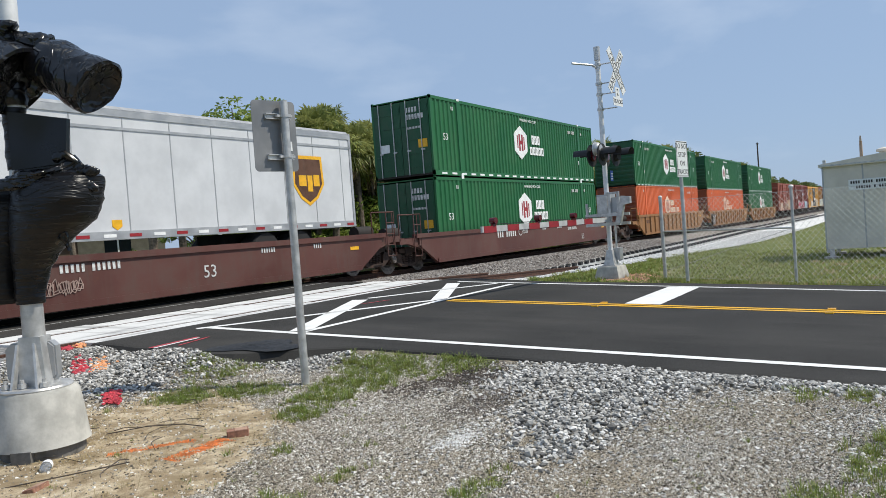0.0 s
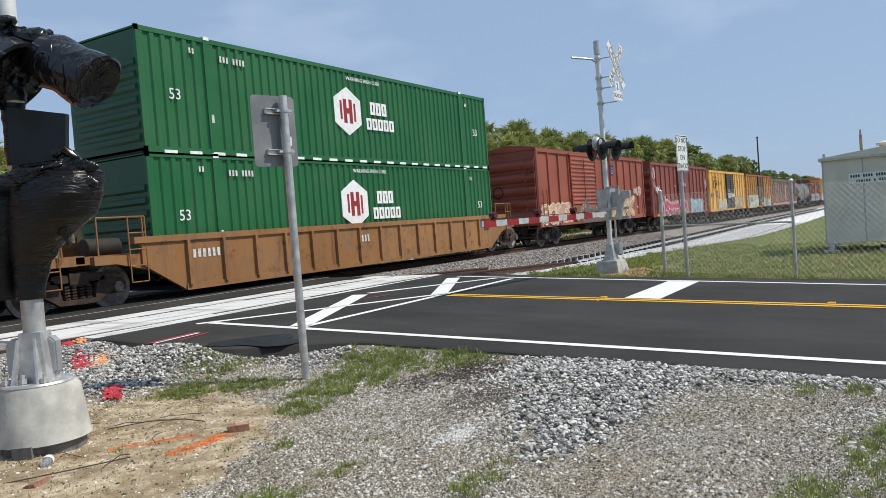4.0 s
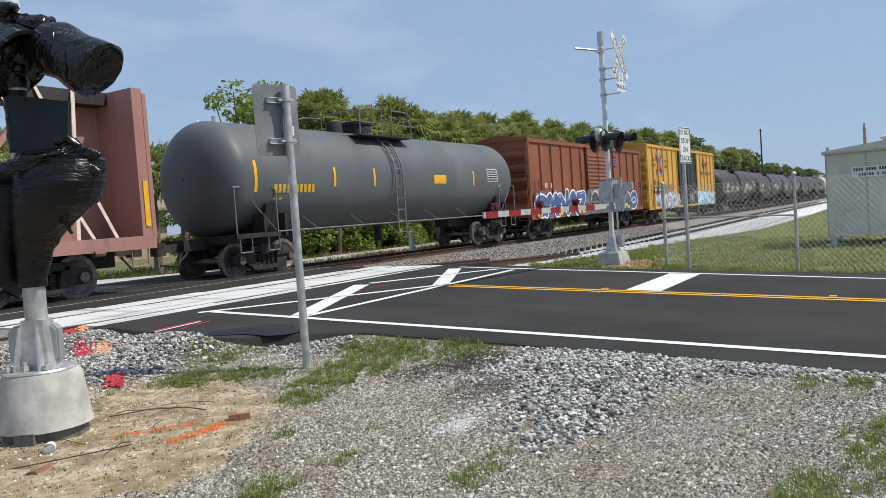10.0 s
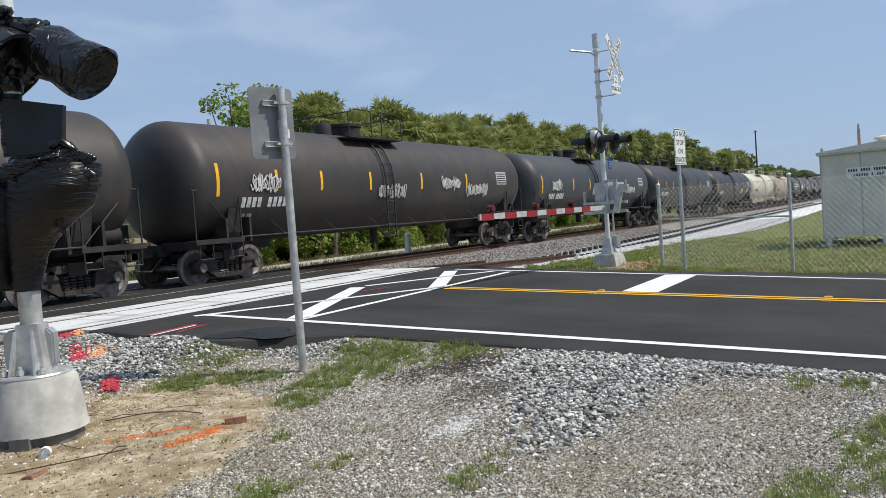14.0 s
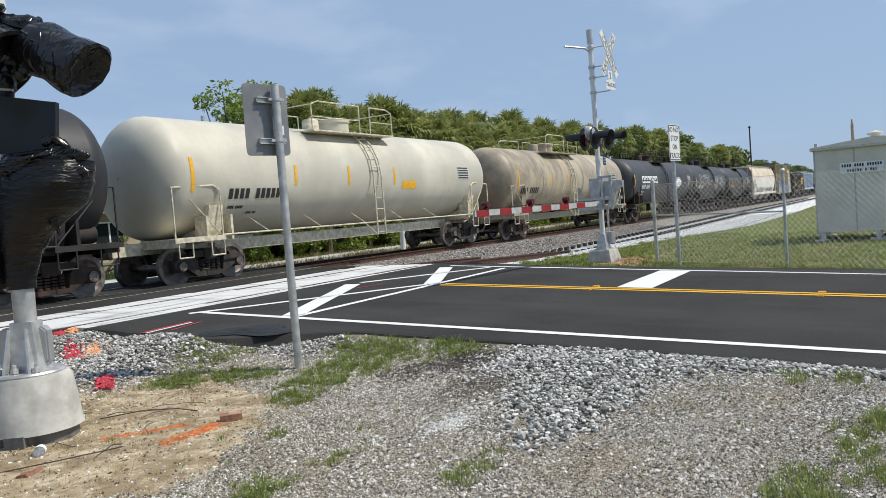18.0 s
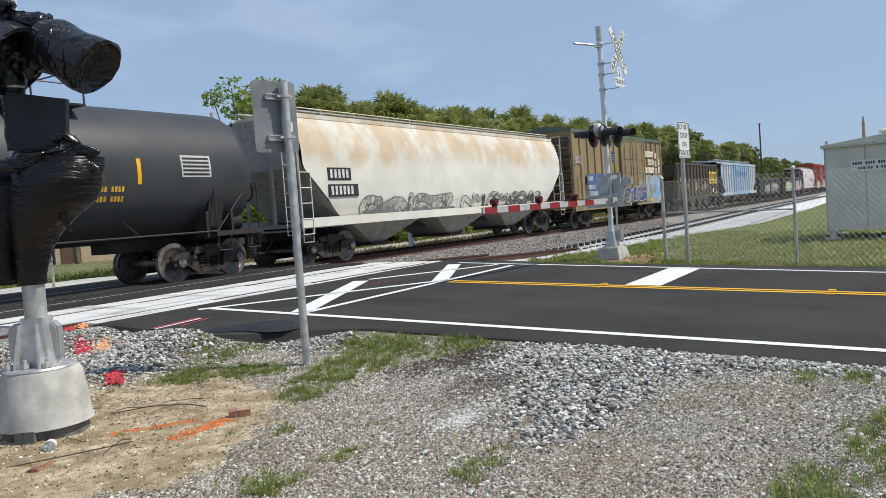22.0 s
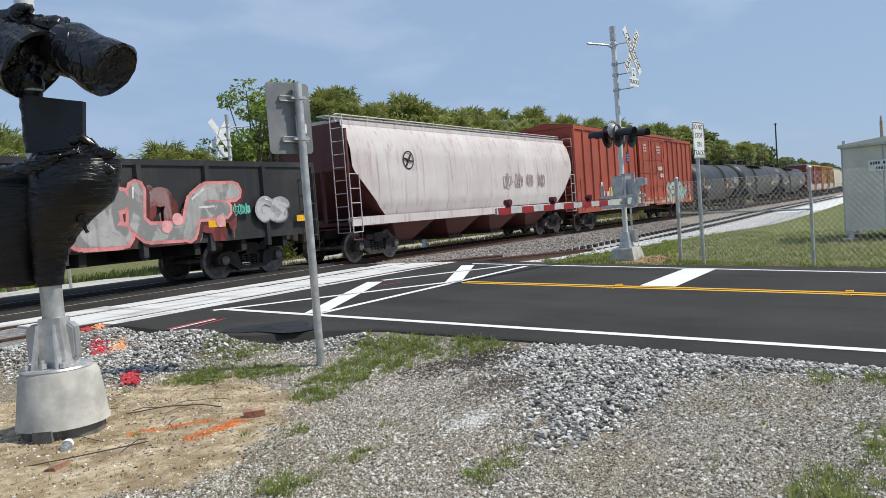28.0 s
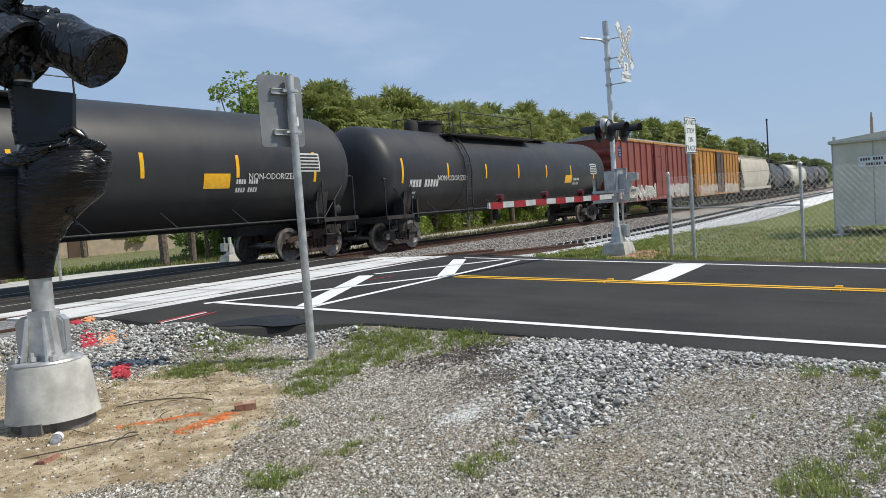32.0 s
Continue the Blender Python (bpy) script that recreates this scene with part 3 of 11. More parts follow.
# ---- the two railway lines ----
RAIL = [(-0.07, -0.17), (0.07, -0.17), (0.07, -0.155), (0.012, -0.13), (0.012, -0.05), (0.037, -0.035), (0.037, -0.004), (0.03, 0.0), (-0.03, 0.0), (-0.037, -0.004), (-0.037, -0.035), (-0.012, -0.05), (-0.012, -0.13), (-0.07, -0.155)]


def rail(name, y, xs, zf, label):
    g = Geo()
    k = len(RAIL)
    for x in xs:
        z = float(zf(x))
        g.v += [(x, y + a, z + b) for a, b in RAIL]
    for i in range(len(xs) - 1):
        for j in range(k):
            g.f.append((k * i + j, k * i + (j + 1) % k, k * (i + 1) + (j + 1) % k, k * (i + 1) + j))
    g.f += [tuple(range(k)), tuple(range(k * len(xs) - 1, k * (len(xs) - 1) - 1, -1))]
    me = g.mesh(name)
    me.materials.append(RUST)
    me.materials.append(RAILTOP)
    for p in me.polygons:
        if p.index < k * (len(xs) - 1) and p.index % k in (7, 8):
            p.material_index = 1 if zf is main_z else 0
    ob = new(name, me)
    return tagged(ob, label, "rail", "", "structure")


far_xs = list(np.arange(-60, 15, 5.0)) + list(np.arange(15, 120, 5.0)) + [150, 200, 260, 300]
for i, dy in enumerate((-0.7535, 0.7535)):
    rail(f"rail_{i + 1}", MAIN_Y + dy, far_xs, main_z, "worn steel rail of the running line")
    end = 25.6 if dy < 0 else 21.6
    rail(f"rail_{i + 3}", NEAR_Y + dy, [-60, -20, 0, 5, 10, 15.5, 17, 18.5, 20, 21.4] + ([23, 24.5, end] if dy < 0 else [end]), near_z, "rusty rail end of the unfinished new track")

# crossing panels: slabs between and beside the rails
for y0, zf, tag in ((NEAR_Y, near_z, "near"), (MAIN_Y, main_z, "main")):
    base = thing("crossing_surface", "pale concrete crossing panels set between the rails", "crossing panel", pose(0, y0, CROWN), "", "structure")
    for a, b in ((-1.27, -0.84), (-0.655, 0.655), (0.84, 1.48)):
        x = 6.35 if a < -1 else 6.0 if a < 0 else 5.6
        while x < 16.3:
            e = min(x + 2.42, 16.4)
            dz = float(zf(0.5 * (x + e))) - CROWN + random.uniform(-0.004, 0.004)
            g = Geo().box(x, e - 0.015, a, b, -0.16 + dz, dz, None, 0.02)
            part("panel", g, PANEL if tag == "near" else ASPHALT, base)
            x += 2.42


def tie_geo():
    g = Geo()
    g.along([(-1.29, -0.22), (1.29, -0.22), (1.29, -0.03), (1.22, 0.0), (-1.22, 0.0), (-1.29, -0.03)], -0.13, 0.13)
    return g


tie_me = tie_geo().mesh("tie")
tie_me.materials.append(TIE_C)
clip_geo = Geo()
for s in (-1, 1):
    for c in (-0.13, 0.13):
        clip_geo.box(-0.1, 0.1, s * 0.7535 + c - 0.07, s * 0.7535 + c + 0.07, -0.01, 0.1)
clip_me = clip_geo.mesh("rail_clip")
clip_me.materials.append(BLACK)


def tie_row(label, y0, xs, zf, clips):
    row = thing("tie_row", label, "railway ties", None, "", "structure")
    for x in xs:
        z = float(zf(x)) - 0.175
        t = part("tie", tie_me, TIE_C, row)
        t.matrix_basis = pose(x, y0, z, 0, 0, random.uniform(-0.6, 0.6))
        if clips:
            part("rail_clip", clip_me, BLACK, t)


tie_row("new concrete ties with black rail clips, no rails laid yet", NEAR_Y, np.arange(25.2, 125, 0.70), near_z, True)
tie_row("concrete ties under the rusty end of the new track", NEAR_Y, np.arange(16.9, 25.0, 0.70), lambda x: near_z(x) - 0.01, False)
tie_row("concrete ties of the running line bedded in ballast", MAIN_Y, list(np.arange(16.9, 75, 0.62)) + list(np.arange(-4, 5.4, 0.62)), lambda x: main_z(x) - 0.015, False)
tie_row("concrete ties of the new line bedded in ballast", NEAR_Y, np.arange(-2, 5.4, 0.62), lambda x: near_z(x) - 0.01, False)


# ---- loose stone ----
rng = np.random.default_rng(7)
ICO = np.array([(0, 0, 1), (0.9, 0, 0.35), (0.25, 0.85, 0.4), (-0.75, 0.5, 0.35), (-0.7, -0.55, 0.4), (0.3, -0.85, 0.35), (0.55, 0.45, -0.6), (-0.5, 0.4, -0.65), (0.0, -0.6, -0.7)])
ICO_F = np.array([(0, 1, 2), (0, 2, 3), (0, 3, 4), (0, 4, 5), (0, 5, 1), (1, 6, 2), (2, 6, 7), (2, 7, 3), (3, 7, 4), (4, 7, 8), (4, 8, 5), (5, 8, 1), (1, 8, 6), (6, 8, 7)])


def strew(name, xs, ys, zs, size, mat, label, category, flat=0.75, tagkind="stuff"):
    """Broken stones at the places given, in one mesh."""
    n = len(xs)
    zs = zs + bumps(xs, ys)
    s = size * rng.uniform(0.55, 1.35, n)
    v = ICO[None] * (1 + rng.uniform(-0.28, 0.28, (n, 9, 1))) * (s[:, None, None] * rng.uniform(0.7, 1.2, (n, 1, 3)))
    a = rng.uniform(0, 2 * np.pi, n)
    c, d = np.cos(a)[:, None], np.sin(a)[:, None]
    x, y = v[..., 0] * c - v[..., 1] * d, v[..., 0] * d + v[..., 1] * c
    b = rng.uniform(-0.9, 0.9, n)[:, None]
    y, z = y * np.cos(b) - v[..., 2] * np.sin(b), y * np.sin(b) + v[..., 2] * np.cos(b)
    v = np.stack([x + np.asarray(xs)[:, None], y + np.asarray(ys)[:, None], z * flat + np.asarray(zs)[:, None]], -1).reshape(-1, 3)
    f = (ICO_F[None] + 9 * np.arange(n)[:, None, None]).reshape(-1, 3)
    me = fast_mesh(name, v, f)
    me.shade_flat()
    me.materials.append(mat)
    return tagged(new(name, me), label, category, "", tagkind)


def scatter(n, x0, x1, y0, y1, keep):
    x, y = rng.uniform(x0, x1, n), rng.uniform(y0, y1, n)
    k = keep(x, y) > rng.uniform(0, 1, n)
    return x[k], y[k]


def wobble(x, y, s=1.3):
    return np.sin(x * 2.1 * s + 1.3 * np.sin(y * 1.7 * s)) * np.sin(y * 2.6 * s + 0.9 * np.cos(x * 1.9 * s))


def gauss(x, y, cx, cy, rx, ry):
    return np.exp(-((((x - cx) / rx) ** 2 + ((y - cy) / ry) ** 2) ** 1.6))


def off_road(x, y):
    return (x < ROAD_X0 - 0.02 - 1.0 * smooth(y, 5.6, 7.2)).astype(float)


def pile(x, y):
    """The heap of ballast along the road edge and beside the signal base."""
    return np.maximum.reduce([gauss(x, y, 6.75, 2.55, 0.85, 0.98), gauss(x, y, 5.75, 2.3, 0.85, 0.5), 0.8 * gauss(x, y, 4.95, 2.1, 0.55, 0.26), 0.9 * gauss(x, y, 7.0, 1.2, 0.34, 1.3), gauss(x, y, 6.4, 8.2, 1.0, 1.35), gauss(x, y, 5.4, 8.3, 1.0, 1.2), 0.95 * gauss(x, y, 6.85, 6.5, 0.5, 0.7), 0.7 * (y > 8.9), 0.8 * gauss(x, y, 6.95, 0.0, 0.28, 1.0)]) * off_road(x, y)


def nearby(x, y):
    """The part of the verge that lies before the spot where the camera stands."""
    return ((0.848 * x + 0.53 * y > 2.75) & (y < 1.95 * x + 0.3) & (y > -0.06 * x - 0.1)).astype(float)


sx, sy = scatter(88000, 3.2, 7.3, -0.6, 9.6, lambda x, y: pile(x, y) * nearby(x, y))
sz = ground_z(sx, sy) + 0.045 * pile(sx, sy) * rng.uniform(0, 1, len(sx))
strew("ballast_pile", sx, sy, sz, 0.0205, BALLAST, "heaped grey crushed granite ballast along the road", "ballast")
sx, sy = scatter(2200, 3.2, 7.2, -0.5, 9.4, lambda x, y: 0.85 * pile(x, y))
strew("ballast_pile", sx, sy, ground_z(sx, sy) + 0.03, 0.032, BALLAST, "larger grey ballast stones lying on the heap", "ballast")


def chips(name, xs, ys, zs, size, mat, label):
    """Small gravel: low four-sided chips in one mesh."""
    n = len(xs)
    zs = zs + bumps(xs, ys)
    s = size * rng.uniform(0.45, 1.0, n) ** 1.6 * rng.uniform(0.8, 1.6, n)
    a = rng.uniform(0, 2 * np.pi, n)
    k = rng.uniform(0.55, 1.0, n)
    pts = []
    for j in range(4):
        b = a + j * np.pi / 2 + rng.uniform(-0.5, 0.5, n)
        r = s * (k if j % 2 else 1.0)
        pts.append(np.stack([xs + r * np.cos(b), ys + r * np.sin(b), zs - 0.004], -1))
    pts.append(np.stack([xs + s * rng.uniform(-0.4, 0.4, n), ys + s * rng.uniform(-0.4, 0.4, n), zs + s * rng.uniform(0.2, 0.6, n)], -1))
    v = np.stack(pts, 1).reshape(-1, 3)
    f = (np.array([(0, 1, 4), (1, 2, 4), (2, 3, 4), (3, 0, 4)])[None] + 5 * np.arange(n)[:, None, None]).reshape(-1, 3)
    me = fast_mesh(name, v, f)
    me.shade_flat()
    me.materials.append(mat)
    return tagged(new(name, me), label, "gravel", "", "stuff")


def bare(x, y):
    return (1 - 0.97 * zones(x, y)[0]) * (1 - 0.35 * zones(x, y)[2]) * np.clip(0.66 + 0.3 * wobble(x, y, 0.8) + 0.25 * wobble(x, y, 2.1) + 0.15 * wobble(x, y, 4.3), 0.25, 1) * off_road(x, y) * nearby(x, y)


sx, sy = scatter(420000, 2.2, 7.2, -0.5, 7.0, bare)
chips("gravel", sx, sy, ground_z(sx, sy) + 0.004, 0.0086, LIME, "pale crushed limestone gravel over packed soil")
sx, sy = scatter(38000, 2.2, 7.2, -0.5, 7.0, lambda x, y: bare(x, y) * np.clip(0.5 + wobble(x, y, 2.4), 0, 1))
chips("gravel", sx, sy, ground_z(sx, sy) + 0.006, 0.0165, LIME, "larger pale limestone chips on the gravel")
sx, sy = scatter(15000, 2.3, 7.1, -0.5, 6.0, lambda x, y: bare(x, y) * np.clip(0.25 + 0.9 * wobble(x, y, 1.1) * wobble(x, y, 0.6) + 0.6 * gauss(x, y, 5.6, 2.3, 1.9, 1.2), 0.03, 1))
strew("gravel", sx, sy, ground_z(sx, sy) + 0.003, 0.0135, BALLAST, "grey broken stone strewn over the gravel", "gravel", 0.6)
sx, sy = scatter(7000, 2.3, 6.6, -0.3, 4.6, lambda x, y: bare(x, y) * np.clip(wobble(x, y, 1.7) - 0.1, 0, 1))
strew("gravel", sx, sy, ground_z(sx, sy) + 0.003, 0.0125, LIME, "pale limestone lumps strewn in drifts", "gravel", 0.6)
sx, sy = scatter(4200, 2.3, 6.5, 3.2, 7.8, lambda x, y: 0.6 + 0.4 * wobble(x, y, 2.7))
chips("pebbles", sx, sy, ground_z(sx, sy) + 0.005, 0.011, LIME, "scattered pale pebbles on sand")
# running line: brown-grey ballast, and the white bed of the new line
sx, sy = scatter(52000, 15.9, 48, 12.5, 17.6, lambda x, y: np.clip(1.3 - (x - 16) / 36, 0.3, 1))
strew("track_ballast", sx, sy, ground_z(sx, sy) + 0.03 * (np.abs(sy - MAIN_Y) > 1.3), 0.045, BROWNSTONE, "dusty grey-brown ballast under the running line", "ballast")
sx, sy = scatter(9000, -2, 6.0, 12.3, 18, lambda x, y: 0.8 + 0 * x)
strew("track_ballast", sx, sy, ground_z(sx, sy) + 0.02, 0.045, BROWNSTONE, "dusty grey-brown ballast under the running line", "ballast")
sx, sy = scatter(36000, 16.3, 60, 3.6, 12.6, lambda x, y: np.clip(1.35 - (x - 16) / 44, 0.25, 1) * (y > bank_foot(x)) * np.where(np.abs(y - NEAR_Y) < 1.5, 0.10, 1.0))
strew("white_ballast", sx, sy, ground_z(sx, sy) + np.where(np.abs(sy - NEAR_Y) < 1.5, -0.01, 0.02), 0.042, WHITESTONE, "clean white limestone ballast beside new ties", "ballast")


def bed(name, x0, x1, y0, y1, mat, label, step=1.5, dz=0.012, foot=None):
    """A skin of stone over the ground between two lines."""
    xs = np.unique(np.concatenate([np.arange(x0, min(x1, 60), step), np.linspace(min(x1, 60), x1, 14)]))
    X, Y = np.meshgrid(xs, np.linspace(0, 1, 19), indexing="ij")
    low = foot(X) if foot else y0
    Y = low + (y1 - low) * Y
    i = np.arange(X.size).reshape(X.shape)
    q = np.stack([i[:-1, :-1], i[1:, :-1], i[1:, 1:], i[:-1, 1:]], -1).reshape(-1, 4)
    me = fast_mesh(name, np.stack([X, Y, ground_z(X, Y) + dz], -1).reshape(-1, 3), q)
    me.materials.append(mat)
    return tagged(new(name, me), label, "ballast", "", "structure")


def bed_mat(name, a, b, scale):
    m = Nodes(name)
    sc = m.n.new("ShaderNodeSeparateColor")
    m.put(sc.inputs[0], m.voronoi(scale))
    col = m.mix(sc.outputs[0], a, b)
    col = m.mix(m.math("MULTIPLY", m.ramp(m.noise(0.7, 5), 0.45, 0.7), 0.3), col, tuple(0.75 * k for k in a))
    m.bump(m.voronoi(scale, "Distance"), 0.7, 0.03)
    return m.done(col, 0.95, 0.0, 0.15)


bed("ballast_bed_1", 15.95, 300, 12.35, 18.4, bed_mat("brown ballast bed", (0.16, 0.145, 0.13), (0.36, 0.335, 0.31), 15.0), "grey-brown ballast bed of the running line")
bed("ballast_bed_2", 15.95, 300, 8.3, 12.35, bed_mat("white ballast bed", (0.62, 0.615, 0.60), (0.82, 0.815, 0.80), 15.0), "white limestone bed of the new line", 1.5, 0.014, bank_foot)
bed("ballast_bed_3", -60, 6.2, 9.0, 18.4, bed_mat("grey ballast bed", (0.14, 0.14, 0.14), (0.34, 0.335, 0.33), 15.0), "grey ballast bed beside the crossing", 1.5, 0.012)


# ---- turf ----
def blades(name, xs, ys, h, mat, label, lean=0.5, width=0.006):
    n = len(xs)
    z = ground_z(xs, ys)
    hh = h * rng.uniform(0.45, 1.25, n)
    a = rng.uniform(0, 2 * np.pi, n)
    ux, uy = np.cos(a), np.sin(a)
    b = rng.uniform(0, 2 * np.pi, n)
    lx, ly = np.cos(b) * hh * lean * rng.uniform(0.2, 1, n), np.sin(b) * hh * lean * rng.uniform(0.2, 1, n)
    w = width * rng.uniform(0.7, 1.4, n)
    p0 = np.stack([xs - ux * w, ys - uy * w, z - 0.01], -1)
    p1 = np.stack([xs + ux * w, ys + uy * w, z - 0.01], -1)
    p2 = np.stack([xs + ux * w * 0.7 + lx * 0.4, ys + uy * w * 0.7 + ly * 0.4, z + hh * 0.6], -1)
    p3 = np.stack([xs - ux * w * 0.7 + lx * 0.4, ys - uy * w * 0.7 + ly * 0.4, z + hh * 0.6], -1)
    p4 = np.stack([xs + lx, ys + ly, z + hh], -1)
    v = np.stack([p0, p1, p2, p3, p4], 1).reshape(-1, 3)
    k = 5 * np.arange(n)[:, None]
    f = np.concatenate([k + [0, 1, 2], k + [0, 2, 3], k + [3, 2, 4]])
    me = fast_mesh(name, v, f)
    me.materials.append(mat)
    return tagged(new(name, me), label, "grass", "", "stuff")


def turf_here(x, y):
    return np.clip(zones(x, y)[2] * 1.15 + 0.25 * wobble(x, y, 2.2) - 0.2, 0, 1) * off_road(x, y)


def tufts(name, cx, cy, per, h, mat, label, lean=1.0, width=0.0022, spread=0.035):
    """Sprawling tufts: blades that fan out from common roots."""
    n = len(cx)
    k = rng.integers(per // 2, per + per // 2, n)
    i = np.repeat(np.arange(n), k)
    size = rng.uniform(0.55, 1.5, n)[i]
    m = len(i)
    a = rng.uniform(0, 2 * np.pi, m)
    off = spread * size * rng.uniform(0, 1, m) ** 0.7
    xs, ys = cx[i] + off * np.cos(a), cy[i] + off * np.sin(a)
    z = ground_z(xs, ys) + bumps(xs, ys)
    hh = h * size * rng.uniform(0.35, 1.1, m)
    out = hh * lean * rng.uniform(0.25, 1.25, m)
    b = a + rng.uniform(-0.7, 0.7, m)
    lx, ly = np.cos(b) * out, np.sin(b) * out
    ux, uy = -np.sin(b), np.cos(b)
    w = width * rng.uniform(0.7, 1.4, m)
    p0 = np.stack([xs - ux * w, ys - uy * w, z - 0.01], -1)
    p1 = np.stack([xs + ux * w, ys + uy * w, z - 0.01], -1)
    p2 = np.stack([xs + ux * w * 0.8 + lx * 0.5, ys + uy * w * 0.8 + ly * 0.5, z + hh * 0.75], -1)
    p3 = np.stack([xs - ux * w * 0.8 + lx * 0.5, ys - uy * w * 0.8 + ly * 0.5, z + hh * 0.75], -1)
    p4 = np.stack([xs + lx, ys + ly, z + hh * 0.85], -1)
    v = np.stack([p0, p1, p2, p3, p4], 1).reshape(-1, 3)
    q = 5 * np.arange(m)[:, None]
    me = fast_mesh(name, v, np.concatenate([q + [0, 1, 2], q + [0, 2, 3], q + [3, 2, 4]]))
    me.materials.append(mat)
    return tagged(new(name, me), label, "grass", "", "stuff")


STRAW = leafy("dry straw", (0.30, 0.23, 0.12), (0.46, 0.37, 0.20), (0.55, 0.46, 0.28))
bx, by = scatter(10500, 2.6, 7.3, -0.4, 7.6, lambda x, y: turf_here(x, y) * nearby(x, y))
tufts("grass", bx, by, 24, 0.048, BLADE, "sprawling tufts of green and straw grass in gravel", 1.1)
bx, by = scatter(2600, 2.6, 7.3, -0.4, 7.6, lambda x, y: turf_here(x, y) * nearby(x, y) * (wobble(x, y, 3.3) > 0.2))
tufts("grass", bx, by, 18, 0.075, BLADE, "taller ragged grass tufts in gravel", 1.1, 0.0024)
bx, by = scatter(1500, 2.3, 6.9, 0.0, 7.8, lambda x, y: 0.45 * (wobble(x, y, 1.9) > 0.3) * off_road(x, y) * (1 - pile(x, y)) * nearby(x, y))
tufts("grass", bx, by, 7, 0.032, BLADE, "sparse low weeds on gravel and sand", 1.2, 0.002, 0.02)
bx, by = scatter(1700, 2.3, 6.9, 3.4, 7.8, lambda x, y: np.clip(zones(x, y)[0] + 0.8 * zones(x, y)[2] * (y > 5.6), 0, 1) * nearby(x, y) * np.clip(0.45 + 0.8 * wobble(x, y, 2.6), 0.05, 1))
tufts("dry_grass", bx, by, 12, 0.03, STRAW, "dry trampled straw and roots on the sand", 2.2, 0.0018, 0.05)
bx, by = scatter(13000, 15.7, 30, -3.5, 8.6, lambda x, y: np.clip(1.25 - (x - 16) / 18, 0.1, 1) * (1 - 0.85 * gauss(x, y, 17.3, 5.8, 1.1, 0.55)) * np.clip(0.5 + 0.45 * wobble(x, y) + 0.35 * wobble(x, y, 2.3), 0.06, 1) * (y < bank_foot(x) + 0.25 * wobble(x, y, 2.0)))
tufts("grass", bx, by, 14, 0.085, BLADE, "rough green roadside grass behind the fence", 1.0, 0.008, 0.09)
bx, by = scatter(700, 15.6, 24, -3.0, 6.0, lambda x, y: np.clip(0.3 + 0.7 * wobble(x, y, 0.9), 0, 1) * (y < bank_foot(x)))
tufts("dry_grass", bx, by, 12, 0.09, STRAW, "dry straw patches in the roadside grass", 1.2, 0.008, 0.09)
bx, by = scatter(24000, 4, 60, 18.8, 32, lambda x, y: 0.85 * (np.where(x < 17.4, y > 26.6, True)) + 0 * x)
blades("grass", bx, by, 0.20, BLADE, "long grass beyond the railway", 0.6, 0.02)
bx, by = scatter(22000, 17.6, 75, 18.6, 24.5, lambda x, y: np.clip(0.5 + wobble(x, y, 0.5), 0, 1))
blades("dry_grass", bx, by, 0.26, DEAD_LEAF, "dry straw grass beyond the railway", 0.7, 0.02)


# ---- freight train: running gear ----
WHEEL_R = 0.44


def wheelset_mesh():
    g = Geo()
    g.rod((0, -1.02, 0), (0, 1.02, 0), 0.085, 10)
    turn = Matrix.Rotation(radians(-90), 4, "X")
    for s in (-1, 1):
        prof = [(0.09, 0.02), (0.16, 0.035), (0.33, -0.012), (0.37, 0.05), (WHEEL_R, 0.055), (WHEEL_R, -0.05), (WHEEL_R + 0.03, -0.065), (WHEEL_R + 0.03, -0.085), (0.37, -0.085), (0.33, -0.05), (0.16, -0.03), (0.09, -0.02)]
        prof = [(r, s * -h) for r, h in prof]
        if s < 0:
            prof = [(r, h) for r, h in prof]
        g.lathe(prof, 28, Matrix.Translation((0, s * 0.75, 0)) @ turn, False)
    # bearing caps with three bolts, and chalk marks that show the turning
    for s in (-1, 1):
        g.rod((0, s * 1.0, 0), (0, s * 1.13, 0), 0.11, 14)
        for k in range(3):
            a = 2 * math.pi * k / 3
            g.rod((0.065 * math.cos(a), s * 1.12, 0.065 * math.sin(a)), (0.065 * math.cos(a), s * 1.145, 0.065 * math.sin(a)), 0.02, 6)
    return g.mesh("wheelset", True)


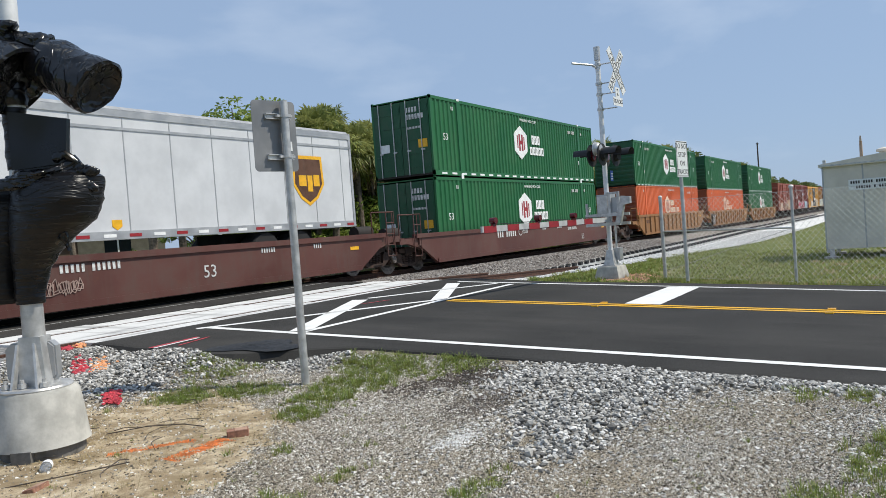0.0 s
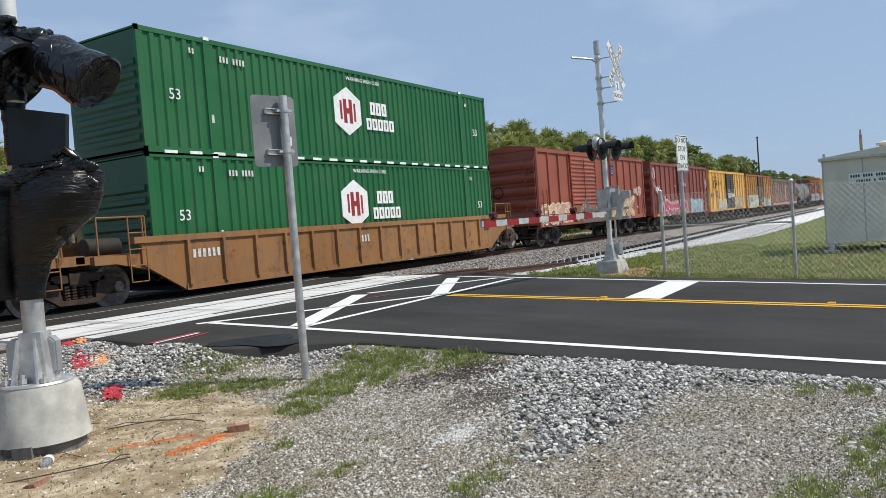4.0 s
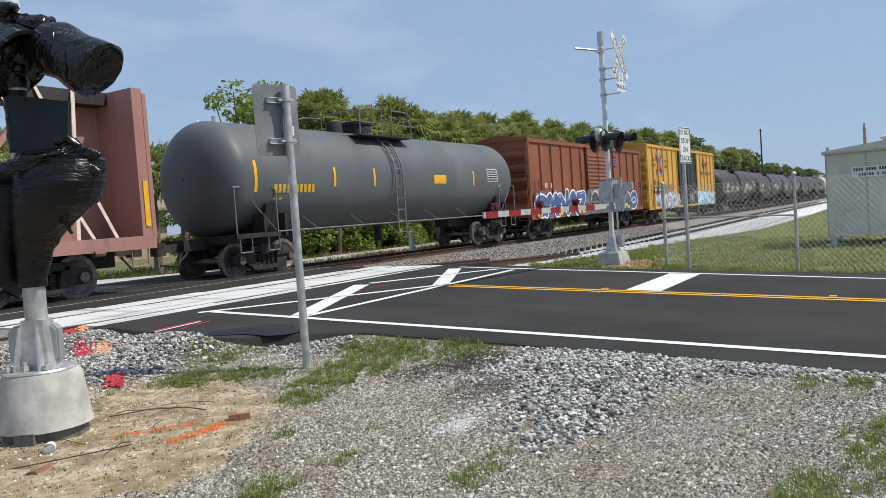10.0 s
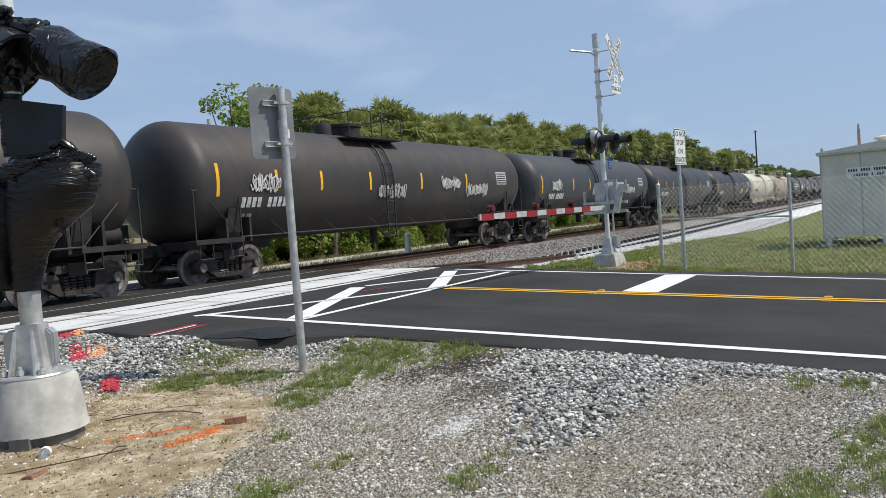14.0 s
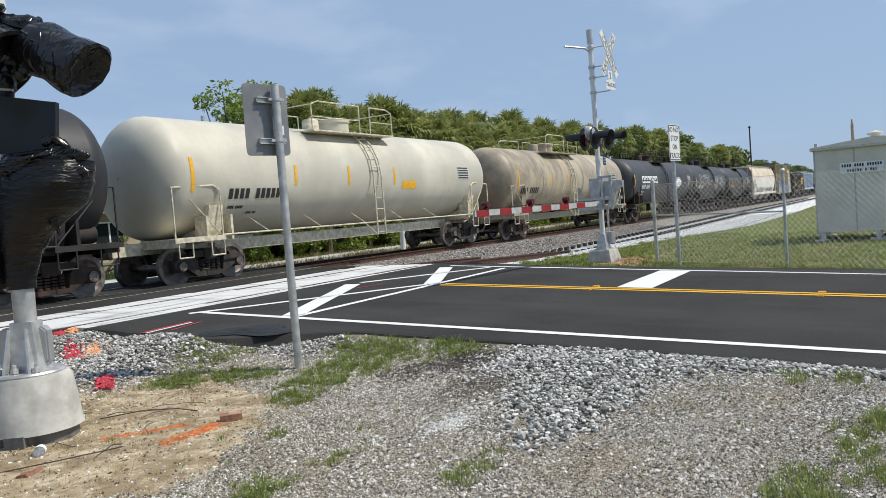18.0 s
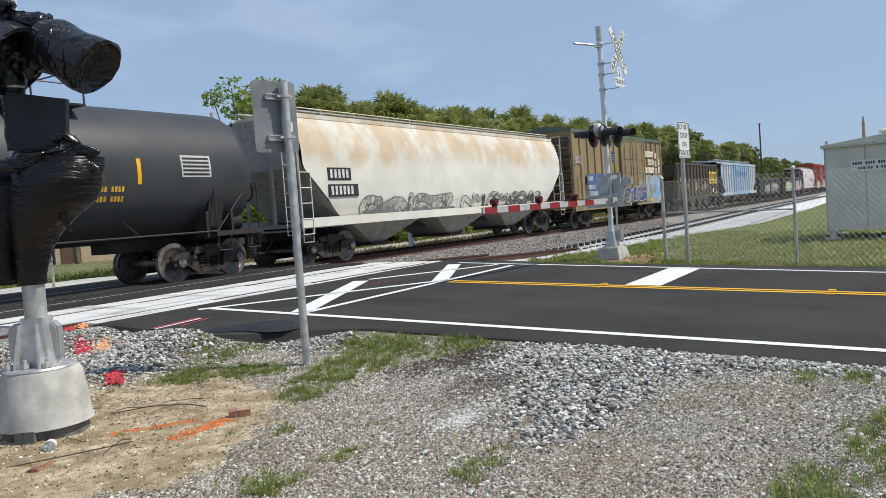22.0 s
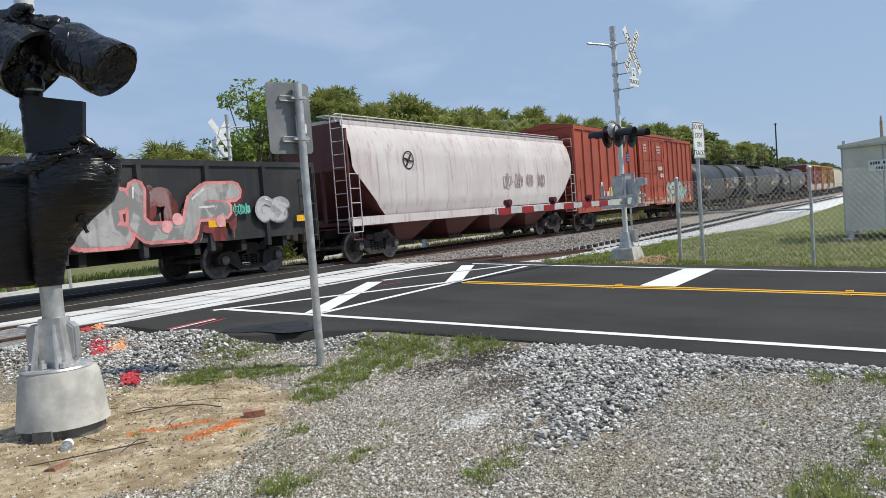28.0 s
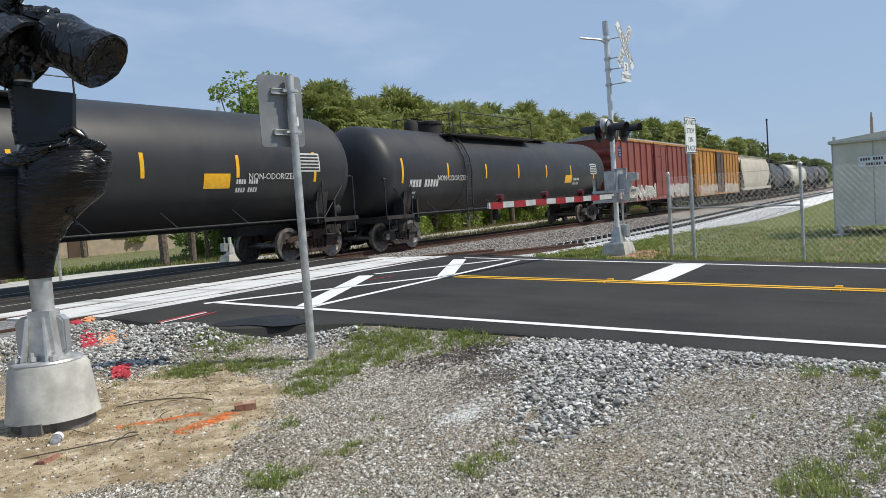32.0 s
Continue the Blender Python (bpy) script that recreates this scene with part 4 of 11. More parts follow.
def truck_mesh(mat):
    """Three-piece truck: cast side frames with windows, bolster, coil springs, brake beams."""
    g = Geo()
    for s in (-1, 1):
        y0, y1 = (s * 0.93, s * 1.07) if s > 0 else (s * 1.07, s * 0.93)
        g.side([(-1.08, 0.36), (-0.72, 0.36), (-0.42, 0.17), (0.42, 0.17), (0.72, 0.36), (1.08, 0.36), (1.10, 0.52), (0.98, 0.63), (0.55, 0.70), (0.42, 0.56), (0.36, 0.27), (-0.36, 0.27), (-0.42, 0.56), (-0.55, 0.70), (-0.98, 0.63), (-1.10, 0.52)], y0, y1)
        g.side([(-0.62, 0.62), (0.62, 0.62), (0.55, 0.78), (-0.55, 0.78)], y0, y1)
        for x in (-0.89, 0.89):
            g.side([(x - 0.17, 0.30), (x + 0.17, 0.30), (x + 0.17, 0.60), (x - 0.17, 0.60)], s * 0.86 if s < 0 else 0.86, s * 0.96 if s < 0 else 0.96) if s > 0 else g.side([(x - 0.17, 0.30), (x + 0.17, 0.30), (x + 0.17, 0.60), (x - 0.17, 0.60)], -0.96, -0.86)
        for x in (-0.24, -0.08, 0.08, 0.24):
            for k in range(5):
                g.rod((x, s * 1.0, 0.28 + 0.06 * k), (x, s * 1.0, 0.315 + 0.06 * k), 0.075, 8)
        g.box(-0.2, 0.2, y0, y1, 0.55, 0.66)
    g.box(-0.2, 0.2, -1.1, 1.1, 0.58, 0.82)
    g.rod((0, 0, 0.8), (0, 0, 0.95), 0.22, 12)
    for x in (-0.36, 0.36):
        g.box(x - 0.05, x + 0.05, -0.72, 0.72, 0.30, 0.40)
        for s in (-1, 1):
            g.box(x - 0.06 + 0.03 * (1 if x > 0 else -1), x + 0.06 + 0.03 * (1 if x > 0 else -1), s * 0.75 - 0.06, s * 0.75 + 0.06, 0.22, 0.55)
    return g.mesh("truck", False)


WHEELSET_ME = wheelset_mesh()
WHEELSET_ME.materials.append(WHEEL)
TRUCK_ME = truck_mesh(TRUCK)
TRUCK_ME.materials.append(TRUCK)
TRUCK_ME_R = TRUCK_ME.copy()
TRUCK_ME_R.materials.clear()
TRUCK_ME_R.materials.append(TRUCK_RUST)
WHEELSETS = []      # (object, fore or aft)
CARS = []           # (object, place of its middle along the line at the start)


def add_trucks(car, half, rusty=False):
    for x in (-half, half):
        t = part("truck", TRUCK_ME_R if rusty else TRUCK_ME, TRUCK, car)
        t.location = (x, 0, 0)
        for w in (-0.89, 0.89):
            ob = part("wheelset", WHEELSET_ME, WHEEL, t)
            ob.location = (w, 0, WHEEL_R)
            WHEELSETS.append((ob, w))


def couplers(car, half):
    for s in (-1, 1):
        g = Geo().box(min(s * half, s * (half + 0.62)), max(s * half, s * (half + 0.62)), -0.1, 0.1, 0.78, 0.98)
        g.box(min(s * (half + 0.45), s * (half + 0.72)), max(s * (half + 0.45), s * (half + 0.72)), -0.16, 0.16, 0.72, 1.04, None, 0.04)
        g.pipe([(s * half, -0.35, 0.75), (s * (half + 0.3), -0.3, 0.45), (s * (half + 0.65), -0.12, 0.5)], 0.025)
        part("coupler", g, TRUCK, car)


def ladder(x, y, z0, z1, w=0.42, step=0.38, along_x=True, r=0.013):
    g = Geo()
    d = Vector((w, 0, 0)) if along_x else Vector((0, w, 0))
    a = Vector((x, y, 0))
    for p in (a, a + d):
        g.rod((p.x, p.y, z0), (p.x, p.y, z1), r * 1.3, 6)
    n = max(2, int((z1 - z0) / step))
    for i in range(n + 1):
        z = z0 + (z1 - z0) * i / n
        g.rod((a.x, a.y, z), ((a + d).x, (a + d).y, z), r, 6)
    return g


def stirrup(x, y, z):
    return Geo().pipe([(x - 0.2, y, z), (x - 0.2, y, z - 0.4), (x + 0.2, y, z - 0.4), (x + 0.2, y, z)], 0.018)


def bars(rows, y, mat, car, name="stencil", out=0.006):
    """Rows of unreadable lettering as small plain bars: (x, z, characters, height)."""
    g = Geo()
    for x, z, n, h in rows:
        w = h * 0.40
        for i in range(n):
            if n > 6 and i == n // 2 - 1:
                continue
            x0 = x + i * h * 0.72
            g.box(x0, x0 + w, y - out, y, z, z + h)
    return tagged(part(name, g, mat, car), "", "", "", "stuff")


def reflectors(xs, y, z, car, mat=None, w=0.3, h=0.1, name="reflector"):
    for x in xs:
        part(name, Geo().box(x - w / 2, x + w / 2, y - 0.008, y, z - h / 2, z + h / 2), mat or YELLOW, car, "amber reflector strip")


PAINTS = {}


def spray(c):
    """Spray paint of one colour, a little patchy."""
    k = tuple(round(x, 3) for x in c)
    if k not in PAINTS:
        m = Nodes("spray paint")
        f = m.noise(2.4, 6, 0.65)
        col = m.mix(m.ramp(f, 0.35, 0.7), tuple(min(1, x * 1.15 + 0.02) for x in c), tuple(x * 0.72 for x in c))
        col = m.mix(m.math("MULTIPLY", m.ramp(m.noise(1.0, 6, 0.65, stretch=(6, 6, 0.4)), 0.5, 0.75), 0.25), col, (0.10, 0.08, 0.065))
        PAINTS[k] = m.done(col, 0.6, 0.0, 0.4)
    return PAINTS[k]


BLENDS = {}


def blend(colours, scale=1.1):
    """Several spray colours run into one another, worn and dusty."""
    k = (tuple(tuple(round(x, 3) for x in c) for c in colours), scale)
    if k not in BLENDS:
        m = Nodes("blended spray paint")
        col = colours[0]
        for i, c in enumerate(colours[1:]):
            f = m.noise(scale * (1 + 0.35 * i), 4, 0.55, co=m.scaled((1.0 + 0.2 * i, 1.0, 0.8)), distort=0.8)
            col = m.mix(m.ramp(f, 0.47 - 0.02 * i, 0.55), col, c)
        col = m.mix(m.math("MULTIPLY", m.ramp(m.noise(2.6, 6, 0.65), 0.4, 0.7), 0.28), col, tuple(0.55 * x for x in colours[0]))
        col = m.mix(m.math("MULTIPLY", m.ramp(m.noise(1.0, 6, 0.65, stretch=(6, 6, 0.4)), 0.5, 0.75), 0.3), col, (0.12, 0.09, 0.07))
        BLENDS[k] = m.done(col, 0.6, 0.0, 0.4)
    return BLENDS[k]


# strokes of fat sprayed shapes in a unit square
GLYPHS = {
    "S": [((0.95, 0.82), (0.6, 1), (0.15, 0.88), (0.12, 0.64), (0.5, 0.5), (0.88, 0.36), (0.85, 0.1), (0.4, 0), (0.05, 0.16))],
    "E": [((0.95, 1), (0.1, 0.96), (0.1, 0.04), (0.95, 0)), ((0.1, 0.5), (0.78, 0.52))],
    "L": [((0.2, 1), (0.1, 0.06), (0.95, 0.04))],
    "F": [((0.1, 0), (0.16, 0.98), (0.95, 1)), ((0.14, 0.52), (0.78, 0.54))],
    "1": [((0.0, 0.0), (0.08, 1.0), (0.85, 0.88), (0.8, 0.55), (0.15, 0.5)), ((0.45, 0.5), (1.0, 0.0))],
    "2": [((0.5, 1.0), (0.05, 0.75), (0.1, 0.2), (0.5, 0.0), (0.95, 0.25), (0.9, 0.8), (0.5, 1.0))],
    "3": [((0.0, 0.0), (0.15, 1.0), (0.5, 0.4), (0.85, 1.0), (1.0, 0.0))],
    "4": [((0.95, 0.8), (0.5, 1.0), (0.1, 0.7), (0.15, 0.25), (0.6, 0.0), (0.95, 0.35), (0.55, 0.45))],
    "5": [((0.0, 0.0), (0.35, 1.0), (0.62, 0.95), (1.0, 0.0)), ((0.2, 0.38), (0.85, 0.34))],
    "6": [((0.1, 1.0), (0.08, 0.0)), ((0.95, 0.95), (0.15, 0.45), (0.95, 0.0))],
    "7": [((0.0, 0.9), (0.95, 1.0), (0.1, 0.08), (1.0, 0.0))],
    "8": [((0.1, 0.0), (0.1, 1.0), (0.9, 0.02), (0.92, 1.0))],
}


def mural(car, x0, x1, z0, z1, n, y, fills, edge, cloud, seed, out=0.012, text="", drop=True, fat=1.42):
    """Sprayed bubble shapes: fat round strokes that touch, with a shadow, an outline, mixed fills and glints, on a ragged field of paint."""
    r = random.Random(seed)
    wide, tall = (x1 - x0) / n, z1 - z0
    count = [0]

    def flat(g, pts, yy):
        count[0] += 1
        yy -= 0.00002 * (count[0] % 100)
        g.add([(min(max(x, x0 - 0.3), x1 + 0.3), yy, max(z, z0 - 0.04)) for x, z in pts], [tuple(range(len(pts)))])

    def disc(g, x, z, rx, rz, yy, k=8):
        a0 = r.uniform(0, 1)
        flat(g, [(x + rx * math.cos(a0 + 2 * math.pi * i / k), z + rz * math.sin(a0 + 2 * math.pi * i / k)) for i in range(k)], yy)

    if cloud:
        g = Geo()
        for i in range(int(6 + 9 * (x1 - x0))):
            disc(g, r.uniform(x0, x1), z0 + tall * r.uniform(0.08, 0.8), tall * r.uniform(0.08, 0.24), tall * r.uniform(0.10, 0.24), y - out * 0.3, 12)
        for i in range(int(2 * (x1 - x0))):
            x = r.uniform(x0, x1)
            flat(g, [(x - 0.015, z0), (x + 0.015, z0), (x + 0.02, z0 + tall * 0.5), (x - 0.02, z0 + tall * 0.5)], y - out * 0.3)
        tagged(part("graffiti", g, blend((cloud, tuple(0.6 * c + 0.4 * f for c, f in zip(cloud, fills[0])), tuple(0.55 * c for c in cloud))), car), "sprayed colour field", "", "", "stuff")
    shade, outline, inner, glint = Geo(), Geo(), Geo(), Geo()

    def stroke(g, a, b, w, yy):
        d = Vector((b[0] - a[0], b[1] - a[1]))
        if d.length < 1e-3:
            return
        d.normalize()
        q = Vector((-d.y, d.x)) * w / 2
        a_, b_ = Vector(a), Vector(b)
        steps = max(1, int((b_ - a_).length / 0.25 + 0.9))
        for i in range(steps):
            s0, t0 = a_.lerp(b_, i / steps), a_.lerp(b_, (i + 1) / steps)
            flat(g, [tuple(s0 - q), tuple(t0 - q), tuple(t0 + q), tuple(s0 + q)], yy)
        disc(g, b[0], b[1], w / 2, w / 2, yy)

    def rounded(pts):
        o = [pts[0]]
        for a, b in zip(pts, pts[1:]):
            o += [(a[0] * 0.75 + b[0] * 0.25, a[1] * 0.75 + b[1] * 0.25), (a[0] * 0.25 + b[0] * 0.75, a[1] * 0.25 + b[1] * 0.75)]
        return o + [pts[-1]]

    pick = text or "".join(r.choice("123456781234S") for _ in range(n))
    for i, ch in enumerate(pick):
        w = min(wide * 1.1, tall) * r.uniform(0.24, 0.31)
        lean, dip = r.uniform(-0.12, 0.22) * wide, r.uniform(-0.04, 0.12) * tall
        gx0, gw, gz0, gt = x0 + wide * i + (0.02 if text else -0.08) * wide, wide * (0.95 if text else r.uniform(1.0, 1.2)), z0 + w * 0.6, tall - 1.25 * w - dip
        for line in GLYPHS[ch]:
            pts = rounded([(gx0 + gw * a + lean * (b - 0.5), gz0 + gt * b) for a, b in line])
            for g, ww, yy, dx, dz in ((shade, 1.5, 0.45, 0.2 * w, -0.16 * w), (outline, fat, 0.65, 0, 0), (inner, 1.0, 0.9, 0, 0)):
                disc(g, pts[0][0] + dx, pts[0][1] + dz, w * ww / 2, w * ww / 2, y - out * yy)
                for a, b in zip(pts, pts[1:]):
                    stroke(g, (a[0] + dx, a[1] + dz), (b[0] + dx, b[1] + dz), w * ww, y - out * yy)
            k = r.randrange(max(1, len(pts) - 2))
            stroke(glint, (pts[k][0] - 0.2 * w, pts[k][1] + 0.22 * w), (pts[k + 1][0] - 0.2 * w, pts[k + 1][1] + 0.22 * w), w * 0.13, y - out * 1.1)
    dark = tuple(0.25 * c for c in (cloud or fills[-1]))
    if drop:
        tagged(part("graffiti", shade, spray(dark), car), "sprayed dark drop shadow", "", "", "stuff")
    tagged(part("graffiti", outline, spray(edge), car), "sprayed outline", "", "", "stuff")
    tagged(part("graffiti", inner, blend(tuple(fills) + (tuple(0.6 * c for c in fills[0]),), 1.6), car), "mixed sprayed fill", "", "", "stuff")
    tagged(part("graffiti", glint, spray(tuple(min(0.8, 0.3 + c) for c in fills[0])), car), "sprayed glints", "", "", "stuff")


def paint_field(car, x0, x1, z0, z1, y, colours, seed, label, scale=1.1, ragged=0.35):
    """A painted-over stretch of the side with a ragged upper edge and runs."""
    r = random.Random(seed)
    g = Geo()
    n = max(4, int((x1 - x0) / 0.12))
    for i in range(n + 1):
        x = x0 + (x1 - x0) * i / n
        h = z1 - ragged * (z1 - z0) * (0.5 + 0.5 * noise.noise((x * 1.7, seed, 0.0)) + 0.25 * noise.noise((x * 6.0, seed, 3.0)))
        for j in range(5):
            g.v.append((x, y, z0 + (h - z0) * j / 4))
    for i in range(n):
        for j in range(4):
            a = 5 * i + j
            g.f.append((a, a + 5, a + 6, a + 1))
    return tagged(part("painted_patch", g, blend(colours, scale), car), label, "", "", "stuff")


def block_word(car, x, z, n, h, y, mat, step=0.86, skip=(), slant=0.0, name="block_mark"):
    """A lettered name shown as a row of plain hollow blocks."""
    for i in range(n):
        if i in skip:
            continue
        g = Geo()
        a, w, t = x + i * h * step, h * step * 0.86, h * 0.27
        for x0, x1, z0, z1 in ((a, a + t, z, z + h), (a + w - t, a + w, z, z + h), (a + t, a + w - t, z, z + t * 0.8), (a + t, a + w - t, z + h - t * 0.8, z + h)):
            if i % 3 == 1 and x0 > a + t and z0 > z:
                z0, z1 = z + 0.42 * h, z + 0.42 * h + t * 0.7
            k = len(g.v)
            g.v += [(x0 + slant * (z0 - z), y, z0), (x1 + slant * (z0 - z), y, z0), (x1 + slant * (z1 - z), y, z1), (x0 + slant * (z1 - z), y, z1)]
            g.f.append((k, k + 1, k + 2, k + 3))
        part(name, g, mat, car, "pale hollow painted block")


def scrawl(car, x, z, w, h, y, c, seed, r0=0.014):
    """A thin sprayed tag, one looping line."""
    r = random.Random(seed)
    pts, at, a = [], 0.0, r.uniform(0, 6)
    while at < 1.0:
        size, pull = r.uniform(0.2, 0.55), r.uniform(0.05, 0.3)
        for _ in range(r.randint(2, 6)):
            a += r.uniform(0.9, 2.0)
            at += r.uniform(0.008, 0.03) * h / w * 2
            pts.append((x + w * min(at, 1.0) + pull * h * math.sin(a), y - 0.004, z + h * (0.5 - size * math.cos(a))))
    tagged(part("graffiti", Geo().pipe(pts, r0 * 0.9, 4), spray(c), car, "sprayed scribble"), "", "", "", "stuff")


def start_car(name, label, place, group=""):
    car = thing(name, label, "freight car", pose(place, MAIN_Y, CROWN), group)
    CARS.append((car, place))
    return car


# ---- box cars ----
def boxcar(label, place, length, eave, paint, roof, doors, ribs=13, sill=0.88, half=1.43, end_paint=None, trucks_rusty=False, roofline=None, plug=False, slats=False):
    """doors: list of (x0, x1, material, louvred). Returns the car."""
    car = start_car("box_car", label, place, "box cars")
    h = length / 2
    end_paint = end_paint or paint
    body = Geo().box(-h + 0.05, h - 0.05, -half + 0.03, half - 0.03, sill + 0.12, eave)
    part("body", body, paint, car)
    # roof: low gable with cross seams and a slight overhang
    rf = Geo().along([(-half - 0.03, eave - 0.06), (half + 0.03, eave - 0.06), (half + 0.03, eave), (0, eave + 0.2), (-half - 0.03, eave)], -h, h)
    part("roof", rf, roof, car)
    n = int(length / 0.95)
    for i in range(n + 1):
        x = -h + 0.04 + (length - 0.14) * i / n
        rf = Geo().along([(-half - 0.02, eave), (half + 0.02, eave), (half + 0.02, eave + 0.035), (0, eave + 0.245), (-half - 0.02, eave + 0.035)], x, x + 0.06)
        part("roof_seam", rf, roof, car)
    # side posts, sills and top chord
    for s in (-1, 1):
        y0, y1 = (half - 0.035, half + 0.035) if s > 0 else (-half - 0.035, -half + 0.035)
        sl = Geo().box(-h, h, y0, y1, sill, sill + 0.22)
        part("side_sill", sl, paint, car)
        part("top_chord", Geo().box(-h, h, y0 - 0.005, y1 + 0.005, eave - 0.17, eave - 0.064), roofline or paint, car)
        for i in range(ribs + 1):
            x = -h + 0.06 + (length - 0.12) * i / ribs
            if any(a - 0.05 < x < b + 0.05 for a, b, *_ in doors):
                continue
            w = 0.055 if 0 < i < ribs else 0.11
            part("side_post", Geo().slab([(x - w, s * (half - 0.03)), (x + w, s * (half - 0.03)), (x + w * 0.5, s * (half + 0.045)), (x - w * 0.5, s * (half + 0.045))][::s], sill + 0.2, eave - 0.17), paint, car)
    for a, b, mat, louvre in doors:
        d = Geo().box(a, b, -half - 0.075, -half - 0.02, sill + 0.16, eave - 0.2)
        door = part("door", d, mat, car)
        g = Geo()
        if louvre:
            z = sill + 0.35
            while z < eave - 0.45:
                g.along([(-half - 0.075, z), (-half - 0.12, z + 0.05), (-half - 0.12, z + 0.08), (-half - 0.075, z + 0.13)], a + 0.12, b - 0.12)
                z += 0.20
        else:
            for z in (sill + 0.3, sill + 1.15, sill + 1.95, sill + 2.75, eave - 0.3):
                if z < eave - 0.25:
                    g.box(a + 0.03, b - 0.03, -half - 0.105, -half - 0.075, z, z + 0.06)
        g.box(a, a + 0.07, -half - 0.115, -half - 0.075, sill + 0.16, eave - 0.2)
        g.box(b - 0.07, b, -half - 0.115, -half - 0.075, sill + 0.16, eave - 0.2)
        part("door_frame", g, mat, door)
        rods = Geo()
        for k in ((0.25, 0.75) if plug else (0.5,)):
            x = a + (b - a) * k
            rods.rod((x, -half - 0.13, sill + 0.3), (x, -half - 0.13, eave - 0.35), 0.022, 6)
            rods.box(x - 0.05, x + 0.05, -half - 0.14, -half - 0.1, sill + 0.9, sill + 1.0)
        part("lock_rod", rods, mat, door)
        part("door_track", Geo().box(a - (b - a) * 0.5, b + (b - a) * 0.1, -half - 0.13, -half - 0.04, sill + 0.02, sill + 0.12), paint, car)
        part("door_track", Geo().box(a - 0.1, b + 0.1, -half - 0.11, -half - 0.04, eave - 0.2, eave - 0.12), roofline or paint, car)
    # corrugated ends with ladders
    for s in (-1, 1):
        z = sill + 0.35
        while z < eave - 0.55:
            g = Geo()
            x0 = s * (h - 0.05)
            lst = [(x0, z), (x0 + s * 0.10, z + 0.06), (x0 + s * 0.19, z + 0.17), (x0 + s * 0.20, z + 0.26), (x0 + s * 0.13, z + 0.38), (x0, z + 0.46)]
            g.side(lst if s > 0 else lst[::-1], -half + 0.06, half - 0.06)
            part("end_rib", g, end_paint, car)
            z += 0.58
        part("end_ladder", ladder(s * (h + 0.12), -half + 0.06, sill, eave - 0.4 if s < 0 and not slats else sill + 1.6, 0.45, 0.38, False), paint, car)
        part("side_ladder", ladder(s * (h - 0.55) - 0.22, -half - 0.10, sill + 0.05, sill + 1.7, 0.44, 0.38, True), paint, car)
        part("stirrup", stirrup(s * (h - 0.35), -half, sill + 0.05), UNDER, car)
        wheel = Geo().lathe([(0.26, -0.02), (0.29, 0), (0.26, 0.02), (0.23, 0)], 16, Matrix.Translation((s * (h + 0.16), 0.5, eave - 1.9)) @ Matrix.Rotation(radians(90), 4, "Y"), False)
        part("brake_wheel", wheel, UNDER, car) if s < 0 else None
    u = Geo().box(-h + 0.3, h - 0.3, -0.35, 0.35, 0.62, 0.98)
    for x in np.arange(-h + 1.5, h - 1, 1.6):
        u.box(x - 0.06, x + 0.06, -half + 0.1, half - 0.1, 0.82, 1.0)
    u.rod((-1.2, -0.75, 0.72), (-0.3, -0.75, 0.72), 0.2, 10)
    part("underframe", u, UNDER, car)
    add_trucks(car, h - 2.2, trucks_rusty)
    couplers(car, h - 0.1)
    return car


SIDE = -1.43
RUSTRED = weathered("faded boxcar red", (0.27, 0.062, 0.034), 0.12, 0.28, 0.3, 0.2)
OXIDE = weathered("oxide boxcar brown", (0.235, 0.068, 0.028), 0.1, 0.25, 0.3, 0.2)
DEEPRED = weathered("dull maroon boxcar paint", (0.21, 0.046, 0.032), 0.15, 0.3, 0.35, 0.2)
BRIGHTRED = weathered("boxcar red", (0.31, 0.055, 0.028), 0.08, 0.22, 0.25, 0.18)
YEL_OLD = weathered("rust-stained boxcar yellow", (0.68, 0.37, 0.075), 0.36, 0.25, 0.18, 0.12)
YEL_RUST = weathered("heavily rusted boxcar yellow", (0.42, 0.19, 0.03), 0.55, 0.5, 0.4, 0.2, 0.65, (0.22, 0.075, 0.02))
YEL_NEW = weathered("boxcar yellow", (0.58, 0.32, 0.055), 0.1, 0.25, 0.25, 0.12)
OLIVE = weathered("sun-browned olive paint", (0.25, 0.185, 0.092), 0.12, 0.3, 0.3, 0.2)
OLIVE_ROOF = weathered("grey-green roof paint", (0.10, 0.13, 0.095), 0.1, 0.2, 0.3, 0.2)
BLACKDOOR = weathered("black door paint", (0.028, 0.026, 0.026), 0.12, 0.3, 0.3, 0.2)
BROWNDOOR = weathered("dark brown door paint", (0.085, 0.048, 0.03), 0.2, 0.4, 0.3, 0.2)
ROOF_PALE = weathered("pale galvanised roof", (0.42, 0.40, 0.37), 0.3, 0.3, 0.3, 0.1)
DARKEND = weathered("grimy car end", (0.075, 0.045, 0.035), 0.2, 0.4, 0.5, 0.2)

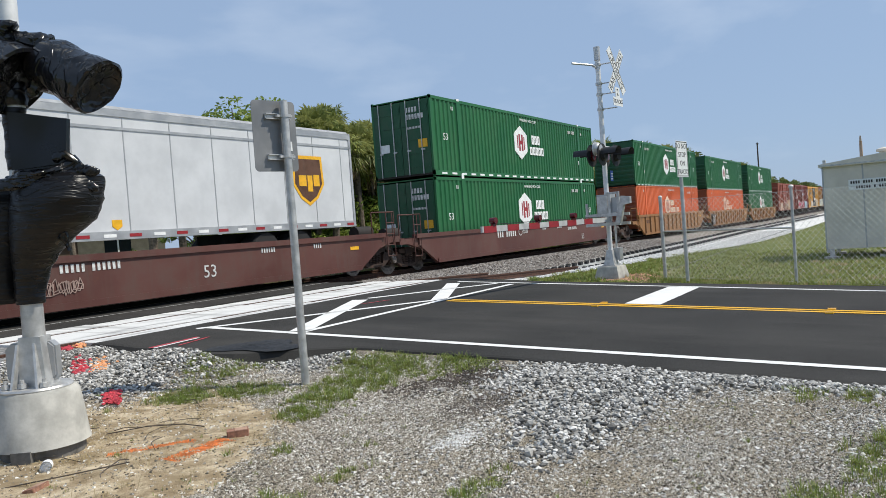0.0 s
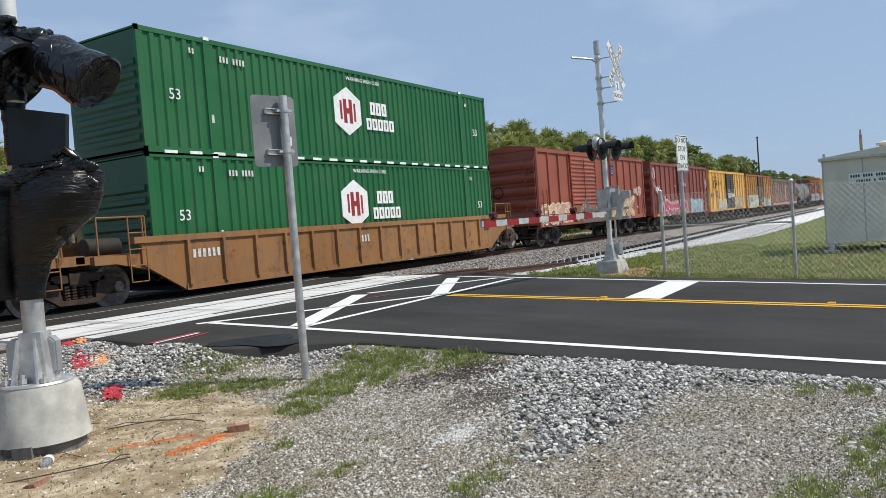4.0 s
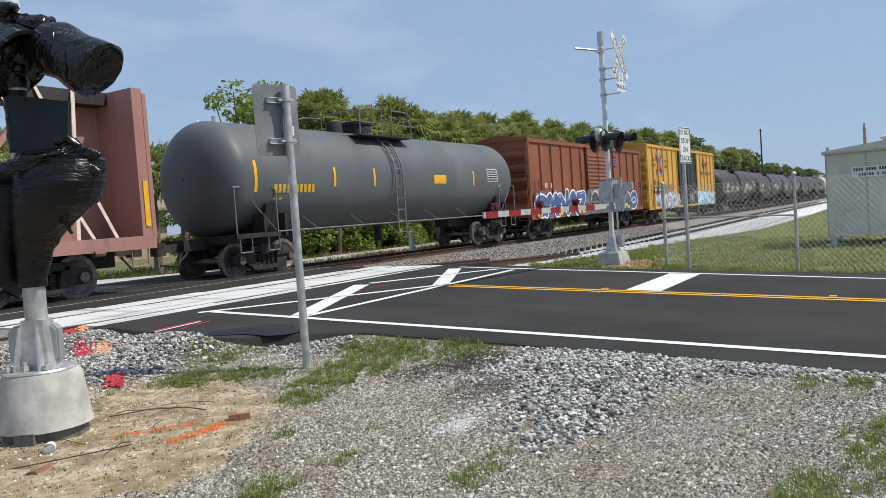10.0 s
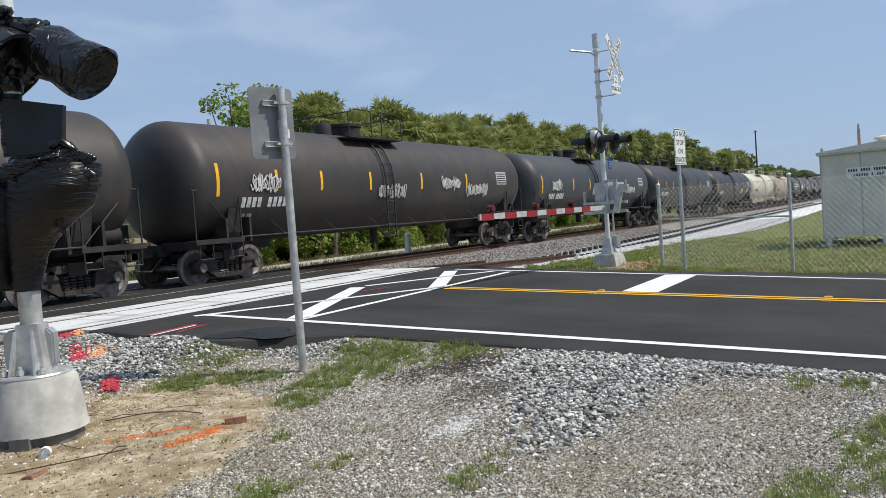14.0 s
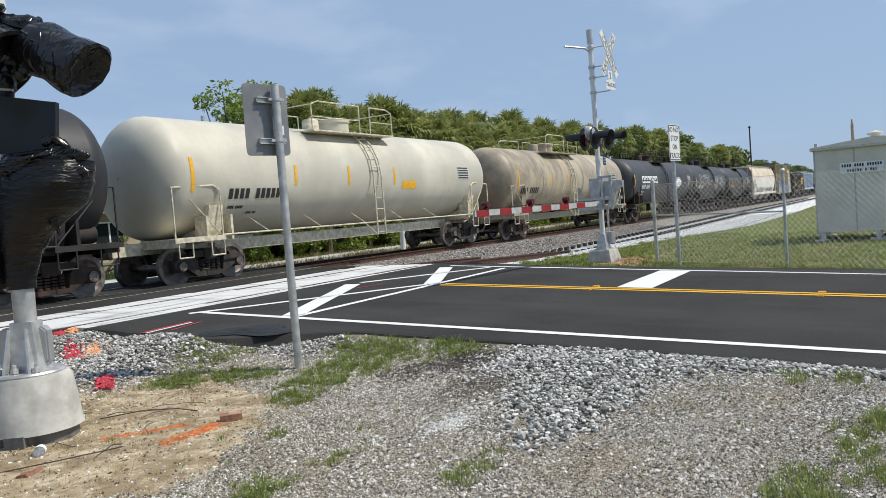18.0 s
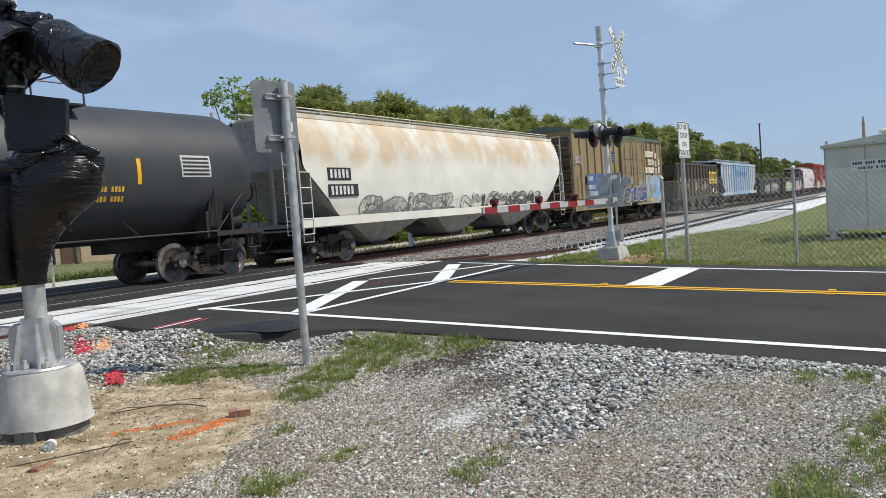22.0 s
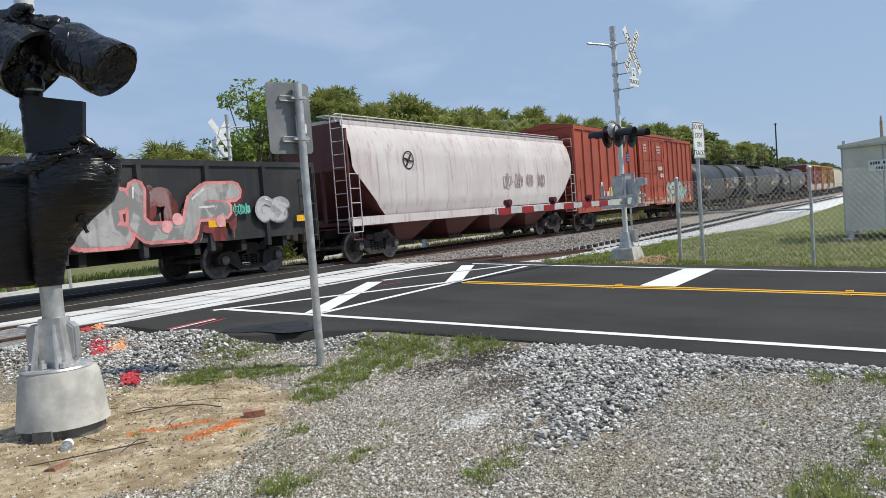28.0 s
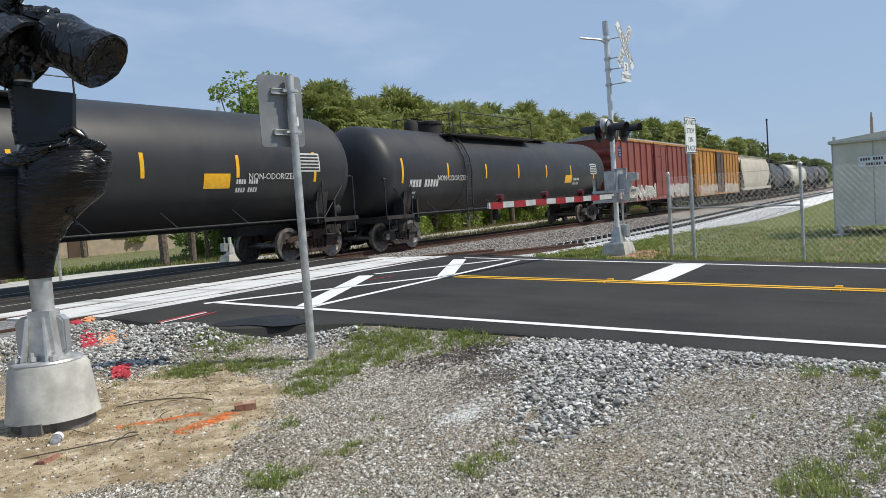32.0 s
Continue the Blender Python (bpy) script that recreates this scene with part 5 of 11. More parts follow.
c = boxcar("faded red box car with louvred door and cream graffiti", 114.2, 16.1, 4.5, RUSTRED, RUSTRED, [(-4.2, -0.7, RUSTRED, True)])
mural(c, -7.9, -4.4, 0.95, 2.1, 4, SIDE - 0.06, [(0.62, 0.44, 0.30), (0.55, 0.30, 0.24)], (0.66, 0.50, 0.36), (0.50, 0.24, 0.18), 1)
mural(c, -0.4, 5.6, 1.0, 2.35, 6, SIDE - 0.06, [(0.60, 0.42, 0.27), (0.30, 0.15, 0.08), (0.62, 0.46, 0.30)], (0.55, 0.36, 0.22), (0.56, 0.40, 0.26), 2)
mural(c, -4.0, -0.9, 0.98, 1.9, 4, SIDE - 0.14, [(0.25, 0.13, 0.08), (0.55, 0.40, 0.25)], (0.20, 0.09, 0.05), None, 3)
scrawl(c, 5.9, 2.2, 1.4, 0.6, SIDE - 0.02, (0.66, 0.48, 0.40), 4, 0.02)
bars([(6.3, 1.5, 5, 0.1), (-1.9, 2.9, 5, 0.09), (-2.0, 3.3, 5, 0.09)], SIDE - 0.03, BARS, c)

c = boxcar("maroon box car with red and blue graffiti", 131.97, 16.0, 4.5, DEEPRED, DEEPRED, [(-1.45, 1.75, DEEPRED, False)], 14, end_paint=DEEPRED)
part("roof_patch", Geo().along([(-1.46, 4.515), (-0.1, 4.735), (-0.1, 4.765), (-1.46, 4.545)], -1.9, 2.3), ROOF_PALE, c, "pale bare metal roof sheets")
REDS = [(0.58, 0.03, 0.10), (0.50, 0.02, 0.08), (0.30, 0.02, 0.06)]
mural(c, -5.3, -1.6, 0.9, 2.05, 3, SIDE - 0.06, REDS, (0.74, 0.72, 0.72), (0.12, 0.03, 0.03), 11, text="133")
mural(c, -1.35, 0.6, 0.95, 2.0, 2, SIDE - 0.14, REDS, (0.74, 0.72, 0.72), (0.05, 0.02, 0.025), 17, text="71")
mural(c, -6.2, -4.5, 0.89, 1.3, 2, SIDE - 0.05, [(0.50, 0.02, 0.05), (0.10, 0.30, 0.50)], (0.75, 0.76, 0.78), (0.36, 0.56, 0.62), 12)
paint_field(c, 0.7, 5.95, 0.89, 2.1, SIDE - 0.05, ((0.13, 0.17, 0.26), (0.34, 0.12, 0.20), (0.20, 0.42, 0.44), (0.10, 0.12, 0.20)), 18, "blue and violet sprayed field", 1.6, 0.2)
mural(c, 1.9, 5.9, 0.95, 2.05, 7, SIDE - 0.06, [(0.30, 0.45, 0.58), (0.16, 0.26, 0.42), (0.42, 0.60, 0.60)], (0.52, 0.60, 0.66), None, 13)
paint_field(c, -1.3, 1.6, 3.5, 4.05, SIDE - 0.078, ((0.13, 0.05, 0.08), (0.10, 0.06, 0.12)), 19, "dark faded overspray", 1.4, 0.5)
scrawl(c, -7.15, 2.4, 0.8, 0.55, SIDE - 0.05, (0.74, 0.66, 0.64), 14, 0.022)
scrawl(c, -7.05, 1.25, 0.5, 0.65, SIDE - 0.05, (0.06, 0.025, 0.02), 15, 0.02)
scrawl(c, -1.05, 2.9, 1.5, 0.33, SIDE - 0.12, (0.45, 0.60, 0.72), 15, 0.02)
scrawl(c, 7.15, 2.6, 0.4, 1.1, SIDE - 0.05, (0.70, 0.62, 0.60), 16, 0.02)
ring = Geo().lathe([(0.30, -0.004), (0.35, -0.006), (0.35, 0.0), (0.30, 0.0)], 24, Matrix.Translation((-7.45, SIDE - 0.04, 3.75)) @ Matrix.Rotation(radians(90), 4, "X"), False)
ring.pipe([(-7.65, SIDE - 0.04, 3.5), (-7.45, SIDE - 0.04, 4.15), (-7.25, SIDE - 0.04, 3.5)], 0.02, 4).rod((-7.75, SIDE - 0.04, 3.72), (-7.15, SIDE - 0.04, 3.72), 0.02, 4)
part("graffiti", ring, spray((0.62, 0.52, 0.50)), c, "sprayed ring")
scrawl(c, -7.75, 2.75, 0.5, 0.55, SIDE - 0.05, (0.40, 0.24, 0.23), 18, 0.014)
bars([(-6.0, 1.98, 2, 0.26), (-5.15, 1.98, 2, 0.26), (-6.0, 1.62, 3, 0.26), (-5.15, 1.62, 3, 0.26), (-2.4, 2.9, 3, 0.12), (-0.4, 2.35, 5, 0.1)], SIDE - 0.05, BARS, c)
reflectors((-6.9, -3.5, -0.6, 2.4, 4.6), SIDE - 0.045, 1.0, c, None, 0.5, 0.16)

c = boxcar("rust-stained yellow box car with black louvred door", 149.05, 16.1, 4.42, YEL_OLD, YEL_OLD, [(-1.3, 1.9, BLACKDOOR, True)], 13)
mural(c, -4.9, -1.6, 0.9, 2.0, 3, SIDE - 0.06, [(0.55, 0.50, 0.42), (0.30, 0.26, 0.22), (0.62, 0.58, 0.50)], (0.66, 0.60, 0.48), (0.40, 0.27, 0.12), 21)
mural(c, 2.0, 6.1, 0.92, 2.2, 4, SIDE - 0.06, [(0.60, 0.50, 0.30), (0.30, 0.14, 0.10), (0.52, 0.44, 0.30)], (0.24, 0.12, 0.06), (0.50, 0.33, 0.12), 22)
scrawl(c, -7.75, 2.1, 1.0, 0.35, SIDE - 0.05, (0.10, 0.06, 0.05), 23, 0.018)
scrawl(c, -1.05, 2.0, 2.7, 0.45, SIDE - 0.13, (0.60, 0.60, 0.58), 24, 0.022)
logo = Geo()
outline_ = [(-6.6, 2.92), (-6.4, 3.55), (-4.65, 3.5), (-4.75, 3.16), (-5.35, 3.16), (-5.38, 3.32), (-5.72, 3.32), (-5.85, 2.92), (-6.6, 2.92)]
for (ax, az), (bx_, bz) in zip(outline_, outline_[1:]):
    logo.rod((ax, SIDE - 0.05, az), (bx_, SIDE - 0.05, bz), 0.035, 4)
for x, z in ((-6.75, 3.65), (-5.75, 3.65), (-4.78, 3.65), (-3.9, 3.65), (-3.9, 3.2)):
    logo.box(x, x + 0.13, SIDE - 0.056, SIDE - 0.05, z, z + 0.27)
    if x < -5 or z < 3.3:
        logo.box(x + 0.13, x + 0.36, SIDE - 0.056, SIDE - 0.05, z + 0.14, z + 0.27)
part("painted_mark", logo, BARS_K, c, "black painted outline mark")
bars([(-5.9, 2.42, 5, 0.28), (-5.6, 2.08, 4, 0.26), (3.9, 3.55, 5, 0.1), (3.9, 3.4, 5, 0.1), (5.4, 3.5, 4, 0.1)], SIDE - 0.05, BARS_K, c)
bars([(-0.9, 2.75, 6, 0.09), (-0.9, 2.55, 8, 0.11), (-0.9, 2.0, 5, 0.08)], SIDE - 0.135, BARS, c)
reflectors((-6.9,), SIDE - 0.045, 1.5, c, None, 0.14, 0.9)
reflectors((-5.6, -3.3, 2.4), SIDE - 0.045, 1.02, c, None, 0.6, 0.2)
cross = Geo()
cross.box(-0.28, 0.28, -0.003, 0.003, -0.06, 0.06, Matrix.Translation((4.93, SIDE - 0.05, 3.58)) @ Matrix.Rotation(radians(50), 4, "Y"))
cross.box(-0.28, 0.28, -0.003, 0.003, -0.06, 0.06, Matrix.Translation((4.93, SIDE - 0.055, 3.58)) @ Matrix.Rotation(radians(-50), 4, "Y"))
part("painted_mark", cross, BARS, c, "white painted cross mark")

c = boxcar("heavily rusted orange box car with dark louvred door", 166.2, 16.2, 4.45, YEL_RUST, RUSTRED, [(-1.05, 2.0, BROWNDOOR, True)], 13, roofline=RUSTRED)
paint_field(c, -7.9, -1.2, 0.89, 2.42, SIDE - 0.048, ((0.62, 0.60, 0.50), (0.52, 0.52, 0.42), (0.36, 0.40, 0.30)), 33, "cream and grey-green sprayed field", 1.0, 0.25)
mural(c, -5.0, -1.3, 0.95, 2.2, 4, SIDE - 0.06, [(0.56, 0.57, 0.46), (0.34, 0.40, 0.30), (0.64, 0.62, 0.54)], (0.42, 0.44, 0.36), None, 31, text="5412")
part("painted_patch", Geo().box(-6.75, -6.0, SIDE - 0.056, SIDE - 0.05, 1.35, 2.0).box(-5.85, -5.05, SIDE - 0.056, SIDE - 0.05, 1.55, 2.05), spray((0.10, 0.10, 0.105)), c, "dark number patches")
mural(c, 3.5, 5.4, 0.92, 1.85, 4, SIDE - 0.06, [(0.10, 0.50, 0.50), (0.06, 0.34, 0.36)], (0.03, 0.06, 0.07), (0.12, 0.34, 0.34), 32)
mural(c, 5.3, 7.0, 0.92, 1.8, 4, SIDE - 0.06, [(0.70, 0.72, 0.70), (0.50, 0.53, 0.54)], (0.04, 0.05, 0.06), (0.55, 0.50, 0.42), 34)
paint_field(c, 2.15, 3.5, 0.9, 2.1, SIDE - 0.05, ((0.52, 0.40, 0.26), (0.36, 0.22, 0.15)), 35, "cream overspray", 1.6, 0.3)
paint_field(c, 7.0, 7.9, 0.9, 2.3, SIDE - 0.05, ((0.60, 0.54, 0.40), (0.55, 0.46, 0.30)), 36, "cream overspray", 1.6, 0.1)
cross = Geo()
cross.box(-0.85, 0.85, -0.003, 0.003, -0.10, 0.10, Matrix.Translation((5.5, SIDE - 0.05, 2.85)) @ Matrix.Rotation(radians(48), 4, "Y"))
cross.box(-0.85, 0.85, -0.003, 0.003, -0.10, 0.10, Matrix.Translation((5.5, SIDE - 0.056, 2.85)) @ Matrix.Rotation(radians(-48), 4, "Y"))
part("painted_mark", cross, spray((0.56, 0.26, 0.07)), c, "pale orange cross mark")
GHOST = spray((0.20, 0.105, 0.05))
block_word(c, -5.6, 3.5, 4, 0.34, SIDE - 0.05, GHOST, 1.0)
block_word(c, -4.4, 2.75, 5, 0.42, SIDE - 0.05, GHOST, 1.2)
bars([(-6.65, 1.72, 2, 0.22), (-6.65, 1.42, 3, 0.22), (-5.75, 1.82, 2, 0.18), (-5.75, 1.6, 2, 0.18)], SIDE - 0.06, BARS, c)
bars([(0.4, 1.75, 6, 0.14), (0.3, 1.5, 8, 0.14)], SIDE - 0.135, PLATE_GREY, c)
scrawl(c, 0.3, 1.1, 1.2, 0.3, SIDE - 0.13, (0.55, 0.55, 0.52), 37, 0.018)
reflectors((-7.4,), SIDE - 0.07, 1.15, c, None, 0.7, 0.22)

c = boxcar("oxide brown box car with blue graffiti lettering", 226.7, 16.1, 4.48, OXIDE, OXIDE, [(-1.15, 1.95, OXIDE, True)], 13)
BLUES = [(0.08, 0.14, 0.34), (0.12, 0.20, 0.42), (0.06, 0.06, 0.09), (0.10, 0.15, 0.34)]
mural(c, -7.7, -1.4, 0.9, 2.2, 5, SIDE - 0.06, BLUES, (0.76, 0.76, 0.76), (0.24, 0.20, 0.24), 41, text="43857")
mural(c, 1.9, 6.9, 0.92, 2.15, 4, SIDE - 0.06, BLUES, (0.74, 0.74, 0.74), (0.20, 0.15, 0.19), 42, text="3212")
paint_field(c, -1.0, 1.8, 1.05, 2.25, SIDE - 0.122, ((0.46, 0.44, 0.46), (0.30, 0.28, 0.30), (0.12, 0.10, 0.12)), 44, "grey and white sprayed field", 1.8, 0.15)
mural(c, -0.8, 1.7, 1.1, 2.1, 3, SIDE - 0.14, [(0.10, 0.07, 0.08), (0.20, 0.24, 0.40)], (0.60, 0.58, 0.60), None, 43)
bars([(-6.5, 2.28, 2, 0.22), (-5.85, 2.28, 1, 0.22)], SIDE - 0.05, BARS, c)
reflectors((-7.3, -4.9, -1.9, 2.4, 5.2), SIDE - 0.075, 1.1, c, None, 0.5, 0.2)

c = boxcar("tall yellow box car with black double doors and blue-white graffiti", 245.85, 19.1, 5.1, YEL_NEW, YEL_NEW, [(-2.1, 0.2, BLACKDOOR, False), (0.25, 2.95, BLACKDOOR, False)], 16, plug=True)
mural(c, -8.4, -1.6, 0.9, 2.05, 5, SIDE - 0.06, [(0.50, 0.66, 0.80), (0.72, 0.74, 0.78), (0.32, 0.07, 0.07), (0.60, 0.68, 0.78)], (0.30, 0.12, 0.13), (0.50, 0.50, 0.52), 51, text="3E428")
mural(c, 3.1, 8.9, 0.9, 2.1, 5, SIDE - 0.06, [(0.40, 0.62, 0.82), (0.72, 0.80, 0.86)], (0.16, 0.24, 0.42), (0.46, 0.66, 0.76), 52)
for k, (x, z, wd, ht) in enumerate(((-1.6, 2.3, 0.9, 0.5), (-1.9, 1.1, 1.2, 0.8), (0.5, 1.2, 1.0, 0.7), (1.6, 1.6, 1.1, 0.6))):
    scrawl(c, x, z, wd, ht, SIDE - 0.13, ((0.40, 0.38, 0.36), (0.42, 0.22, 0.18))[k % 2], 53 + k, 0.016)
lettering("next\nload", 0.36, Matrix.Translation((-8.12, SIDE - 0.052, 3.98)) @ Matrix.Rotation(radians(90), 4, "X"), BARS_K, c)
lettering("any\nroad", 0.36, Matrix.Translation((-5.42, SIDE - 0.052, 3.92)) @ Matrix.Rotation(radians(90), 4, "X"), BARS_K, c)
for k, (ang, ln, wd, colour, lb) in enumerate(((42, 0.74, 0.17, (0.46, 0.15, 0.05), "faded red painted rail shape"), (-42, 0.74, 0.17, (0.46, 0.15, 0.05), "faded red painted rail shape"), (48, 0.88, 0.075, (0.11, 0.14, 0.36), "blue painted rail shape"), (-48, 0.88, 0.075, (0.11, 0.14, 0.36), "blue painted rail shape"))):
    cross = Geo().box(-ln, ln, -0.003, 0.003, -wd, wd, Matrix.Translation((-6.8, SIDE - 0.05 - 0.006 * k, 3.88)) @ Matrix.Rotation(radians(ang), 4, "Y"))
    if wd < 0.1:
        for e in (-1, 1):
            cross.box(e * ln - 0.06, e * ln + 0.06, -0.003, 0.003, -0.17, 0.17, Matrix.Translation((-6.8, SIDE - 0.051 - 0.006 * k, 3.88)) @ Matrix.Rotation(radians(ang), 4, "Y"))
    part("painted_mark", cross, spray(colour), c, lb)
bars([(-8.4, 2.48, 2, 0.3), (-7.5, 2.48, 2, 0.3)], SIDE - 0.05, BARS_K, c)
lettering("Railcar Pooling Experts", 0.39, Matrix.Translation((6.2, SIDE - 0.052, 3.4)) @ Matrix.Rotation(radians(90), 4, "X"), spray((0.12, 0.05, 0.03)), c)
paint_field(c, -6.5, -3.9, 2.0, 2.75, SIDE - 0.05, ((0.20, 0.13, 0.07), (0.30, 0.19, 0.09)), 55, "brown overspray", 1.4, 0.6)
part("number_panel", Geo().box(-8.5, -6.85, SIDE - 0.085, SIDE - 0.05, 2.0, 2.33), BARS_K, c, "black number panel")
bars([(-8.42, 2.06, 3, 0.22), (-7.45, 2.06, 3, 0.22)], SIDE - 0.087, BARS, c)
bars([(-1.5, 4.4, 10, 0.1), (-1.5, 4.24, 10, 0.1), (-1.4, 4.08, 8, 0.1), (0.85, 4.4, 11, 0.1), (0.85, 4.24, 11, 0.1), (1.0, 4.08, 8, 0.1), (1.9, 2.5, 5, 0.08)], SIDE - 0.12, BARS, c)
mk = Geo().box(5.75, 5.95, SIDE - 0.054, SIDE - 0.04, 3.75, 4.5).box(5.4, 7.3, SIDE - 0.056, SIDE - 0.042, 4.1, 4.26).box(6.7, 6.9, SIDE - 0.054, SIDE - 0.04, 3.75, 4.1)
part("painted_mark", mk, spray((0.30, 0.06, 0.04)), c, "dark red painted emblem")
reflectors((-8.35,), SIDE - 0.088, 1.5, c, None, 0.16, 0.9)
reflectors((-8.0,), SIDE - 0.088, 1.0, c, None, 0.9, 0.14)

c = boxcar("olive brown double-door box car with faded murals", 461.5, 15.8, 5.0, OLIVE, OLIVE_ROOF, [(-0.6, 1.6, OLIVE, False), (1.65, 3.9, OLIVE, False)], 15, end_paint=DARKEND, roofline=OLIVE_ROOF, plug=True)
part("painted_panel", Geo().box(-6.2, -3.4, SIDE - 0.075, SIDE - 0.06, 1.85, 2.75), spray((0.05, 0.09, 0.22)), c, "dark blue painted number panel")
bars([(-6.0, 2.4, 4, 0.22), (-6.0, 1.95, 6, 0.22)], SIDE - 0.08, BARS, c)
part("painted_panel", Geo().box(-6.1, -3.5, SIDE - 0.075, SIDE - 0.06, 1.12, 1.84), spray((0.22, 0.29, 0.36)), c, "grey-blue repainted patch")
mural(c, -3.3, -0.8, 1.1, 2.3, 4, SIDE - 0.06, [(0.30, 0.28, 0.26), (0.42, 0.38, 0.34)], (0.48, 0.44, 0.38), (0.22, 0.17, 0.10), 61)
mural(c, -0.4, 3.7, 1.1, 2.1, 5, SIDE - 0.14, [(0.07, 0.08, 0.20), (0.30, 0.26, 0.24)], (0.40, 0.36, 0.34), (0.10, 0.10, 0.16), 62)
paint_field(c, 4.1, 7.8, 0.9, 2.85, SIDE - 0.05, ((0.32, 0.36, 0.40), (0.19, 0.34, 0.56), (0.38, 0.36, 0.31), (0.20, 0.26, 0.24)), 63, "faded blue and grey mural", 0.55, 0.15)
paint_field(c, 6.2, 7.8, 0.9, 2.6, SIDE - 0.054, ((0.18, 0.34, 0.58), (0.26, 0.38, 0.55), (0.34, 0.40, 0.46)), 66, "pale blue mural", 0.8, 0.2)
part("label_plate", Geo().box(6.95, 7.45, SIDE - 0.066, SIDE - 0.056, 1.6, 1.78).box(7.5, 7.85, SIDE - 0.066, SIDE - 0.056, 1.28, 1.48), YELLOW, c, "amber label plates")
part("label_plate", Geo().box(7.0, 7.4, SIDE - 0.066, SIDE - 0.056, 1.2, 1.52), BARS, c, "white label frame")
paint_field(c, 2.2, 4.1, 1.05, 2.6, SIDE - 0.085, ((0.36, 0.33, 0.27), (0.13, 0.20, 0.15), (0.30, 0.30, 0.30)), 65, "faded green and grey mural", 1.2, 0.3)
for k, x in enumerate((5.09, 5.82)):
    part("graffiti", Geo().lathe([(0.17, -0.004), (0.27, -0.006), (0.27, 0.0), (0.17, 0.0)], 20, Matrix.Translation((x, SIDE - 0.062, 1.83)) @ Matrix.Rotation(radians(90), 4, "X"), False), spray((0.20, 0.21, 0.22)), c, "dark painted wheel shape")
CREAM_P = spray((0.72, 0.64, 0.46))
block_word(c, 4.2, 3.85, 6, 0.36, SIDE - 0.055, CREAM_P, 0.85)
block_word(c, 4.78, 3.34, 4, 0.36, SIDE - 0.055, CREAM_P, 0.85)
block_word(c, 4.15, 2.83, 7, 0.36, SIDE - 0.055, CREAM_P, 0.73)
part("painted_panel", Geo().box(6.3, 6.75, SIDE - 0.026, SIDE - 0.02, 3.75, 4.15).box(6.3, 6.75, SIDE - 0.026, SIDE - 0.02, 3.25, 3.65).box(6.3, 6.75, SIDE - 0.026, SIDE - 0.02, 2.75, 3.15), spray((0.50, 0.34, 0.36)), c, "pink painted squares")
part("painted_panel", Geo().box(7.05, 7.4, SIDE - 0.026, SIDE - 0.02, 3.35, 3.75).box(7.05, 7.4, SIDE - 0.026, SIDE - 0.02, 2.85, 3.25), spray((0.62, 0.52, 0.34)), c, "cream painted squares")
reflectors((-5.6, -3.6, -1.2, 5.0, 7.0), SIDE - 0.075, 1.12, c, None, 0.55, 0.2)
scrawl(c, -7.6, 3.2, 0.9, 0.5, SIDE - 0.02, (0.42, 0.38, 0.34), 64, 0.02)

c = boxcar("tall red box car with pastel graffiti and double doors", 575.95, 21.1, 5.1, BRIGHTRED, BRIGHTRED, [(-1.15, 1.3, BRIGHTRED, False), (1.35, 3.8, BRIGHTRED, False)], 19, plug=True)
part("roof_rim", Geo().box(-3.9, 6.15, -1.53, -1.44, 5.05, 5.2), BRIGHTRED, c, "raised roof edge over the doors")
paint_field(c, -6.3, -0.5, 0.9, 2.25, SIDE - 0.05, ((0.46, 0.40, 0.26), (0.34, 0.44, 0.40), (0.42, 0.26, 0.20)), 75, "cream and pale green sprayed field", 1.0, 0.45)
mural(c, -6.0, -0.6, 0.92, 1.95, 6, SIDE - 0.06, [(0.40, 0.52, 0.48), (0.52, 0.44, 0.28), (0.58, 0.56, 0.50)], (0.56, 0.56, 0.48), None, 71)
mural(c, 4.0, 7.6, 0.9, 2.4, 4, SIDE - 0.06, [(0.56, 0.38, 0.28), (0.30, 0.60, 0.60), (0.26, 0.56, 0.54)], (0.05, 0.05, 0.06), (0.46, 0.30, 0.22), 72, text="SFE1")
mural(c, 7.4, 8.5, 1.1, 2.1, 2, SIDE - 0.06, [(0.20, 0.50, 0.46)], (0.04, 0.05, 0.05), None, 76)
paint_field(c, -1.1, 3.7, 0.95, 1.5, SIDE - 0.085, ((0.40, 0.30, 0.18), (0.30, 0.10, 0.08), (0.36, 0.36, 0.28)), 73, "faded overspray on the doors", 1.2, 0.7)
paint_field(c, -7.6, -6.2, 0.9, 1.6, SIDE - 0.05, ((0.46, 0.28, 0.20), (0.30, 0.10, 0.14)), 77, "faded pink overspray", 1.6, 0.6)
bars([(-7.4, 2.1, 2, 0.26), (-7.4, 1.62, 3, 0.26), (-6.65, 1.62, 2, 0.26), (-7.4, 1.3, 5, 0.1), (-6.6, 1.3, 5, 0.1), (8.7, 1.9, 4, 0.1), (8.7, 1.65, 4, 0.1), (9.4, 1.9, 3, 0.1), (9.4, 1.65, 3, 0.1)], SIDE - 0.05, BARS, c)
bars([(-0.5, 4.45, 9, 0.1), (-0.5, 4.28, 10, 0.1), (-0.4, 4.11, 8, 0.1), (2.2, 4.4, 9, 0.1), (2.2, 4.23, 10, 0.1), (2.3, 4.06, 7, 0.1)], SIDE - 0.12, BARS, c)
scrawl(c, 2.3, 2.95, 0.8, 0.35, SIDE - 0.12, (0.62, 0.50, 0.48), 74, 0.02)
scrawl(c, 2.7, 2.55, 0.6, 0.3, SIDE - 0.12, (0.62, 0.50, 0.48), 78, 0.02)
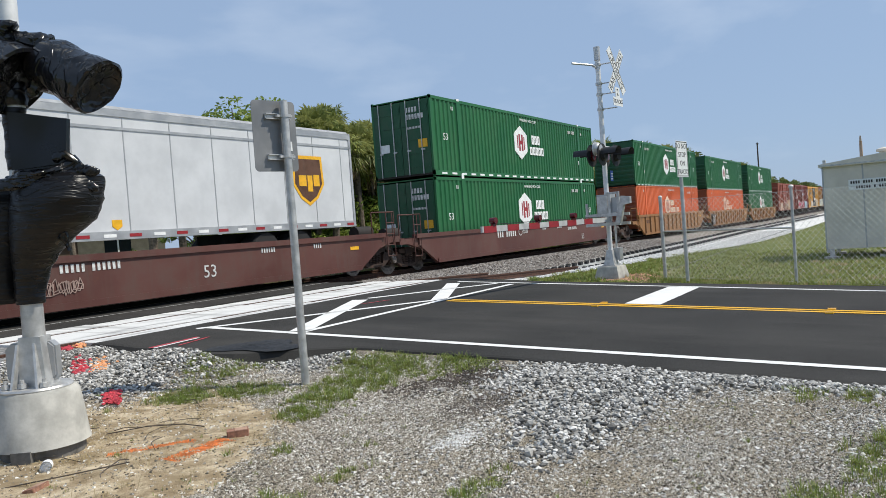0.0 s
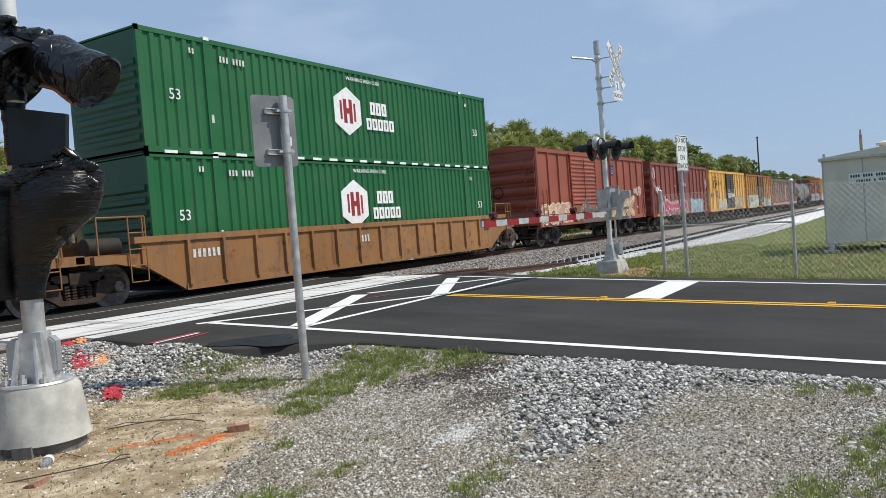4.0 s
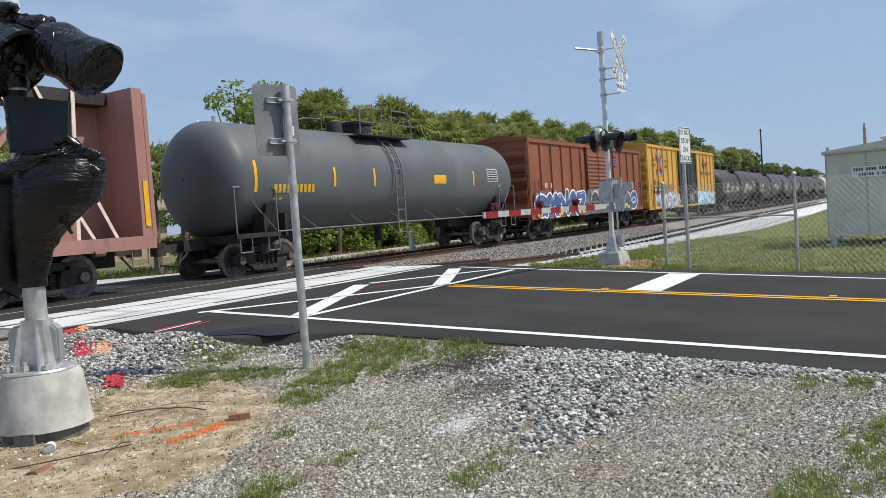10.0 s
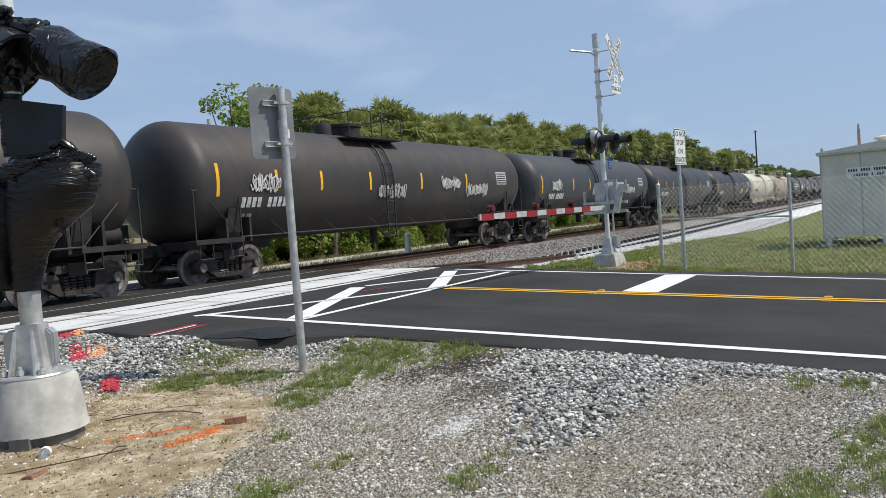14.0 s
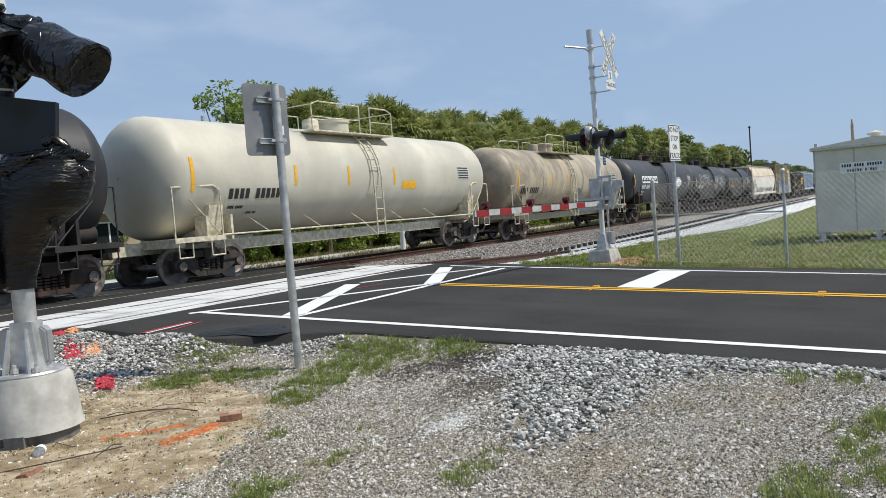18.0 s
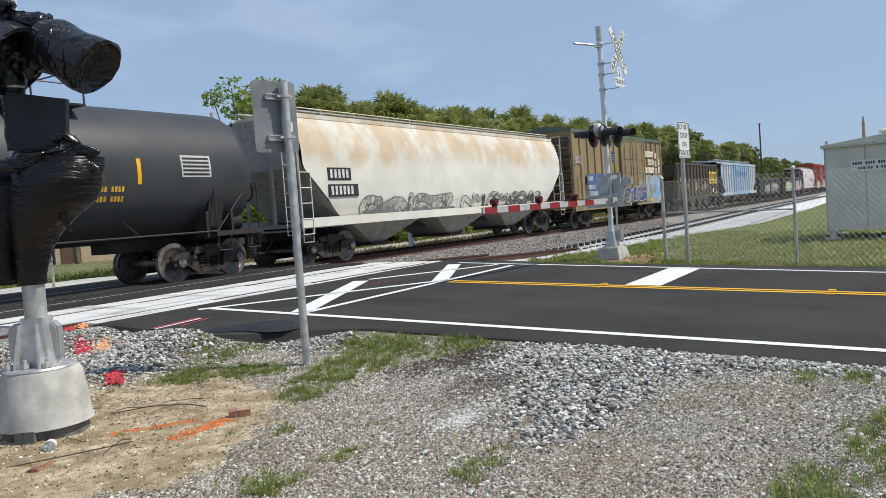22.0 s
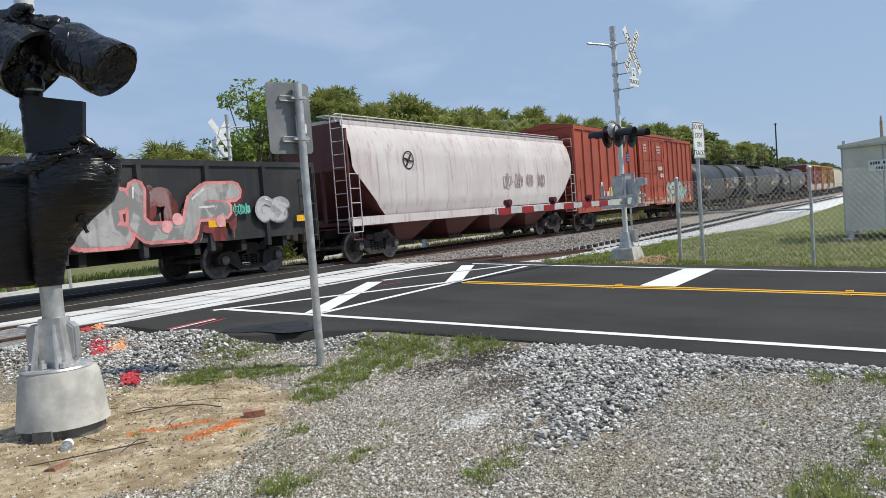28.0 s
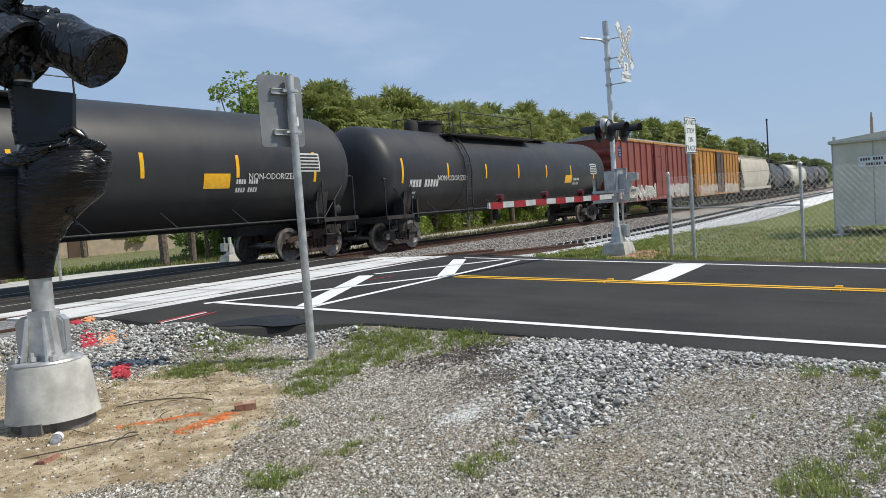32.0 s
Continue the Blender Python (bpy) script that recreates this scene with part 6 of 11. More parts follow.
reflectors((-6.0,), SIDE - 0.075, 1.7, c, None, 0.14, 0.8)
reflectors((9.6,), SIDE - 0.075, 1.1, c, None, 0.4, 0.2)

c = boxcar("dark red box car with white scrawled graffiti", 655.6, 16.6, 4.6, DEEPRED, ROOF_PALE, [(-0.9, 1.6, DEEPRED, False)], 14, roofline=YEL_RUST)
mural(c, -7.9, 7.9, 0.95, 1.9, 16, SIDE - 0.06, [(0.50, 0.48, 0.44), (0.30, 0.16, 0.14), (0.40, 0.44, 0.34)], (0.56, 0.52, 0.48), (0.40, 0.30, 0.26), 81)
c = boxcar("rusty yellow box car with a dark door", 673.4, 16.2, 4.6, YEL_RUST, YEL_RUST, [(-1.2, 1.4, BROWNDOOR, False)], 13)
mural(c, -7.5, 7.5, 0.95, 1.8, 12, SIDE - 0.06, [(0.50, 0.46, 0.38), (0.40, 0.20, 0.10)], (0.52, 0.46, 0.38), (0.42, 0.26, 0.12), 82)


# ---- tank cars ----
def tank_shell(length, r, dome=0.72):
    """A long cylinder with dished heads, lying along x."""
    prof = []
    k = 10
    for i in range(k + 1):
        a = math.pi / 2 * i / k
        prof.append((max(0.02, r * math.sin(a) ** 0.8), -length / 2 + dome * (1 - math.cos(a))))
    prof += [(r, -length / 2 + dome + 0.01), (r, length / 2 - dome - 0.01)]
    for i in range(k, -1, -1):
        a = math.pi / 2 * i / k
        prof.append((max(0.02, r * math.sin(a) ** 0.8), length / 2 - dome * (1 - math.cos(a))))
    return prof


def on_shell(r, z_mid, z, out=0.0):
    """How far towards the camera the shell stands at height z."""
    return -math.sqrt(max(0.0, r * r - (z - z_mid) ** 2)) - out


def arc_patch(x0, x1, r, zm, z0, z1, out=0.006, n=8):
    """A patch laid round the shell between two heights, on the near side."""
    g = Geo()
    for i in range(n + 1):
        z = z0 + (z1 - z0) * i / n
        y = on_shell(r, zm, z)
        nrm = Vector((0, y, z - zm)).normalized() * out
        g.v += [(x0, y + nrm.y, z + nrm.z), (x1, y + nrm.y, z + nrm.z)]
    for i in range(n):
        g.f.append((2 * i, 2 * i + 1, 2 * i + 3, 2 * i + 2))
    return g


def shell_bars(rows, r, zm, mat, car, name="stencil"):
    g = Geo()
    for x, z, n, h in rows:
        z -= 0.25
        for i in range(n):
            if n > 6 and i == 4:
                continue
            x0 = x + i * h * 0.74
            q = arc_patch(x0, x0 + h * 0.52, r, zm, z, z + h, 0.008, 2)
            g.add(q.v, q.f)
    return tagged(part(name, g, mat, car), "", "", "", "stuff")


BOWED = {}          # cars with a rounded side: how far it stands out at a height


def tank_car(label, place, pitch, r, paint, rail_mat, frame_mat, bands=(), ladder_x=0.2, yellow=(), rusty=False, platform=True, sill=False, crest=4.1, shell=0.0, deck=(-1.2, 1.6)):
    car = start_car("tank_car", label, place, "tank cars")
    length = shell or pitch - 0.62
    zm = crest - r
    BOWED[car.name] = lambda z: on_shell(r, zm, z)
    m = Matrix.Translation((0, 0, zm)) @ Matrix.Rotation(radians(90), 4, "Y")
    part("tank_shell", Geo().lathe(tank_shell(length, r), 40, m, False), paint, car, "", True)
    for x in bands:
        part("weld_band", Geo().lathe([(r + 0.004, -0.05), (r + 0.012, -0.04), (r + 0.012, 0.04), (r + 0.004, 0.05)], 40, Matrix.Translation((x, 0, zm)) @ Matrix.Rotation(radians(90), 4, "Y"), False), paint, car, "", True)
    h, tip, bolster = length / 2 - 0.24, pitch / 2 - 0.55, length / 2 - 1.6
    # stub sills and saddles carry the shell
    for s in (-1, 1):
        g = Geo().box(min(s * (h - 3.6), s * tip), max(s * (h - 3.6), s * tip), -0.3, 0.3, 0.78, 1.06)
        g.box(min(s * (h - 0.35), s * h), max(s * (h - 0.35), s * h), -1.4, 1.4, 0.9, 1.06)
        part("stub_sill", g, frame_mat, car)
        x = s * bolster
        sad = Geo().along([(-1.15, 0.95), (1.15, 0.95), (1.3, 1.25), (1.42, 1.85), (1.3, 1.85), (0.9, 1.3), (0.0, 1.12), (-0.9, 1.3), (-1.3, 1.85), (-1.42, 1.85), (-1.3, 1.25)], x - 0.22, x + 0.22)
        for k in (-1, 1):
            sad.slab([(x + k * 0.35, -1.5), (x + k * 0.42, -1.5), (x + k * 0.42, -1.1), (x + k * 0.35, -1.1)][::1 if k > 0 else 1], 1.0, 1.6)
        part("saddle", sad, frame_mat, car)
        # end platform, its railing and brake gear
        pf = Geo().box(min(s * (h - 1.5), s * (h + 0.02)), max(s * (h - 1.5), s * (h + 0.02)), -1.5, -0.3, 1.06, 1.1)
        pf.box(min(s * (h - 1.5), s * (h + 0.02)), max(s * (h - 1.5), s * (h + 0.02)), -1.52, -1.48, 1.0, 1.12)
        part("end_platform", pf, frame_mat, car)
        rl = Geo().pipe([(s * (h - 1.45), -1.48, 1.1), (s * (h - 1.45), -1.48, 2.2), (s * (h - 1.25), -1.48, 2.32), (s * (h - 0.05), -1.4, 2.28)], 0.022)
        rl.pipe([(s * (h - 0.05), -1.45, 1.06), (s * (h - 0.05), -1.45, 2.28)], 0.022).pipe([(s * (h - 1.4), -1.46, 1.15), (s * (h - 0.55), -1.44, 2.0)], 0.016)
        part("end_railing", rl, rail_mat, car)
        part("stirrup", stirrup(s * (h - 0.3), -1.48, 1.05), rail_mat, car)
        part("stirrup", stirrup(s * (h - 1.25), -1.5, 1.05), rail_mat, car)
    part("air_reservoir", Geo().rod((h - 1.3, -0.95, 1.32), (h - 0.3, -0.95, 1.32), 0.2, 14), frame_mat, car, "", True)
    # running rail along the foot of the shell and its struts
    g = Geo().rod((-h + 1.4, -1.5, 1.12), (h - 1.4, -1.5, 1.12), 0.022, 6)
    x = -h + 3.0
    while x < h - 2.5:
        g.rod((x, -1.5, 1.12), (x - 0.18, on_shell(r, zm, 1.5), 1.5), 0.016, 5)
        x += 2.1
    part("side_rail", g, rail_mat, car)
    if sill:
        part("underframe", Geo().box(-h + 2, h - 2, -0.55, 0.55, 0.7, 1.0), frame_mat, car)
    # manway platform with railing, ladder, fittings
    top = zm + r
    lad = Geo()
    for dx in (0, 0.42):
        pts = [(ladder_x + dx, on_shell(r, zm, z, 0.09), z) for z in (0.75, 1.2, zm - 0.6, zm)] + [(ladder_x + dx, -math.cos(a) * (r + 0.09), zm + math.sin(a) * (r + 0.09)) for a in (0.3, 0.6, 0.9, 1.15)]
        pts[0] = (ladder_x + dx, -1.6, 0.72)
        pts[1] = (ladder_x + dx, -1.6, 1.25)
        pts[2] = (ladder_x + dx, -1.6, 1.9)
        lad.pipe(pts, 0.028)
    for z in np.arange(0.8, zm, 0.36):
        y = -1.6 if z < 1.95 else on_shell(r, zm, z, 0.09)
        lad.rod((ladder_x, y, z), (ladder_x + 0.42, y, z), 0.015, 5)
    for a in np.arange(0.15, 1.2, 0.22):
        lad.rod((ladder_x, -math.cos(a) * (r + 0.09), zm + math.sin(a) * (r + 0.09)), (ladder_x + 0.42, -math.cos(a) * (r + 0.09), zm + math.sin(a) * (r + 0.09)), 0.015, 5)
    lad.pipe([(ladder_x - 0.5, -1.5, 1.12), (ladder_x - 0.05, -1.6, 0.75)], 0.018)
    part("side_ladder", lad, rail_mat, car)
    d0, d1 = deck
    wing = Geo()
    for s in (-1, 1):
        wing.box(ladder_x + d0, ladder_x + d1, s * 1.0 - 0.3, s * 1.0 + 0.3, top - 0.22, top - 0.18)
    if platform:
        part("walkway", wing, frame_mat, car)
        rl = Geo()
        for s in (-1, 1):
            rl.pipe([(ladder_x + d0, s * 1.25, top - 0.2), (ladder_x + d0, s * 1.25, top + 0.55), (ladder_x + d0 + 0.3, s * 1.25, top + 0.65), (ladder_x - 0.05, s * 1.25, top + 0.65), (ladder_x - 0.05, s * 1.25, top - 0.2)], 0.02)
            rl.pipe([(ladder_x + 0.5, s * 1.25, top - 0.2), (ladder_x + 0.5, s * 1.25, top + 0.65), (ladder_x + d1 - 0.3, s * 1.25, top + 0.65), (ladder_x + d1, s * 1.25, top + 0.55), (ladder_x + d1, s * 1.25, top - 0.2)], 0.02)
            rl.rod((ladder_x + d0, s * 1.25, top + 0.2), (ladder_x - 0.05, s * 1.25, top + 0.2), 0.014, 5)
            rl.rod((ladder_x + 0.5, s * 1.25, top + 0.2), (ladder_x + d1, s * 1.25, top + 0.2), 0.014, 5)
        for x in (ladder_x + d0, ladder_x + d1):
            rl.rod((x, -1.25, top + 0.55), (x, 1.25, top + 0.55), 0.018, 5)
        part("platform_railing", rl, rail_mat, car)
    part("manway", Geo().lathe([(0.5, -0.15), (0.5, 0.26), (0.54, 0.28), (0.54, 0.38), (0.3, 0.43), (0.02, 0.44)], 18, Matrix.Translation((ladder_x + 0.2, 0, top)), True), frame_mat if not sill else paint, car, "", True)
    part("valve_housing", Geo().lathe([(0.26, -0.1), (0.26, 0.3), (0.22, 0.36), (0.02, 0.37)], 14, Matrix.Translation((ladder_x - 0.8, 0.1, top)), True), frame_mat, car, "", True)
    part("bottom_outlet", Geo().rod((0, 0, 0.55), (0, 0, 1.05), 0.14, 10), UNDER, car)
    for x in yellow:
        z0 = zm - 0.42 if abs(x) > h - 2.6 else zm - 0.3
        part("reflector", arc_patch(x - 0.05, x + 0.05, r, zm, z0, z0 + (0.8 if abs(x) > h - 2.6 else 0.55)), YELLOW, car, "yellow reflector strip")
    part("data_plate", arc_patch(h - 2.4, h - 1.55, r, zm, zm - 0.15, zm + 0.35), PLATE_GREY, car, "grey printed data panel")
    g = Geo()
    for i in range(5):
        q = arc_patch(h - 2.36, h - 1.6, r, zm, zm - 0.11 + 0.09 * i, zm - 0.06 + 0.09 * i, 0.009, 2)
        g.add(q.v, q.f)
    part("data_plate", g, BARS_K, car, "dark printed lines")
    add_trucks(car, bolster, rusty)
    couplers(car, tip - 0.05)
    return car, r, zm, h


def tank_paint(name, c, dirt, rust, dirt_c=(0.06, 0.055, 0.05), gloss=0.4):
    """Tank paint: dirt lies in streaks that run down from the top."""
    m = Nodes(name)
    runs = m.noise(1.0, 6, 0.65, stretch=(2.2, 0.7, 0.6))
    big = m.noise(0.5, 5, 0.6)
    col = m.mix(m.ramp(big, 0.35, 0.7), tuple(x * 0.85 for x in c), tuple(min(1, x * 1.12) for x in c))
    col = m.mix(m.math("MULTIPLY", m.ramp(runs, 0.42, 0.7), dirt * 0.7), col, dirt_c)
    col = m.mix(m.math("MULTIPLY", m.ramp(m.noise(0.35, 7, 0.65), 0.42, 0.66), dirt * 0.8), col, dirt_c)
    col = m.mix(m.math("MULTIPLY", m.ramp(m.noise(4, 8, 0.7), 0.6, 0.75), rust), col, (0.15, 0.06, 0.03))
    m.bump(m.noise(20, 4), 0.05, 0.004)
    return m.done(col, m.ramp(big, 0.3, 0.7, gloss, gloss + 0.18), 0.0, 0.45)


TANK_BLACK = tank_paint("black tank paint", (0.021, 0.021, 0.023), 0.35, 0.05, (0.05, 0.046, 0.042), 0.42)
TANK_DUSTY = tank_paint("dusty black tank paint", (0.034, 0.030, 0.028), 0.5, 0.12, (0.075, 0.06, 0.05), 0.5)
TANK_SLATE = tank_paint("slate tank paint", (0.034, 0.037, 0.042), 0.4, 0.05, (0.06, 0.058, 0.056), 0.45)
TANK_GREY = tank_paint("blue-grey tank paint", (0.11, 0.12, 0.128), 0.35, 0.06, (0.07, 0.068, 0.065), 0.45)
TANK_WHITE = tank_paint("cream tank paint", (0.56, 0.53, 0.44), 0.16, 0.06, (0.30, 0.25, 0.18), 0.42)
TANK_BEIGE = tank_paint("soiled beige tank paint", (0.46, 0.39, 0.28), 1.0, 0.2, (0.16, 0.13, 0.10), 0.4)
CREAM_RAIL = plain("cream railing paint", (0.62, 0.56, 0.42), 0.5, 0.0, 0.2, 8.0)
DARK_RAIL = plain("black railing paint", (0.022, 0.022, 0.024), 0.5, 0.0, 0.2, 8.0)

STD = (-8.1, -6.1, -4.3, -2.0, 0.9, 4.0)
BL = "black tank car with yellow reflector strips and black railings"

c, r, zm, h = tank_car("blue-grey tank car with yellow reflector strips", 209.3, 17.9, 1.52, TANK_GREY, plain("grey railing paint", (0.16, 0.165, 0.17), 0.5), UNDER, (-0.4,), -1.0, (-7.0, -3.9, -2.0, 4.25), shell=16.0)
shell_bars([(-6.35, 2.38, 10, 0.22), (-6.35, 2.2, 8, 0.06)], r, zm, BARS_Y, c)
part("warning_plate", arc_patch(1.45, 2.25, r, zm, zm - 0.22, zm + 0.08), YELLOW, c, "yellow warning plate")

for place, pitch, paint, marks, seed in ((266.9, 19.1, TANK_DUSTY, BARS, 5), (286.0, 19.1, TANK_DUSTY, BARS, 6), (305.1, 19.1, TANK_SLATE, BARS, 7), (324.2, 19.1, TANK_BLACK, BARS, 8), (343.2, 19.0, TANK_BLACK, BARS, 9)):
    c, r, zm, h = tank_car({5: "dusty black tank car with red and white graffiti", 6: "brown-dusted black tank car with white scrawls", 7: "slate grey tank car with white lettering bars", 8: BL, 9: BL}[seed], place, pitch, 1.55, paint, DARK_RAIL, UNDER, (-0.8,), -1.3, STD, seed in (8, 9), shell=18.2)
    shell_bars([(-7.3, zm - 0.45, 10, 0.25), (-7.3, zm - 0.68, 8, 0.08), (-7.3, zm - 0.82, 9, 0.07)], r, zm, marks, c)
    if seed == 5:
        mural(c, -5.0, -1.5, zm - 0.75, zm + 0.0, 6, on_shell(r, zm, zm - 0.2), [(0.66, 0.64, 0.64), (0.50, 0.30, 0.30)], (0.10, 0.02, 0.02), (0.13, 0.018, 0.018), 91)
        mural(c, 1.7, 3.8, zm - 0.85, zm - 0.2, 4, on_shell(r, zm, zm - 0.2), [(0.06, 0.05, 0.05), (0.20, 0.04, 0.05)], (0.50, 0.46, 0.46), None, 92, drop=False)
    if seed in (5, 6, 7):
        for k, (x, w) in enumerate(((-1.6, 1.5), (2.2, 1.2), (4.0, 1.6), (-7.0, 1.0))):
            scrawl(c, x, zm - 0.6 + 0.25 * (k % 2), w, 0.5, on_shell(r, zm, zm - 0.2, 0.02), (0.55, 0.54, 0.52), 93 + 5 * seed + k, 0.018)
    if seed == 9:
        part("warning_plate", arc_patch(3.0, 3.9, r, zm, zm - 0.7, zm - 0.3), YELLOW, c, "amber warning placard")
        part("warning_plate", arc_patch(6.1, 6.7, r, zm, zm - 0.65, zm - 0.3), PLATE_GREY, c, "pale placard")

c, r, zm, h = tank_car("clean cream tank car with cream railings and ladder", 361.2, 18.2, 1.5, TANK_WHITE, CREAM_RAIL, CREAM_RAIL, (), -0.1, (-7.1, -3.55, -1.2, 1.2), sill=True, shell=16.0, deck=(-2.3, 1.7))
shell_bars([(-5.95, zm - 0.36, 10, 0.25), (-5.9, zm - 0.6, 10, 0.07), (-5.2, zm - 0.74, 8, 0.06)], r, zm, BARS_K, c)
part("warning_plate", arc_patch(1.65, 2.5, r, zm, zm - 0.45, zm - 0.2), YELLOW, c, "yellow warning plate")
c, r, zm, h = tank_car("soiled beige tank car streaked with grime", 378.9, 17.6, 1.5, TANK_BEIGE, CREAM_RAIL, weathered("soiled cream frame", (0.34, 0.29, 0.21), 0.2, 0.4, 0.4), (-4.3, -1.9, 0.9, 1.9, 5.0), -0.9, (-7.0, -3.5, -1.2), True, sill=True, shell=16.0, deck=(-2.3, 1.7))
shell_bars([(-6.7, zm - 0.4, 10, 0.26)], r, zm, BARS_K, c)

c, r, zm, h = tank_car("slate black tank car with large white block lettering shapes", 396.8, 17.6, 1.53, TANK_SLATE, DARK_RAIL, TRUCK_RUST, (1.4,), -0.7, (-8.0, -3.0, 2.0, 6.1), True)
shell_bars([(-6.4, zm - 0.27, 9, 0.26), (-6.4, zm - 0.5, 9, 0.1), (-6.4, zm - 0.66, 9, 0.1)], r, zm, BARS, c, "block_mark")
block_word(c, -6.4, zm - 0.16, 6, 0.46, -1.5, WHITE, 1.32, (), 0.0, "graffiti")
oval = [Geo(), Geo(), Geo()]
for g, k, out in zip(oval, (1.0, 0.92, 0.78), (0.008, 0.012, 0.016)):
    for i in range(24):
        a, b = 2 * math.pi * i / 24, 2 * math.pi * (i + 1) / 24
        for q in ((0, 0), (math.cos(a) * 0.92 * k, math.sin(a) * 0.40 * k), (math.cos(b) * 0.92 * k, math.sin(b) * 0.40 * k)):
            z = zm - 0.15 + q[1]
            g.v.append((2.95 + q[0], on_shell(r, zm, z, out), z))
        g.f.append((3 * i, 3 * i + 1, 3 * i + 2))
part("painted_emblem", oval[0], WHITE, c, "white oval rim")
part("painted_emblem", oval[1], BARS_K, c, "black oval ring")
part("painted_emblem", oval[2], WHITE, c, "white oval field")
block_word(c, 2.36, zm - 0.29, 5, 0.27, -1.5, spray((0.55, 0.03, 0.03)), 0.9, (), 0.0, "graffiti")
shell_bars([(2.2, zm + 0.75, 5, 0.1), (2.2, zm - 0.5, 9, 0.1), (2.2, zm - 0.68, 7, 0.1), (-3.9, zm - 0.55, 6, 0.08)], r, zm, BARS, c)

for place, pitch, paint, seed in ((411.6, 14.3, TANK_SLATE, 10), (425.7, 14.0, TANK_SLATE, 11), (595.8, 15.0, TANK_BLACK, 12), (614.3, 21.4, TANK_BLACK, 13), (635.7, 20.8, TANK_BLACK, 14)):
    ys = {12: (-5.8, 0.2, 3.5, 5.8), 13: (-9.0, -5.7, -2.9, -0.1, 2.7, 5.4, 8.2), 14: (-9.0, -6.2, -3.4, -0.6, 2.2, 5.0, 8.0)}.get(seed) or tuple(x * pitch / 19.1 for x in STD)
    c, r, zm, h = tank_car({10: "slate black tank car covered with white outline graffiti", 11: "black tank car with yellow number marks", 12: BL, 13: "long black tank car with a walkway on top", 14: "long black tank car with many yellow strips"}[seed], place, pitch, 1.48 if seed == 12 else 1.55, paint, DARK_RAIL, UNDER, (0.6,) if seed < 13 else (-5.0,), 0.4 if seed < 13 else -5.1, ys, seed in (12, 13), seed != 12, crest=3.84 if seed == 12 else 4.1, shell=20.4 if seed > 12 else 0.0, deck=(-0.3, 6.6) if seed > 12 else (-1.2, 1.6))
    if seed == 10:
        mural(c, -4.6, -0.4, zm - 0.4, zm + 0.6, 6, on_shell(r, zm, zm), [(0.05, 0.055, 0.06)], (0.46, 0.46, 0.46), None, 101)
        mural(c, 1.4, 5.0, zm - 0.4, zm + 0.6, 4, on_shell(r, zm, zm), [(0.05, 0.055, 0.06)], (0.42, 0.42, 0.42), None, 102)
    shell_bars([(-h + 1.4, zm - 0.3, 10, 0.24), (-h + 1.4, zm - 0.52, 9, 0.07), (-h + 1.4, zm - 0.66, 9, 0.07)] + ([] if seed == 12 else [(h - 4.6, zm - 0.2, 9, 0.11), (h - 4.6, zm - 0.4, 9, 0.11)]), r, zm, BARS_Y if seed == 11 else BARS, c)
    part("warning_plate", arc_patch(h - 5.6, h - 4.8, r, zm, zm - 0.55, zm - 0.2), YELLOW, c, "yellow warning placard")
    if seed == 14:
        g = Geo().box(-4.0, 4.0, -0.9, -0.5, 4.0, 4.04).box(-4.0, 4.0, 0.5, 0.9, 4.0, 4.04)
        part("walkway", g, UNDER, c)
        lettering("NON-ODORIZED", 0.26, Matrix.Translation((-5.9, -1.55, zm - 0.28)) @ Matrix.Rotation(radians(90), 4, "X"), BARS, c)
    if seed == 13:
        lettering("NON-ODORIZED", 0.22, Matrix.Translation((6.6, -1.545, zm - 0.28)) @ Matrix.Rotation(radians(90), 4, "X"), BARS, c)
    if seed == 12:
        lettering("SODIUM\nHYDROXIDE SOLUTION", 0.16, Matrix.Translation((3.9, -1.46, zm - 0.45)) @ Matrix.Rotation(radians(90), 4, "X"), BARS, c)
for place, paint in ((708.0, TANK_SLATE), (741.0, TANK_BLACK), (758.0, TANK_DUSTY)):
    tank_car("dark tank car far down the line", place, 16.4, 1.5, paint, DARK_RAIL, UNDER, (), 0.4, ())
tank_car("cream tank car far down the line", 725.0, 16.4, 1.5, TANK_WHITE, CREAM_RAIL, UNDER, (), 0.4, ())


# ---- well cars, containers and the trailer ----
def trucks_at(car, xs, rusty=False):
    for x in xs:
        t = part("truck", TRUCK_ME_R if rusty else TRUCK_ME, TRUCK, car)
        t.location = (x, 0, 0)
        for w in (-0.89, 0.89):
            ob = part("wheelset", WHEELSET_ME, WHEEL, t)
            ob.location = (w, 0, WHEEL_R)
            WHEELSETS.append((ob, w))


WELL_BROWN = weathered("brown well car paint", (0.088, 0.029, 0.022), 0.15, 0.3, 0.35, 0.2)
WELL_RUST = weathered("rust-yellow well car paint", (0.27, 0.125, 0.04), 0.45, 0.45, 0.45, 0.2, 0.65, (0.13, 0.05, 0.02))
BOX_GREEN = weathered("container green", (0.012, 0.118, 0.036), 0.03, 0.12, 0.12, 0.1, 0.42)
# Same green for doors and ends, darkened as if unlit, with more grime.
BOX_GREEN_SHADED = weathered("container green darkened as shaded end", (0.010, 0.075, 0.032), 0.06, 0.2, 0.25, 0.15, 0.42)
BOX_ORANGE = weathered("faded container orange", (0.62, 0.125, 0.035), 0.06, 0.2, 0.2, 0.18, 0.5)
BOX_REDDISH = weathered("dull orange end paint", (0.26, 0.075, 0.035), 0.15, 0.3, 0.3, 0.2)
